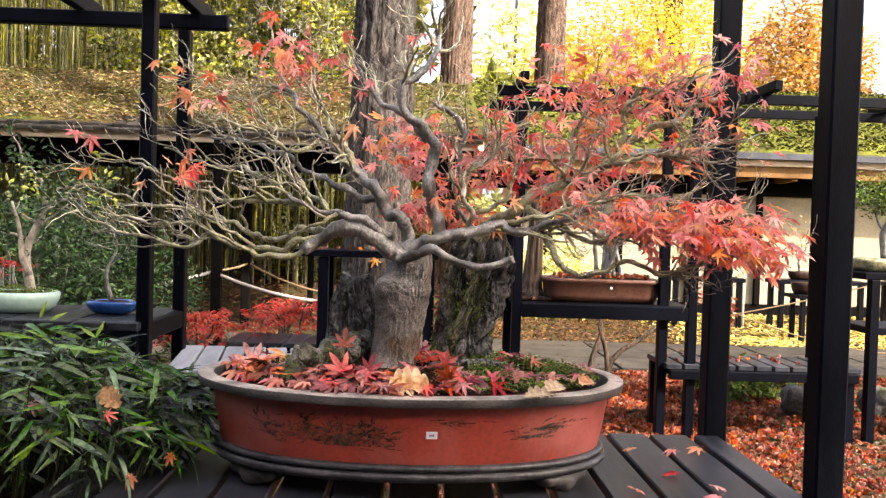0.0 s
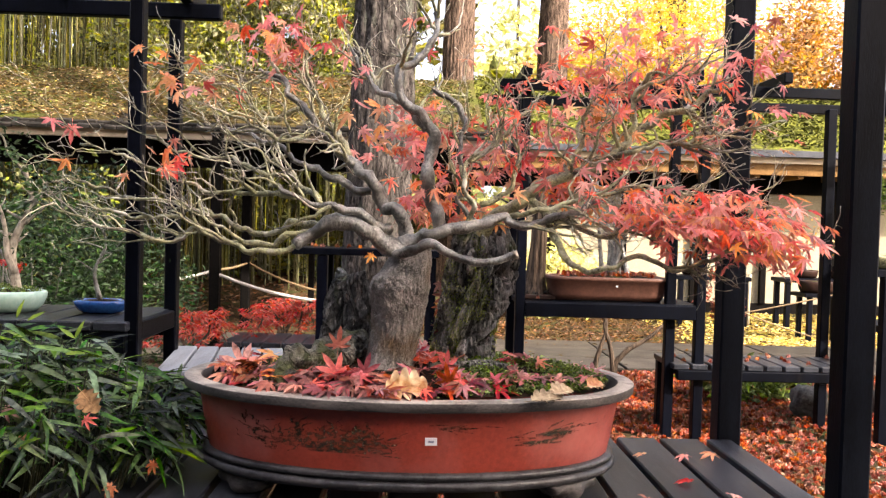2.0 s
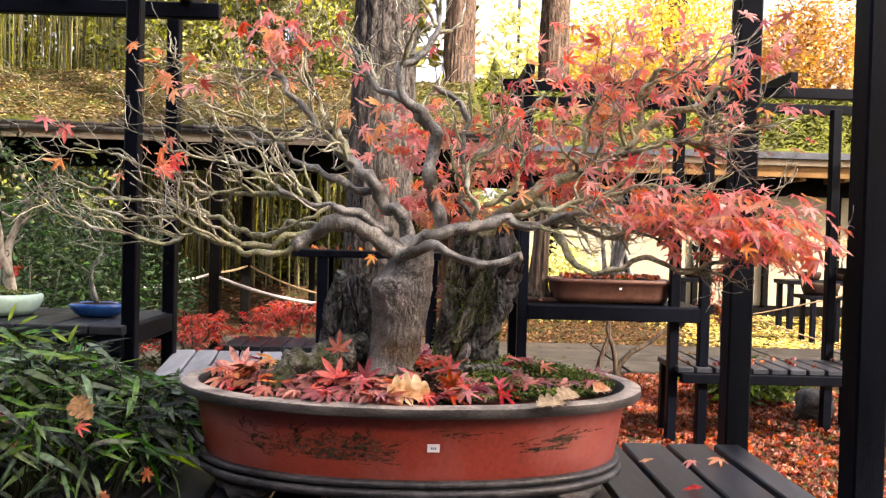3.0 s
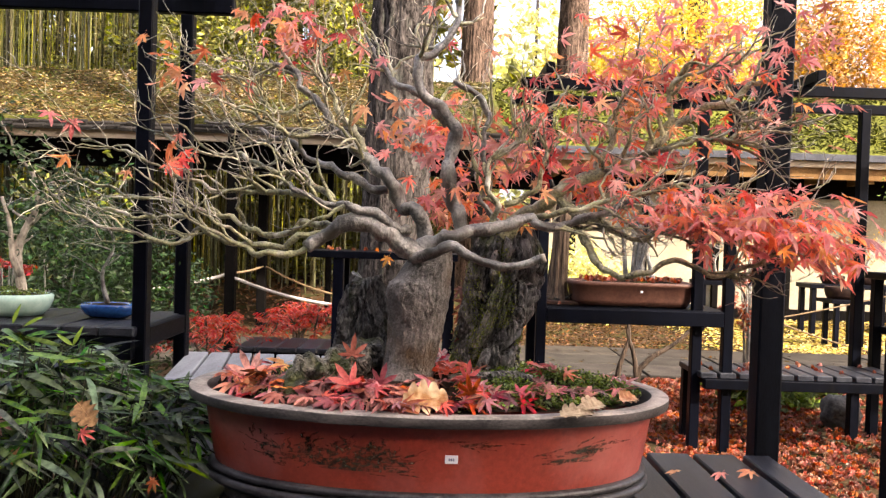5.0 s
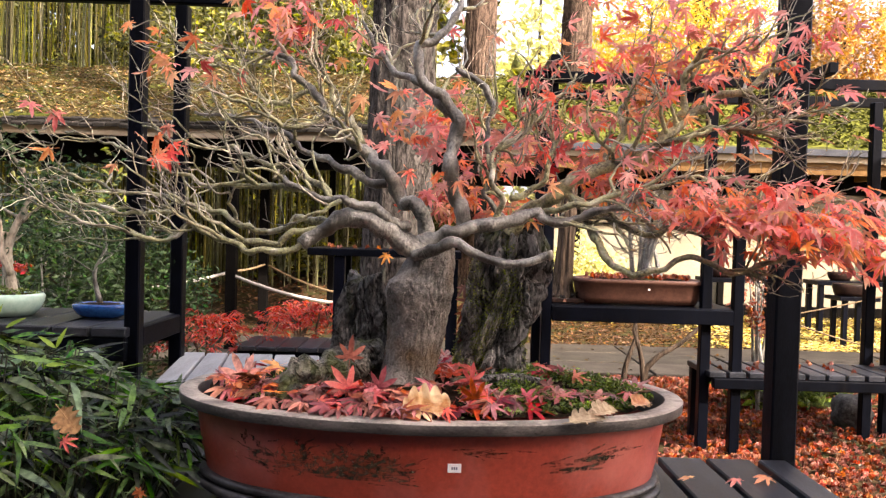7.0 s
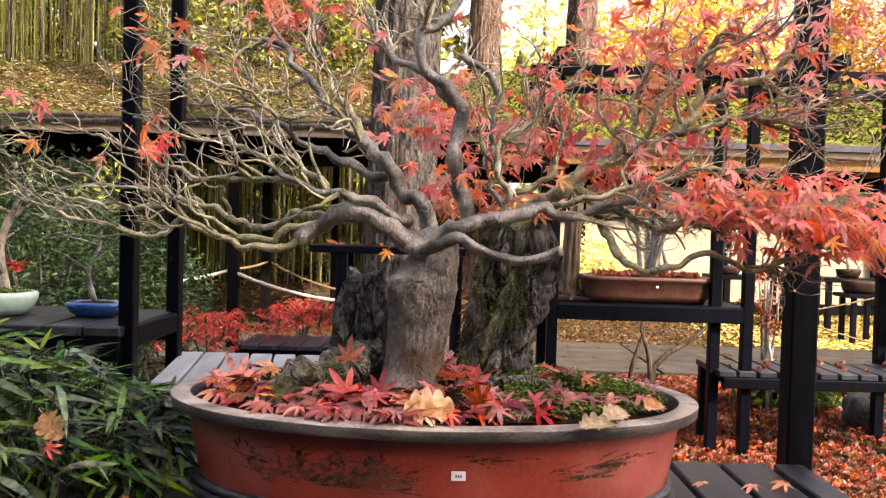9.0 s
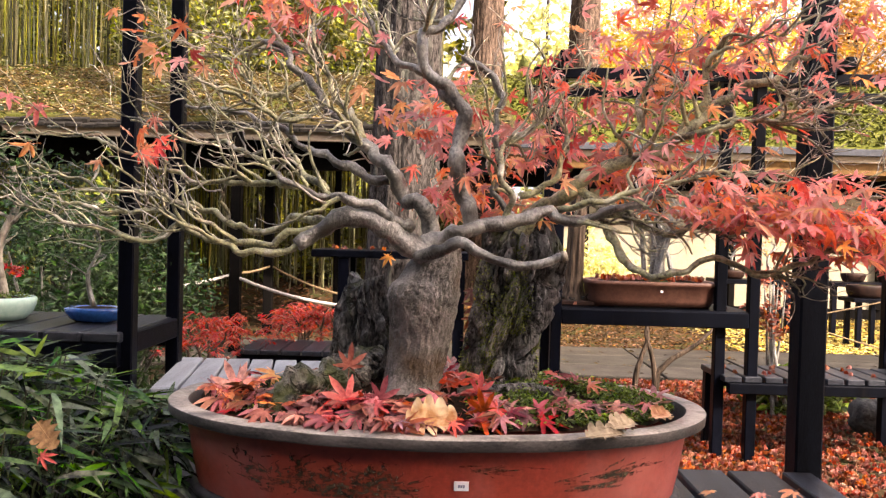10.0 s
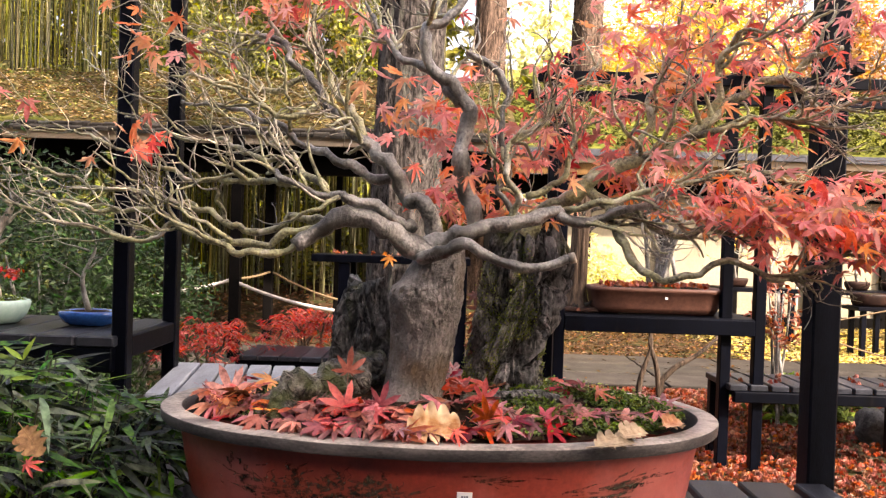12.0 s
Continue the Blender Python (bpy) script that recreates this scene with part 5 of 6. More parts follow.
for i in range(12):
    x, y = -0.375 + lrng.gauss(0, 0.035), 1.71 + lrng.gauss(0, 0.04)
    key = lrng.choice(("orange", "orange", "red", "pink"))
    ob = new("maple_leaf", leaf_meshes[key][lrng.randrange(1, 5)])
    ob.matrix_basis = leaf_pose((x, y, soil_z(x, y) + 0.010 + lrng.uniform(0, 0.016)), (lrng.gauss(0, 1), lrng.gauss(-0.1, 0.7), lrng.gauss(0.0, 0.15)), (lrng.gauss(0, 0.6), -0.4 + lrng.gauss(0, 0.5), 1), lrng.uniform(0.022, 0.036))
    tagged(ob, "fallen " + key + " maple leaf heaped on the soil", "leaf", "fallen leaves in the pot")
for p, tip, key, size in (((-0.176, 1.660, 0.838), (0.1, -0.1, 1), "dull pink", 0.046), ((-0.112, 1.600, 0.792), (0.25, -0.3, 0.9), "dull pink", 0.046), ((0.070, 1.570, 0.782), (-0.1, -0.2, 0.9), "crimson", 0.044), ((0.066, 1.640, 0.800), (0.1, 0, 1), "dull pink", 0.040), ((-0.170, 1.590, 0.790), (-0.4, -0.2, 0.7), "red", 0.054)):
    ob = new("maple_leaf", leaf_meshes[key][1])
    ob.matrix_basis = leaf_pose(p, tip, (0.1, -0.95, 0.25), size)
    tagged(ob, "fallen " + key + " maple leaf standing on edge in the pot", "leaf", "fallen leaves in the pot")
for p, tip, size in (((-0.800, 1.700, 1.238), (-0.9, -0.2, -0.25), 0.050), ((-0.675, 1.720, 1.212), (-0.6, -0.3, -0.4), 0.036)):
    vs, fs = maple_leaf(1.0, 0.3, lrng)
    lg = Geo()
    lg.add([(0.34 * math.sin(x / 0.34), y * 0.8, z + 0.34 * (1 - math.cos(x / 0.34))) for x, y, z in vs], fs)
    piece("leaf", lg.mesh("leaf", M_ORANGE), maple, leaf_pose(p, tip, (0.2, -0.5, -0.8), size), "dry orange leaf rolled up on its twig")
for x, y, key in ((0.605, 1.98, "orange"), (0.72, 1.98, "pink"), (0.80, 2.0, "orange"), (0.52, 1.62, "red"), (0.66, 1.76, "red"), (0.72, 1.66, "pink"), (0.70, 1.58, "pink"), (0.50, 1.50, "pink"), (0.62, 1.50, "red")):
    ob = new("maple_leaf", leaf_meshes[key][2])
    ob.matrix_basis = leaf_pose((x, y, BENCH_Z + 0.013), (lrng.gauss(0, 1), lrng.gauss(0, 1), 0), (lrng.gauss(0, 0.15), lrng.gauss(0, 0.15), 1), lrng.uniform(0.028, 0.042))
    tagged(ob, "fallen " + key + " maple leaf lying on the slats", "leaf", "fallen leaves on the stand")


def oak_leaf(size, rng, curl, material):
    """A lobed oak leaf along +y: round lobes down both sides, a raised midrib and crumpled edges."""
    rows, n = [], 40
    for i in range(n + 1):
        t = i / n
        half = 0.42 * math.sin(math.pi * t ** 0.8) ** 0.6 * (0.42 + 0.58 * abs(math.cos(math.pi * 4.2 * t + 0.2)) ** 0.7) + 0.012
        y = t - 0.35
        wave = 0.45 * curl * math.sin(2 * math.pi * 4.2 * t)
        rows.append([(-half, y + 0.10 * half, 0.30 * half + wave * half + rng.uniform(-0.012, 0.012)), (-half * 0.5, y, 0.10 * half), (0, y, -0.02), (half * 0.5, y, 0.10 * half), (half, y + 0.10 * half, 0.30 * half - wave * half + rng.uniform(-0.012, 0.012))])
    g = Geo()
    g.add([(x * size, y * size, (z - 0.25 * curl * (y * y)) * size) for row in rows for x, y, z in row], [(i * 5 + k, i * 5 + k + 1, i * 5 + k + 6, i * 5 + k + 5) for i in range(n) for k in range(4)])
    g.tube([(0, (t - 0.35) * size, -0.016 * size) for t in (-0.22, 0.0, 0.3, 0.6, 0.9)], [0.016 * size, 0.014 * size, 0.012 * size, 0.009 * size, 0.004 * size], 5)
    return g.mesh("oak_leaf", material)


orng = random.Random(31)
for p, tip, face, size, curl, label in (((-0.032, 1.520, 0.778), (0.95, 0.1, 0.12), (0, -0.80, 0.55), 0.088, 0.22, "fallen tan oak leaf on the soil of the pot"),
                                        ((0.262, 1.503, 0.762), (0.9, 0.3, 0.06), (0.05, -0.25, 1), 0.072, 0.25, "pale curled oak leaf lying on the pot's rim"),
                                        ((0.300, 1.535, 0.772), (0.8, 0.5, 0.05), (-0.2, -0.6, 0.8), 0.058, 0.3, "pale curled oak leaf lying on the soil"),
                                        ((0.395, 1.640, 0.768), (0.7, 0.5, 0.05), (0.1, -0.5, 0.9), 0.050, 0.5, "small tan oak leaf lying on the moss"),
                                        ((-0.665, 1.500, 0.742), (0.6, -0.3, -0.5), (0, -0.8, 0.5), 0.060, 0.4, "dry brown oak leaf caught in the bamboo grass")):
    ob = new("oak_leaf", oak_leaf(size, orng, curl, M_DRYOAK if "dry" in label else M_PALEOAK if "pale" in label else M_OAK))
    ob.matrix_basis = leaf_pose(p, tip, face, 1.0)
    tagged(ob, label, "leaf", "fallen oak leaves")

# ---- bamboo grass beside the stand ----
srng = random.Random(8)
sasa = thing("bamboo_grass", (-1.05, 1.75, 0), "dense clump of dark green dwarf bamboo with drooping leaves", "bamboo grass")
blades = []
for droop in (0.05, 0.2, 0.4, 0.65):
    for w in (0.10, 0.135):
        bg = Geo()
        bg.add(*blade(1.0, w, droop, srng))
        blades.append(bg.mesh("leaf", M_SASA))
bg = Geo()
bg.add(*blade(1.0, 0.2, 0.15, srng))
blade_new = bg.mesh("leaf", M_SASANEW)
rest, stems = Geo(), Geo()


def mound_z(x, y):
    u = min(1.0, ((x + 1.14) / 0.80) ** 2 + ((y - 1.80) / 0.62) ** 2)
    return 0.10 + 0.76 * (1 - u) ** 0.34 + 0.04 * noise.noise((x * 6, y * 6, 2))


made = 0
for i in range(1650):
    a, s = srng.uniform(0, 6.283), srng.random() ** 0.5
    x, y = -1.14 + 0.76 * s * math.cos(a), 1.80 + 0.62 * s * math.sin(a)
    high = mound_z(x, y)
    top = high - (srng.random() * 0.5 if s < 0.62 and srng.random() < 0.65 else srng.random() * 0.07)
    if high < 0.66 or y < 1.48 or (top < 0.62 and srng.random() < 0.66):
        continue
    if y < 1.64 and x < -0.60 and top < 0.74 and srng.random() < 0.45:
        continue
    lean = Vector((x + 1.18, y - 1.8, 0))
    base = Vector((x - 0.3 * lean.x, y - 0.3 * lean.y, 0))
    head = Vector((x, y, max(0.15, top)))
    sl = [base.lerp(head, t) + Vector((0, 0, 0.05 * math.sin(3.14 * t))) for t in (0, 0.35, 0.7, 1)]
    stems.tube(sl, [0.003, 0.0028, 0.0022, 0.0015], 5)
    turn = srng.uniform(0, 6.28)
    for k in range(srng.randint(5, 7)):
        az = turn + k * 1.25 + srng.gauss(0, 0.3)
        way = Vector((math.cos(az), math.sin(az), srng.uniform(-0.55, 0.42))) + lean * 0.6 + Vector((0.05, -0.15, 0))
        ln = srng.uniform(0.070, 0.138)
        p = head - Vector((0, 0, 0.012 * k))
        m = leaf_pose(p, way, (srng.gauss(0, 0.6), srng.gauss(-0.15, 0.6), 1), ln)
        me = blades[srng.randrange(len(blades))]
        near = y < 1.75 and x > -1.0 and top > 0.4
        if near and made < 285 and srng.random() < 0.8:
            piece("leaf", me, sasa, m)
            made += 1
        else:
            rest.add([m @ v.co for v in me.vertices], [tuple(q.vertices) for q in me.polygons])
part("stem_thicket", stems, M_STEM, sasa, "thin green-brown stems", kind="stuff")
part("foliage", rest, M_SASA2, sasa, "long dark glossy leaves", kind="stuff")
for p, tip in (((-0.741, 1.620, 0.846), (-0.7, 0, 0.5)), ((-0.741, 1.620, 0.846), (0.4, 0, 0.9)), ((-0.761, 1.620, 0.812), (0.9, -0.2, 0.15)), ((-0.906, 1.700, 0.877), (0.3, 0, 0.9)), ((-0.882, 1.700, 0.872), (0.8, 0, 0.5))):
    piece("leaf", blade_new, sasa, leaf_pose(p, tip, (0.2, -0.8, 0.5), 0.045), "fresh yellow-green leaf")
for px, key, size in (((-0.788, 1.500, 0.655), "orange", 0.034), ((-0.525, 1.490, 0.615), "orange", 0.026), ((-0.838, 1.520, 0.712), "crimson", 0.030), ((-0.668, 1.500, 0.700), "crimson", 0.026), ((-0.605, 1.480, 0.570), "orange", 0.032)):
    ob = new("maple_leaf", leaf_meshes[key][4])
    ob.matrix_basis = leaf_pose(px, (srng.gauss(0, 1), -0.2, -0.5), (0, -0.8, 0.5), size)
    tagged(ob, "fallen " + key + " maple leaf caught in the bamboo grass", "leaf", "fallen leaves in the bamboo grass")

# ---- smaller bonsai on the stands ----
brng = random.Random(4)


def small_tree(parent, base, height, lean, r, foliage, leaf_mat, leaves, leaf_size, forks=5, spread=0.5, bark=None):
    """A little trained tree: a bent trunk, crooked branches and clumps of leaves."""
    g = Geo()
    top = Vector(base) + Vector((lean, 0, height))
    line = spline([base, Vector(base).lerp(top, 0.35) + Vector((-0.25 * lean - 0.02, 0, 0)), Vector(base).lerp(top, 0.7) + Vector((0.03, 0, 0)), top], 0.02)
    g.tube(line, list(np.linspace(r, r * 0.3, len(line))), 10, 0, 0.2, 30)
    part("trunk", g, bark or M_GREY, parent)
    tw, fo = Geo(), Geo()
    heads = []
    for k in range(forks):
        i = int(len(line) * (0.35 + 0.6 * k / forks))
        az = brng.uniform(0, 6.28)
        br = crooked(line[i], (math.cos(az), 0.5 * math.sin(az), 0.35), spread * height * brng.uniform(0.6, 1.1), brng, 0.02, 0.3, 0.02)
        tw.tube(br, list(np.linspace(r * 0.35, r * 0.1, len(br))), 6)
        heads += [br[-1], br[len(br) // 2]]
    part("branching", tw, bark or M_GREY, parent, kind="stuff")
    heads.append(top)
    if leaves:
        for _ in range(leaves):
            h = brng.choice(heads)
            q = h + Vector((brng.gauss(0, 0.055), brng.gauss(0, 0.05), brng.gauss(0.01, 0.028)))
            scatter_leaf(fo, q, leaf_size * brng.uniform(0.7, 1.3), brng, 0, 0.8)
        part("foliage", fo, leaf_mat, parent, foliage, kind="stuff")


def laceleaf(at, spread, n, label):
    """A low weeping maple: grey crooked limbs that arch over and hang, fine red leaves on their ends."""
    s = thing("laceleaf_maple", (at[0], at[1], 0), label, "maple")
    fo = Geo()
    for k in range(n):
        az = 6.28 * k / n + brng.uniform(-0.4, 0.4)
        out = Vector((math.cos(az), 0.6 * math.sin(az), 0)) * spread * brng.uniform(0.6, 1.1)
        base = Vector((at[0] + brng.gauss(0, 0.03), at[1] + brng.gauss(0, 0.03), 0.0))
        up = base + Vector((0, 0, at[2] * 0.7)) + out * 0.2
        ln = spline([base, up, base + out * 0.65 + Vector((0, 0, at[2] * brng.uniform(0.95, 1.1))), base + out + Vector((0, 0, at[2] * 0.72))], 0.03)
        ln = [p + Vector((noise.noise(p * 9), noise.noise(p * 9 + Vector((3, 3, 3))), noise.noise(p * 9 + Vector((7, 2, 1))))) * 0.04 for p in ln]
        g = Geo()
        g.tube(ln, list(np.linspace(0.013, 0.003, len(ln))), 7, 0, 0.2, 20)
        part("branch", g, M_FLUTED, s)
        for _ in range(27):          # hanging sprays of finely cut leaves, each a fan of narrow fingers
            p = ln[brng.randrange(int(len(ln) * 0.55), len(ln))] + Vector((brng.gauss(0, 0.06), brng.gauss(0, 0.05), brng.gauss(0.012, 0.016)))
            way = brng.uniform(0, 6.28)
            for i in range(13):
                q = p + Vector((brng.gauss(0, 0.018), brng.gauss(0, 0.018), brng.gauss(0, 0.006)))
                az = way + brng.gauss(0, 0.8)
                tip = q + Vector((math.cos(az), math.sin(az), brng.uniform(-1.0, -0.2))) * brng.uniform(0.022, 0.050)
                side = Vector((brng.gauss(0, 1), brng.gauss(0, 1), brng.gauss(0, 1))).cross(tip - q).normalized() * 0.0030
                mid = q.lerp(tip, 0.45) + Vector((0, 0, 0.005))
                fo.add([q, mid + side, tip, mid - side], [(0, 1, 2), (0, 2, 3)], 0, False)
    part("foliage", fo, M_LACE, s, kind="stuff")


def bowl(name, at, ax, ay, h, material, label, category="pot", square=2.2):
    pot = thing(name, at, label, category)
    g = Geo()
    prof = [(-0.06 * ax / 0.2 - 0.02, 0.0), (-0.03, 0.003), (-0.012, 0.3 * h), (0.0, 0.68 * h), (0.002, 0.9 * h), (-0.004, h), (-0.018, 0.99 * h), (-0.024, 0.86 * h), (-0.9 * ay, 0.9 * h)]
    g.add(*lathe(prof, ax, ay, 56, at, square))
    part("bowl", g, material, pot)
    g = Geo()
    g.add(*lathe([(-0.024, 0.87 * h), (-0.5 * ay, 0.97 * h), (-ay, h)], ax, ay, 40, at, square))
    part("soil", g, M_SOIL, pot)
    return pot


TOP = 0.7728          # the bench's upper side
bowl("celadon_pot", (-1.4500, 2.72, TOP + 0.002), 0.1403, 0.1105, 0.0748, M_CELADON, "pale celadon glazed oval pot on the slatted bench")
t1 = thing("bonsai_tree", (-1.4470, 2.72, TOP + 0.07), "small pale-barked evergreen bonsai in a celadon pot", "bonsai tree")
small_tree(t1, (-1.4050, 2.72, TOP + 0.072), 0.44, 0.02, 0.019, "small dark green leaves", M_GREENLEAF, 900, 0.014, 8, 0.55, M_PALEBARK)
g = Geo()
ln = spline([(-1.4080, 2.715, TOP + 0.135), (-1.4300, 2.70, TOP + 0.20), (-1.4400, 2.70, TOP + 0.30), (-1.4700, 2.70, TOP + 0.40)], 0.02)
g.tube(ln, list(np.linspace(0.013, 0.005, len(ln))), 10, 0, 0.25, 30)
part("limb", g, M_PALEBARK, t1, "pale forked limb")
g = Geo()
for _ in range(900):
    a, s = brng.uniform(0, 6.28), brng.random() ** 0.5
    c0 = Vector((-1.4500, 2.72, TOP))
    scatter_leaf(g, c0 + Vector((0.125 * s * math.cos(a), 0.094 * s * math.sin(a), 0.074 + 0.02 * (1 - s) + brng.uniform(0, 0.008))), 0.0055, brng, 0, 0.6)
solid("moss_cushion", g, M_MOSS, "bright green moss cushion in the celadon pot", "moss", kind="stuff")
bowl("blue_pot", (-1.1101, 2.72, TOP + 0.002), 0.0918, 0.0723, 0.0493, M_BLUE, "glossy cobalt blue oval pot on the slatted bench")
t2 = thing("bonsai_tree", (-1.1152, 2.72, TOP + 0.045), "slender sparse green bonsai in a blue pot", "bonsai tree")
small_tree(t2, (-1.1152, 2.72, TOP + 0.046), 0.29, -0.02, 0.009, "sparse small green leaves", M_GREENLEAF, 420, 0.010, 6, 0.5)

# brown clay tray with a clump of grey stems, on the shelf of the pergola
tray = thing("clay_tray", (0.98, 4.36, 0.733), "long brown unglazed clay bonsai tray on a black shelf", "pot")
tc = (1.035, 4.38, 0.741)
for sx in (-0.24, 0.24):
    beam("foot", (0.10, 0.16, 0.012), (tc[0] + sx, tc[1], 0.7375), M_TRAY, tray)
g = Geo()
g.add(*lathe([(-0.15, 0.0), (-0.034, 0.0), (-0.020, 0.03), (-0.008, 0.100), (0.004, 0.106), (0.004, 0.122), (-0.004, 0.126), (-0.024, 0.125), (-0.030, 0.108), (-0.14, 0.112)], 0.335, 0.16, 80, tc, 5.0))
part("body", g, M_TRAY, tray, "smooth brown clay")
g = Geo()
g.box((0.012, 0.002, 0.010), Matrix.Translation((tc[0] + 0.03, tc[1] - 0.153, tc[2] + 0.078)), 0.0005)
part("number_tag", g, M_TAG, tray, "tiny white tag")
g = Geo()
g.add(*lathe([(-0.03, 0.110), (-0.08, 0.122), (-0.16, 0.132)], 0.325, 0.16, 60, tc, 4.0))
part("soil", g, M_SOIL, tray)
clump = thing("bonsai_tree", (1.0, 4.38, 0.9), "bare many-stemmed grey maple bonsai in a brown tray", "bonsai tree")
for k in range(7):
    b = Vector((tc[0] + 0.03 + brng.gauss(0, 0.035), tc[1] + brng.gauss(0, 0.03), tc[2] + 0.12))
    g = Geo()
    topp = b + Vector((0.055 * (k - 3) + brng.gauss(0, 0.02), brng.gauss(0, 0.05), brng.uniform(0.32, 0.62)))
    ln = spline([b, b.lerp(topp, 0.4) + Vector((brng.gauss(0, 0.02), 0, 0.02)), topp], 0.03)
    g.tube(ln, list(np.linspace(0.020 if k == 3 else 0.014, 0.004, len(ln))), 8, 0, 0.2, 30)
    for _ in range(9):
        i = brng.randrange(len(ln) // 3, len(ln))
        tl = crooked(ln[i], (brng.gauss(0, 1), brng.gauss(0, 0.5), 0.6), brng.uniform(0.1, 0.25), brng, 0.02, 0.35, 0.03)
        g.tube(tl, list(np.linspace(0.0035, 0.0012, len(tl))), 4)
    part("stem", g, M_GREY, clump)
g = Geo()
for _ in range(180):
    scatter_leaf(g, (tc[0] + brng.uniform(-0.27, 0.27), tc[1] + brng.uniform(-0.12, 0.12), tc[2] + 0.126 + brng.uniform(0, 0.012)), brng.uniform(0.010, 0.02), brng, 0, 0.4, True)
for _ in range(45):
    scatter_leaf(g, (brng.uniform(0.6, 1.42), 4.26 + brng.random() * 0.34, 0.738), brng.uniform(0.010, 0.018), brng, 0, 0.12, True)
for _ in range(22):
    scatter_leaf(g, (brng.uniform(1.42, 2.38), 4.2 + brng.random() * 0.28, 0.424), brng.uniform(0.012, 0.022), brng, 0, 0.2, True)
for _ in range(14):
    scatter_leaf(g, (brng.uniform(-0.7, 0.05), 4.58 + brng.random() * 0.34, 0.98), brng.uniform(0.015, 0.025), brng, 0, 0.3, True)
solid("fallen_leaves", g, M_LITTER, "fallen red leaves scattered over tray, shelf and benches", "leaves", kind="stuff")

fluted = thing("bonsai_tree", (0.64, 4.40, 0.732), "old bonsai with a thick fluted brown trunk on a flat slab", "bonsai tree")
g = Geo()
g.box((0.20, 0.22, 0.022), Matrix.Translation((0.645, 4.40, 0.7445)), 0.008)
part("slab", g, M_DARKPOT, fluted, "thin dark slab")
g = Geo()
n, vs = 48, []
for i in range(40):
    h = 0.62 * i / 39
    rr = 0.050 * (1 - 0.45 * h) + 0.030 * math.exp(-h / 0.05)
    for k in range(n):
        a = 2 * math.pi * k / n
        q = rr * (1 + 0.10 * math.sin(9 * a + 3 * h) + 0.12 * noise.noise(Vector((3 * math.cos(a), 3 * math.sin(a), 6 * h))))
        vs.append((0.645 + 0.05 * h + q * math.cos(a), 4.42 + q * math.sin(a), 0.752 + h))
g.add(vs, [(i * n + k, i * n + (k + 1) % n, (i + 1) * n + (k + 1) % n, (i + 1) * n + k) for i in range(39) for k in range(n)])
part("trunk", g, M_FLUTED, fluted, "fluted brown trunk")
for k in range(6):
    g = Geo()
    az = 3.3 + 0.55 * k
    rl = crooked((0.645 + 0.05 * math.cos(az), 4.42 + 0.05 * math.sin(az), 0.772), (math.cos(az), math.sin(az), -0.2), 0.09, brng, 0.012, 0.4, -0.03)
    rl = [Vector((p.x, p.y, max(0.757, p.z))) for p in rl]
    g.tube(rl, list(np.linspace(0.009, 0.003, len(rl))), 7, 0, 0.2, 40)
    part("root", g, M_BARK, fluted)
for k in range(5):
    g = Geo()
    br = crooked((0.67, 4.42, 1.12 + 0.05 * k), (brng.choice((-1, 1)), 0.3, 0.4), 0.3, brng, 0.025, 0.3, 0.02)
    g.tube(br, list(np.linspace(0.012, 0.003, len(br))), 7, 0, 0.2, 30)
    part("branch", g, M_BARK, fluted)

# thin bent stems rising behind the pot, and the plant on the far shelf
saplings = thing("sapling", (1.210, 5.300, 0.175), "thin bent bare brown stems rising from the ground", "sapling")
for pts in ([(1.119, 5.000, 0.174), (1.138, 5.000, 0.314), (1.191, 5.000, 0.490), (1.173, 5.000, 0.594)], [(1.247, 5.000, 0.178), (1.223, 5.000, 0.369), (1.176, 5.000, 0.525), (1.208, 5.000, 0.595)], [(1.254, 5.000, 0.283), (1.344, 5.000, 0.373), (1.463, 5.000, 0.446), (1.581, 5.000, 0.554)]):
    g = Geo()
    ln = spline(pts, 0.03)
    lo = ln[0].copy()
    if lo.z < 0.4:
        ln = [Vector((lo.x - 0.02, lo.y, -0.02))] + ln
    g.tube(ln, list(np.linspace(0.020, 0.009, len(ln))), 8, 0, 0.2, 20)
    part("stem", g, M_FLUTED, saplings)
bowl("shallow_pot", (2.74, 4.40, 0.952), 0.26, 0.16, 0.075, M_OLIVE, "shallow olive-brown bonsai pot on a black shelf", square=4.0)
t3 = thing("bonsai_tree", (2.72, 4.40, 1.05), "bushy dark green juniper bonsai in a shallow pot", "bonsai tree")
small_tree(t3, (2.70, 4.40, 1.02), 0.42, 0.02, 0.026, "dense green needles", M_MOSS, 3600, 0.012, 11, 0.75)
bowl("dark_pot", (4.30, 8.6, 0.522), 0.20, 0.14, 0.13, M_DARKPOT, "dark brown pot on a small table beyond the path")
far_stand = thing("plant_table", (4.30, 8.6, 0), "small dark timber plant table beyond the path", "table")
beam("tabletop", (0.42, 0.36, 0.04), (4.30, 8.6, 0.50), M_BLACK, far_stand)
for sx in (-0.13, 0.13):
    for sy in (-0.12, 0.12):
        beam("leg", (0.05, 0.05, 0.478), (4.30 + sx, 8.6 + sy, 0.239), M_BLACK, far_stand)

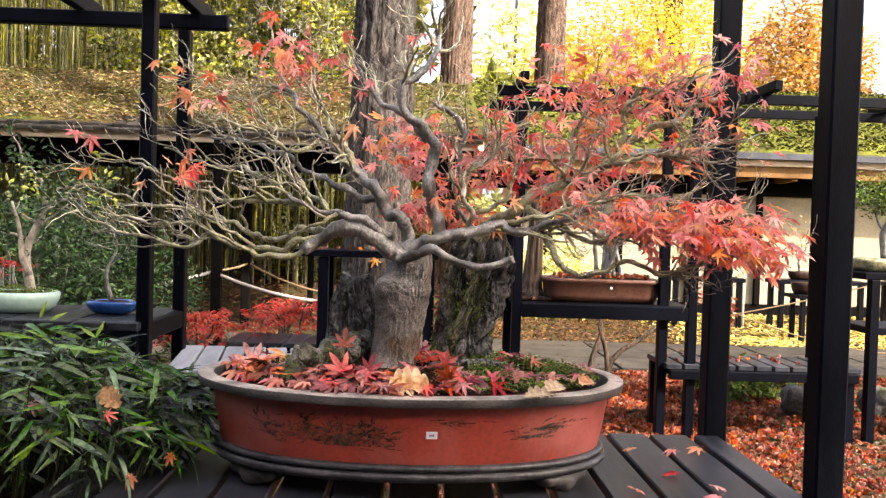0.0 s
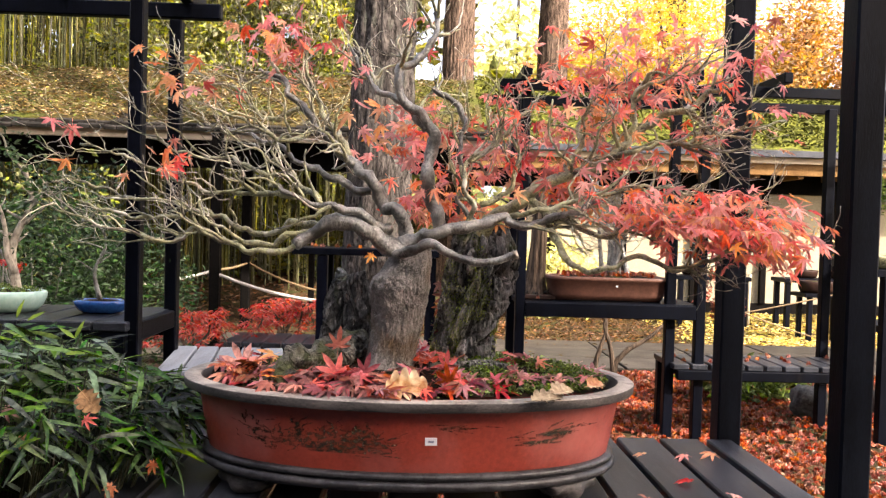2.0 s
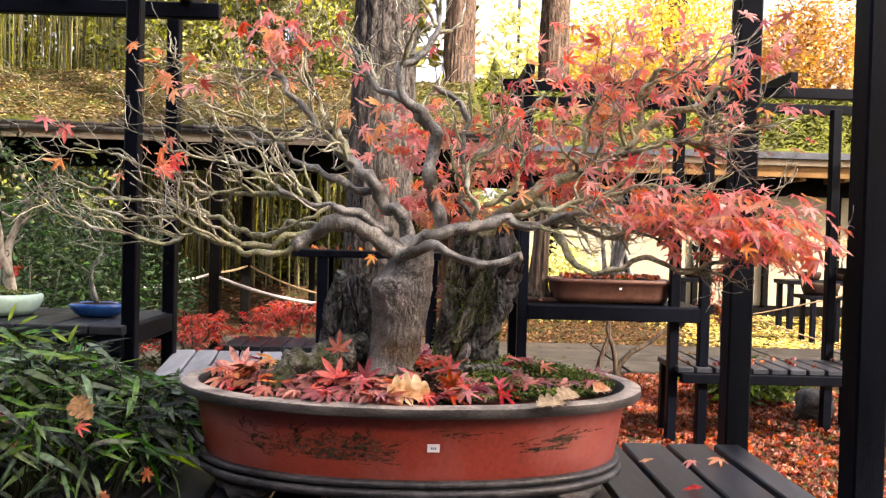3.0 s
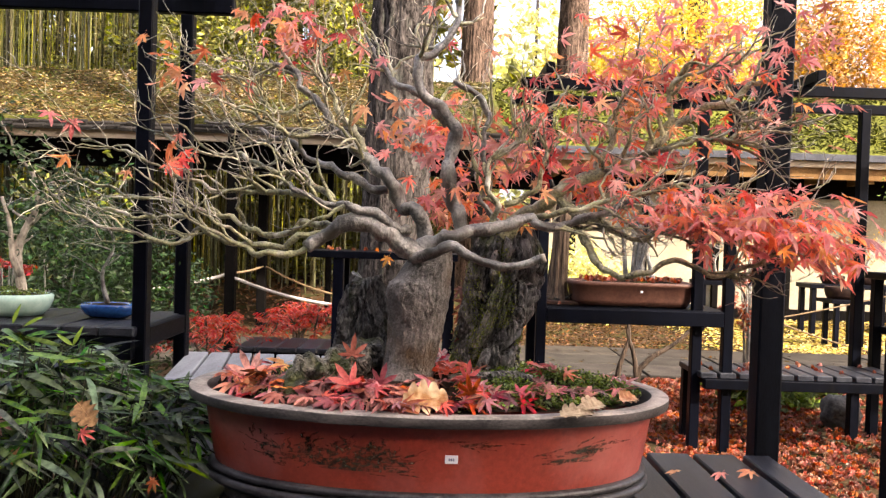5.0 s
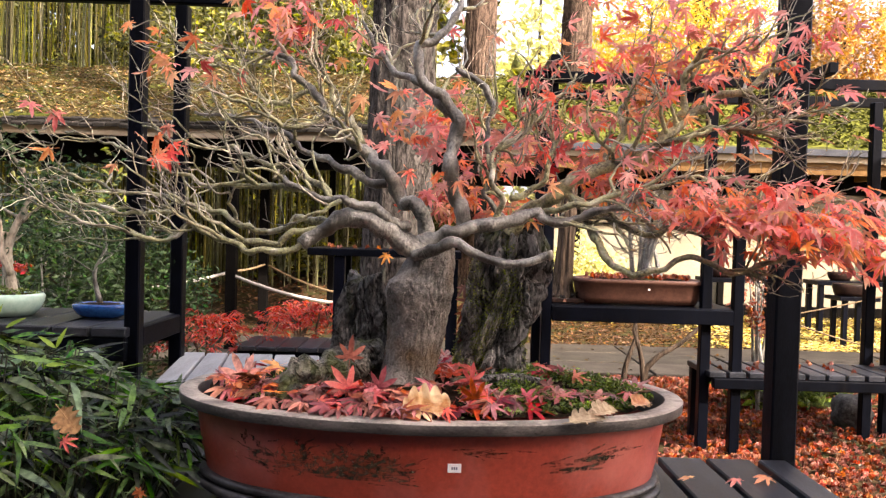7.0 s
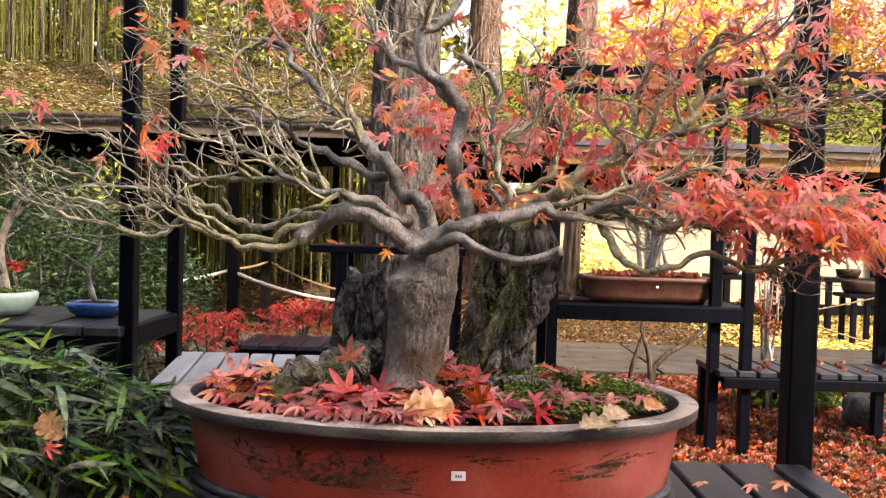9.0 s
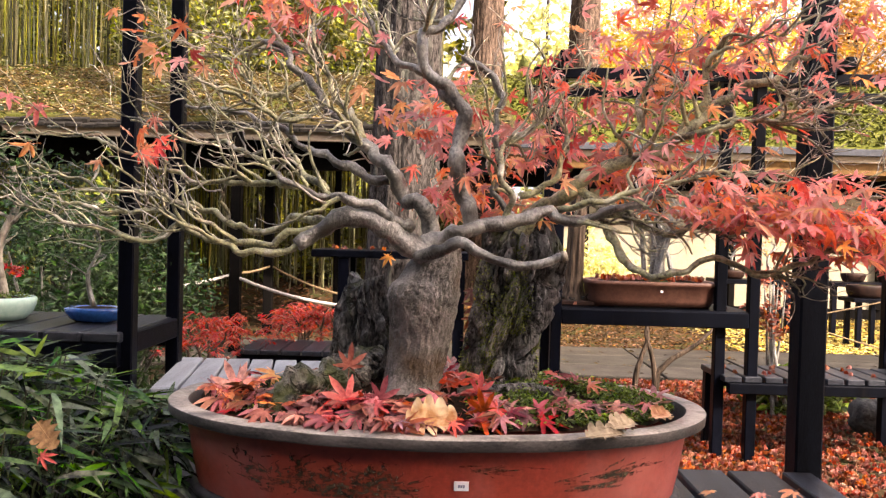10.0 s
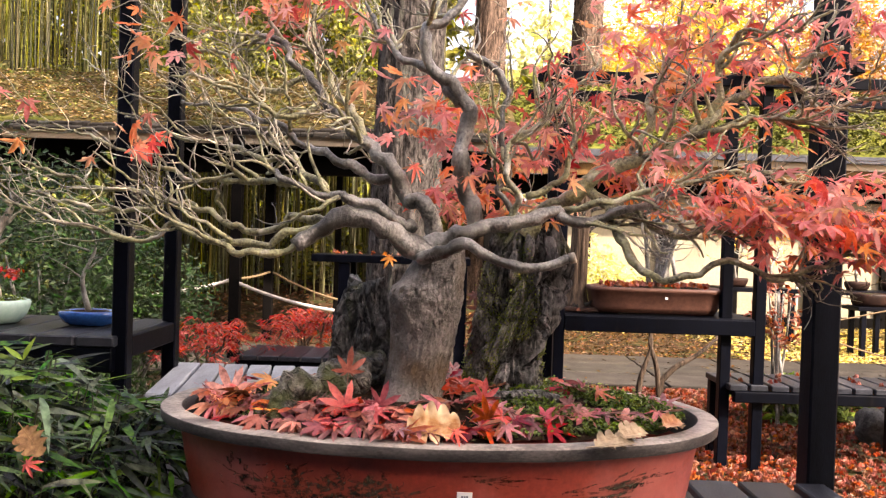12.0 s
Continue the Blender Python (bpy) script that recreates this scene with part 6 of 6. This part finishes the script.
# plant tables with pots before the wall of the house
for x, w in ((3.5, 0.9), (4.9, 1.1), (6.3, 1.0)):
    table = thing("plant_table", (x, 9.7, 0), "long dark timber plant table before a pale wall", "table", "plant tables by the house")
    beam("tabletop", (w, 0.4, 0.05), (x, 9.7, 0.60), M_BLACK, table)
    for sx in (-1, 1):
        for sy in (-0.15, 0.15):
            beam("leg", (0.06, 0.06, 0.575), (x + sx * (w / 2 - 0.06), 9.7 + sy, 0.2875), M_BLACK, table)
    for k in range(2):
        px = x - 0.2 + 0.42 * k
        bowl("bonsai_pot", (px, 9.7, 0.626), 0.14, 0.1, 0.10, M_DARKPOT, "brown clay bonsai pot on a dark table")
        tt = thing("bonsai_tree", (px, 9.7, 0.72), "small bare brown bonsai tree on a dark table", "bonsai tree")
        small_tree(tt, (px, 9.7, 0.72), 0.42, 0.05, 0.02, "sparse rusty leaves", M_RUST, 160, 0.02, 8, 0.7)

# boulders by the pergola
for at, s, lab in (((2.44, 4.84, 0.08), (0.11, 0.10, 0.12), "grey lichen-spotted boulder on the leaf-strewn ground"), ((3.02, 4.95, 0.07), (0.13, 0.12, 0.11), "small grey boulder on the leaf-strewn ground"),
                   ((2.98, 4.32, 0.07), (0.18, 0.14, 0.16), "mossy grey boulder beside the bench")):
    g = Geo()
    vs, fs, n = [], [], 28
    for i in range(17):
        th = math.pi * i / 16
        for k in range(n):
            a = 2 * math.pi * k / n
            d = Vector((math.sin(th) * math.cos(a), math.sin(th) * math.sin(a), math.cos(th)))
            r = 1 + 0.32 * noise.fractal(d * 1.5 + Vector(at), 1, 2, 4)
            vs.append((at[0] + d.x * s[0] * r, at[1] + d.y * s[1] * r, at[2] + d.z * s[2] * r))
    fs = [(i * n + k, (i + 1) * n + k, (i + 1) * n + (k + 1) % n, i * n + (k + 1) % n) for i in range(16) for k in range(n)]
    g.add(vs, fs)
    solid("boulder", g, M_STONE, lab, "boulder", "boulders by the pergola")

# ---- ropes along the path ----
def rope(ends, sag, r, material, label):
    g = Geo()
    a, b = Vector(ends[0]), Vector(ends[1])
    pts = [a.lerp(b, t) - Vector((0, 0, sag * 4 * t * (1 - t))) for t in np.linspace(0, 1, 24)]
    g.tube(pts, [r] * 24, 8, 0, 0.2, 120)
    return solid("rope", g, material, label, "rope", "ropes along the path")


rope(((-1.821, 6.930, 0.677), (-2.614, 6.500, 0.536)), 0.03, 0.014, M_ROPE, "slack pale rope strung between dark posts")
rope(((-1.802, 6.930, 0.677), (-0.287, 6.900, 0.460)), 0.10, 0.014, M_ROPE, "slack pale rope strung between dark posts")
rope(((-1.824, 8.500, 0.687), (-1.982, 7.600, 0.652)), 0.02, 0.012, M_TANROPE, "slack tan rope strung between dark posts")
rope(((-1.824, 8.500, 0.687), (-0.538, 8.600, 0.363)), 0.10, 0.012, M_TANROPE, "slack tan rope strung between dark posts")
rope(((2.50, 6.20, 0.50), (3.60, 6.20, 0.76)), 0.012, 0.0055, M_TANROPE, "thin tan rope strung beyond the pergola")
rope(((2.50, 6.20, 0.53), (3.95, 6.30, 0.20)), 0.06, 0.0055, M_TANROPE, "slack tan rope strung beyond the pergola")
g = Geo()
g.tube([(4.0, 9.7, -0.02), (4.0, 9.7, 0.3), (4.01, 9.7, 0.66)], [0.022, 0.021, 0.020], 10)
solid("garden_stake", g, M_WALL, "thin pale painted stake standing on the lawn", "stake")

# ---- shrubs ----
def shrub(name, at, radii, n, size, material, label, category="shrub", stems=6, clumps=None):
    s = thing(name, (at[0], at[1], 0), label, category)
    g = Geo()
    for k in range(stems):
        e = Vector(at) + Vector((brng.uniform(-0.6, 0.6) * radii[0], brng.uniform(-0.5, 0.5) * radii[1], brng.uniform(-0.2, 0.5) * radii[2]))
        ln = spline([(at[0] + brng.gauss(0, 0.05), at[1] + brng.gauss(0, 0.05), 0.0), (at[0] * 0.5 + e.x * 0.5, at[1] * 0.5 + e.y * 0.5, e.z * 0.5), e], 0.06)
        g.tube(ln, list(np.linspace(0.014, 0.004, len(ln))), 6, 0, 0.2, 20)
    part("stem_growth", g, M_GREY, s, kind="stuff")
    g = Geo()
    cloud(g, at, radii, n, size, brng, clumps=clumps)
    part("foliage", g, material, s, kind="stuff")
    return s


shrub("evergreen_shrub", (-2.42, 5.1, 0.62), (0.62, 0.5, 0.60), 8200, 0.022, M_GREENLEAF, "dense dark evergreen shrub behind the bench")
shrub("evergreen_shrub", (-1.95, 5.2, 0.55), (0.5, 0.4, 0.52), 5200, 0.021, M_GREENLEAF, "dense dark evergreen shrub behind the bench")
shrub("pale_shrub", (-2.9, 6.2, 1.0), (0.5, 0.3, 0.6), 700, 0.03, M_ROOFMOSS, "thin yellow-green shrub before the bamboo", clumps=30)
laceleaf((-1.42, 4.9, 0.50), 0.30, 5, "low scarlet laceleaf maple with bare grey limbs")
laceleaf((-0.94, 5.75, 0.50), 0.27, 7, "low scarlet laceleaf maple by the path")
shrub("red_shrub", (-2.02, 3.75, 0.87), (0.12, 0.1, 0.05), 260, 0.014, M_LACE, "small scarlet shrub behind the celadon pot", "shrub", 4, 8)
shrub("red_shrub", (2.05, 5.3, 0.75), (0.16, 0.15, 0.3), 420, 0.02, M_LITTER, "thin red-leaved shrub behind the pergola", "shrub", 6, 24)
shrub("fern", (2.22, 5.3, 0.14), (0.42, 0.25, 0.13), 1300, 0.034, M_MOSS, "low bright green ferns by the path", "fern", 5, 30)

# ---- big trees ----
def tree_trunk(parent, x, y, r, height, lean, flare=0.5, bark=M_BARK):
    g = Geo()
    pts = [Vector((x + lean * t * height, y, -0.05 + t * height)) for t in np.linspace(0, 1, 60)]
    n = 120
    vs = []
    for p in pts:
        h = max(0, p.z)
        rr = r * (1 - 0.035 * h) * (1 + flare * math.exp(-h / 0.35))
        for k in range(n):
            a = 2 * math.pi * k / n
            d = Vector((math.cos(a), math.sin(a), 0))
            q = rr * (1 + 0.05 * noise.noise(Vector((d.x * 5, d.y * 5, h * 0.6 + x))) + 0.05 * noise.fractal(Vector((d.x * 11, d.y * 11, h * 2.2)), 1, 2, 3) - 0.07 * max(0, 1 - 5 * abs(noise.noise(Vector((d.x * 15 + x, d.y * 15, h * 2.4))))))
            vs.append(p + d * q)
    g.add(vs, [(i * n + k, i * n + (k + 1) % n, (i + 1) * n + (k + 1) % n, (i + 1) * n + k) for i in range(len(pts) - 1) for k in range(n)])
    part("trunk", g, bark, parent, "thick furrowed brown-grey trunk")


def crown(parent, boxes, n, size, material, clumps=60, limbs=(), flat=1.2):
    g = Geo()
    for (cx, cy, cz), rad, share in boxes:
        cloud(g, (cx, cy, cz), rad, int(n * share), size, brng, clumps=clumps, flat=flat)
    part("crown", g, material, parent, kind="stuff")
    g = Geo()
    for a, b in limbs:
        ln = spline([a, Vector(a).lerp(Vector(b), 0.5) + Vector((0, 0, 0.2)), b], 0.3)
        g.tube(ln, list(np.linspace(0.07, 0.02, len(ln))), 7, 0, 0.2, 4)
    if limbs:
        part("limbs", g, M_BARK, parent, kind="stuff")


big = thing("conifer_tree", (-0.29, 5.8, 0), "tall conifer with a thick furrowed grey-brown trunk", "tree")
tree_trunk(big, -0.34, 5.8, 0.245, 8.5, 0.012, 0.45)
crown(big, [((-0.2, 6.6, 9.0), (1.6, 1.4, 1.5), 1.0)], 2200, 0.10, M_GREENLEAF, 60, [((-0.25, 5.8, 8.0), (1.0, 6.6, 9.0)), ((-0.25, 5.8, 8.0), (-1.3, 6.6, 9.2))])
# added tree out of view, set where its crown keeps sun off the stand
shade = thing("shade_tree", (7.2, -5.0, 0), "unseen leafy evergreen tree added to shade the stand", "tree")
tree_trunk(shade, 7.2, -5.0, 0.3, 8, 0.0, 0.3)
crown(shade, [((6.5, -4.4, 8.6), (2.6, 3.7, 1.2), 1.0)], 3100, 0.22, M_GREENLEAF, 170, [((7.2, -5.0, 6), (5.8, -4.0, 7.8)), ((7.2, -5.0, 6), (8.0, -4.6, 8.2))])
for x, y, r, lean in ((0.42, 12.2, 0.27, 0.012), (2.05, 13.6, 0.29, 0.012)):
    tr = thing("conifer_tree", (x, y, 0), "tall straight conifer with a furrowed brown trunk", "tree", "tall conifers behind the pavilion")
    tree_trunk(tr, x, y, r, 11, lean, 0.3, M_BROWNBARK)
    crown(tr, [((x, y, 9.5), (2.0, 2.0, 1.8), 1.0)], 2200, 0.11, M_GREENLEAF, 60, [((x, y, 8.4), (x + 1.4, y, 9.4)), ((x, y, 8.6), (x - 1.4, y, 9.6))])

yellow = thing("ginkgo_tree", (5.2, 17.0, 0), "broad tree in bright yellow autumn leaf", "tree")
tree_trunk(yellow, 5.2, 17.0, 0.25, 7, 0.0, 0.3)
crown(yellow, [((5.0, 17, 4.4), (2.6, 1.6, 2.6), 0.55), ((3.6, 17.5, 3.2), (1.6, 1.2, 2.2), 0.25)], 64000, 0.047, M_YELLOW, 260, [((5.2, 17, 3.0), (3.4, 17, 4.6)), ((5.2, 17, 3.4), (7.2, 17, 5.0)), ((5.2, 17, 3.2), (4.6, 16.2, 5.6))])
rust = thing("weeping_tree", (6.75, 14.0, 0), "weeping tree in orange-brown autumn leaf", "tree")
tree_trunk(rust, 6.75, 14.2, 0.16, 5.0, 0.0, 0.3)
g = Geo()
for k in range(270):
    a, s = brng.uniform(0, 6.28), brng.random() ** 0.5
    x, y = 6.72 + 1.15 * s * math.cos(a), 14.0 + 0.8 * s * math.sin(a)
    top = 5.4 - 0.9 * s * s + brng.gauss(0, 0.15)
    length = brng.uniform(1.6, 3.4)
    for i in range(int(length / 0.05)):
        scatter_leaf(g, (x + brng.gauss(0, 0.045), y + brng.gauss(0, 0.045), top - 0.05 * i), brng.uniform(0.034, 0.064), brng, 0, 1.2)
part("crown", g, M_RUST, rust, "long hanging strands of small orange leaves", kind="stuff")
pale = thing("pale_tree", (2.0, 20.0, 0), "thin pale green-yellow tree in the haze", "tree")
tree_trunk(pale, 2.2, 20.0, 0.045, 8.5, 0.0, 0.2)
crown(pale, [((2.4, 20, 3.0), (1.6, 1.0, 2.6), 0.6), ((3.0, 22, 1.4), (3.0, 1.0, 1.4), 0.3), ((2.2, 20, 5.6), (1.4, 1.0, 1.8), 0.2)], 5600, 0.10, M_PALE, 90)
hedge = thing("yellow_hedge", (2.5, 15.0, 0), "low sunlit yellow-green hedge beyond the pavilion", "hedge")
g = Geo()
cloud(g, (2.6, 15.0, 0.8), (2.8, 0.8, 0.9), 5000, 0.09, brng, clumps=120)
cloud(g, (1.75, 9.9, 0.55), (0.75, 0.3, 0.62), 2600, 0.035, brng, clumps=50)
part("foliage", g, M_PALE, hedge, kind="stuff")

# ---- bamboo grove ----
grove = thing("bamboo_grove", (-4.5, 13.0, 0), "dense grove of upright green-yellow bamboo behind the pavilion", "bamboo")
far_culms = Geo()
for k in range(820):
    x, y = brng.uniform(-9.5, -0.2), 11.4 + 3.9 * (k / 820)
    h, ln = brng.uniform(5, 7.5), brng.gauss(0, 0.022)
    r = brng.uniform(0.008, 0.019)
    pts, rad = [], []
    for i in range(9):
        z = -0.02 + h * i / 8
        pts.append((x + ln * z + 0.03 * math.sin(0.5 * z + k), y, z + ground_height(x, y)))
        rad.append(r * (1 - 0.4 * i / 8))
    if k < 290:
        g = Geo()
        g.tube(pts, rad, 5)
        part("culm", g, M_CULM, grove)
    else:
        far_culms.tube(pts, rad, 5)
part("culms_behind", far_culms, M_CULM2, grove, "crowded bamboo culms", kind="stuff")
g = Geo()
for k in range(80):
    cloud(g, (brng.uniform(-9.5, -0.8), brng.uniform(11.2, 15), brng.uniform(2.6, 6.6)), (0.8, 0.6, 0.7), 300, 0.045, brng, clumps=11)
for k in range(58):
    cloud(g, (brng.uniform(-3.9, -0.75), brng.uniform(10.9, 12.5), brng.uniform(2.7, 5.8)), (0.7, 0.5, 0.7), 460, 0.044, brng, clumps=12)
for k in range(34):
    cloud(g, (brng.uniform(-8, -0.4), brng.uniform(12.2, 14), brng.uniform(0.5, 2.2)), (0.8, 0.6, 0.5), 170, 0.06, brng, clumps=9)
for k in range(190):
    cloud(g, (brng.uniform(-11, 0.3), brng.uniform(15.2, 17), 0.4 + 7.0 * brng.random() ** 1.4), (1.1, 0.7, 0.9), 170, 0.16, brng, clumps=14)
for k in range(80):
    cloud(g, (brng.uniform(-13, 1.0), brng.uniform(17.2, 18.2), brng.uniform(0.2, 4.2)), (1.3, 0.6, 0.9), 120, 0.24, brng, clumps=12)
part("foliage", g, M_BAMBOOLEAF, grove, "fine yellow-green bamboo foliage", kind="stuff")

# ---- leaf litter ----
g = Geo()
for _ in range(38000):
    x, y = brng.uniform(-0.6, 5.6), brng.uniform(0.6, 6.25)
    if -0.78 < x < 0.98 and y < 2.35:
        continue
    dens = (1.0 if x < 1.85 + 0.26 * (y - 3) + 0.4 * noise.noise((x, y, 0)) else 0.5) * max(0, min(1, (y - 1.2 + 0.6 * noise.noise((x, y, 5))) / 2.2, (x + 0.5 + 0.4 * noise.noise((x, y, 9))) / 0.9, (5.5 - x) / 1.2))
    if brng.random() < dens:
        scatter_leaf(g, (x, y, ground_height(x, y) + brng.uniform(0.003, 0.026)), brng.uniform(0.014, 0.032), brng, 0, 0.4, True)
solid("red_leaf_litter", g, M_LITTER, "thick layer of fallen red maple leaves", "leaves", kind="stuff")
g = Geo()
for _ in range(3200):
    x, y = brng.uniform(-5, 1.0), brng.uniform(8.0, 12.5)
    scatter_leaf(g, (x, y, ground_height(x, y) + brng.uniform(0.004, 0.04)), brng.uniform(0.03, 0.055), brng, 0, 0.4)
for _ in range(3400):
    x, y = brng.uniform(-5.0, 6.0), brng.uniform(-2.6, 6.2)
    if -0.86 < x < 1.0 and y < 2.35:
        continue
    scatter_leaf(g, (x, y, ground_height(x, y) + brng.uniform(0.004, 0.03)), brng.uniform(0.02, 0.035), brng, 0, 0.4)
for _ in range(7000):
    x, y = brng.uniform(0.2, 7.0), brng.uniform(7.92, 10.6)
    scatter_leaf(g, (x, y, ground_height(x, y) + brng.uniform(0.003, 0.02)), brng.uniform(0.014, 0.034), brng, 0, 0.3)
solid("brown_leaf_litter", g, M_BROWNLITTER, "fallen red-brown leaves under the bamboo", "leaves", kind="stuff")
g = Geo()
for _ in range(13000):
    x, y = brng.uniform(0.2, 8.0), brng.uniform(7.92, 11.2)
    scatter_leaf(g, (x, y, ground_height(x, y) + brng.uniform(0.004, 0.03)), brng.uniform(0.010, 0.024), brng, 0, 0.35)
for _ in range(260):
    scatter_leaf(g, (brng.uniform(-4, 7), brng.uniform(6.3, 7.85), 0.04), brng.uniform(0.015, 0.035), brng, 0, 0.2)
# fallen yellow leaves whose bright colour also paints the lawn's sun patch
yel = Geo()
for _ in range(24000):
    x, y = brng.uniform(2.6, 8.5), brng.uniform(7.95, 10.9)
    if brng.random() < min(1, (x - 2.6) / 0.9) * (0.75 + 0.6 * noise.noise((x * 1.3, y * 1.6, 2))):
        scatter_leaf(yel, (x, y, ground_height(x, y) + brng.uniform(0.02, 0.04)), brng.uniform(0.018, 0.034), brng, 0, 0.2)
solid("yellow_leaf_litter", yel, M_SUNLITTER, "yellow fallen leaves, brightened for the sunlit patch of lawn", "leaves", kind="stuff")
solid("golden_leaf_litter", g, M_GOLDLITTER, "fallen golden leaves beyond the path", "leaves", kind="stuff")

# gravel and straw-coloured leaves beside the leaf carpet
g = Geo()
for _ in range(12000):
    x, y = brng.uniform(1.1, 4.6), brng.uniform(1.0, 4.9)
    if x > 1.45 + 0.22 * (y - 3) + 0.3 * noise.noise((x, y, 0)) and brng.random() < 0.75 + noise.noise((x * 2, y * 2, 8)):
        scatter_leaf(g, (x, y, ground_height(x, y) + brng.uniform(0.002, 0.01)), brng.uniform(0.006, 0.017), brng, 0, 0.35)
solid("gravel", g, M_GRAVEL, "grey-brown gravel mixed with straw and leaf scraps", "gravel", kind="stuff")

# leaves and moss on the roof
lit, mos = Geo(), Geo()
for _ in range(20000):
    x, t = brng.uniform(-5.6, 0.5), brng.random()
    y, z = EAVE_Y + (RIDGE_Y - EAVE_Y) * t, EAVE_Z + 0.06 + (RIDGE_Z - EAVE_Z) * t
    z += 0.035 * noise.fractal((x * 2.2, y * 2.2, 1), 1, 2, 4) + 0.012
    mossy = 0.5 + 0.5 * noise.noise((x * 0.8, y * 1.2, 4)) + (0.35 if x > -0.6 else -0.15)
    if brng.random() < mossy:
        scatter_leaf(mos, (x, y, z), brng.uniform(0.010, 0.024), brng, 0, 0.5)
    else:
        scatter_leaf(lit, (x, y, z + 0.008), brng.uniform(0.014, 0.038), brng, 0, 0.25)
part("leaf_litter", lit, M_ROOFLITTER, roof, "dry brown and yellow leaves", kind="stuff")
hm = Geo()
for _ in range(14000):
    x, t = brng.uniform(0.3, 10.5), brng.random()
    scatter_leaf(hm, (x, FE_Y + (FR_Y - FE_Y) * t, FE_Z + 0.075 + (FR_Z - FE_Z) * t + brng.uniform(0, 0.03)), brng.uniform(0.025, 0.055), brng, 0, 0.5)
part("moss", hm, M_HOUSEMOSS, house_roof, "bright green moss", kind="stuff")
part("moss", mos, M_ROOFMOSS, roof, "bright green moss", kind="stuff")
# shingle ends along the eave
sh = []
for w in (0.11, 0.14, 0.17):
    sg = Geo()
    sg.box((w, 0.30, 0.035), Matrix(), 0.005)
    sh.append((w, sg.mesh("shingle", M_SHINGLE)))
x = -4.0
while x < 0.5:
    w, me = brng.choice(sh)
    piece("shingle", me, roof, pose(x + w / 2, EAVE_Y + 0.07 + brng.uniform(-0.015, 0.015), EAVE_Z + 0.028, 23 + brng.uniform(-3, 3), 0, 0))
    piece("shingle", me, roof, pose(x + w / 2 + 0.05, EAVE_Y + 0.10 + brng.uniform(-0.015, 0.015), EAVE_Z + 0.068, 23 + brng.uniform(-3, 3), 0, 0))
    x += w + 0.006

# slabs of the path
for row in range(3):
    x = -5.0
    while x < 6.8:
        me = brng.choice(slab_mesh)
        piece("slab", me, path_bed, pose(x, 6.56 + 0.52 * row, 0.012 + brng.uniform(0, 0.004), brng.uniform(-0.2, 0.2), brng.uniform(-0.2, 0.2), brng.uniform(-0.4, 0.4)))
        x += 0.783
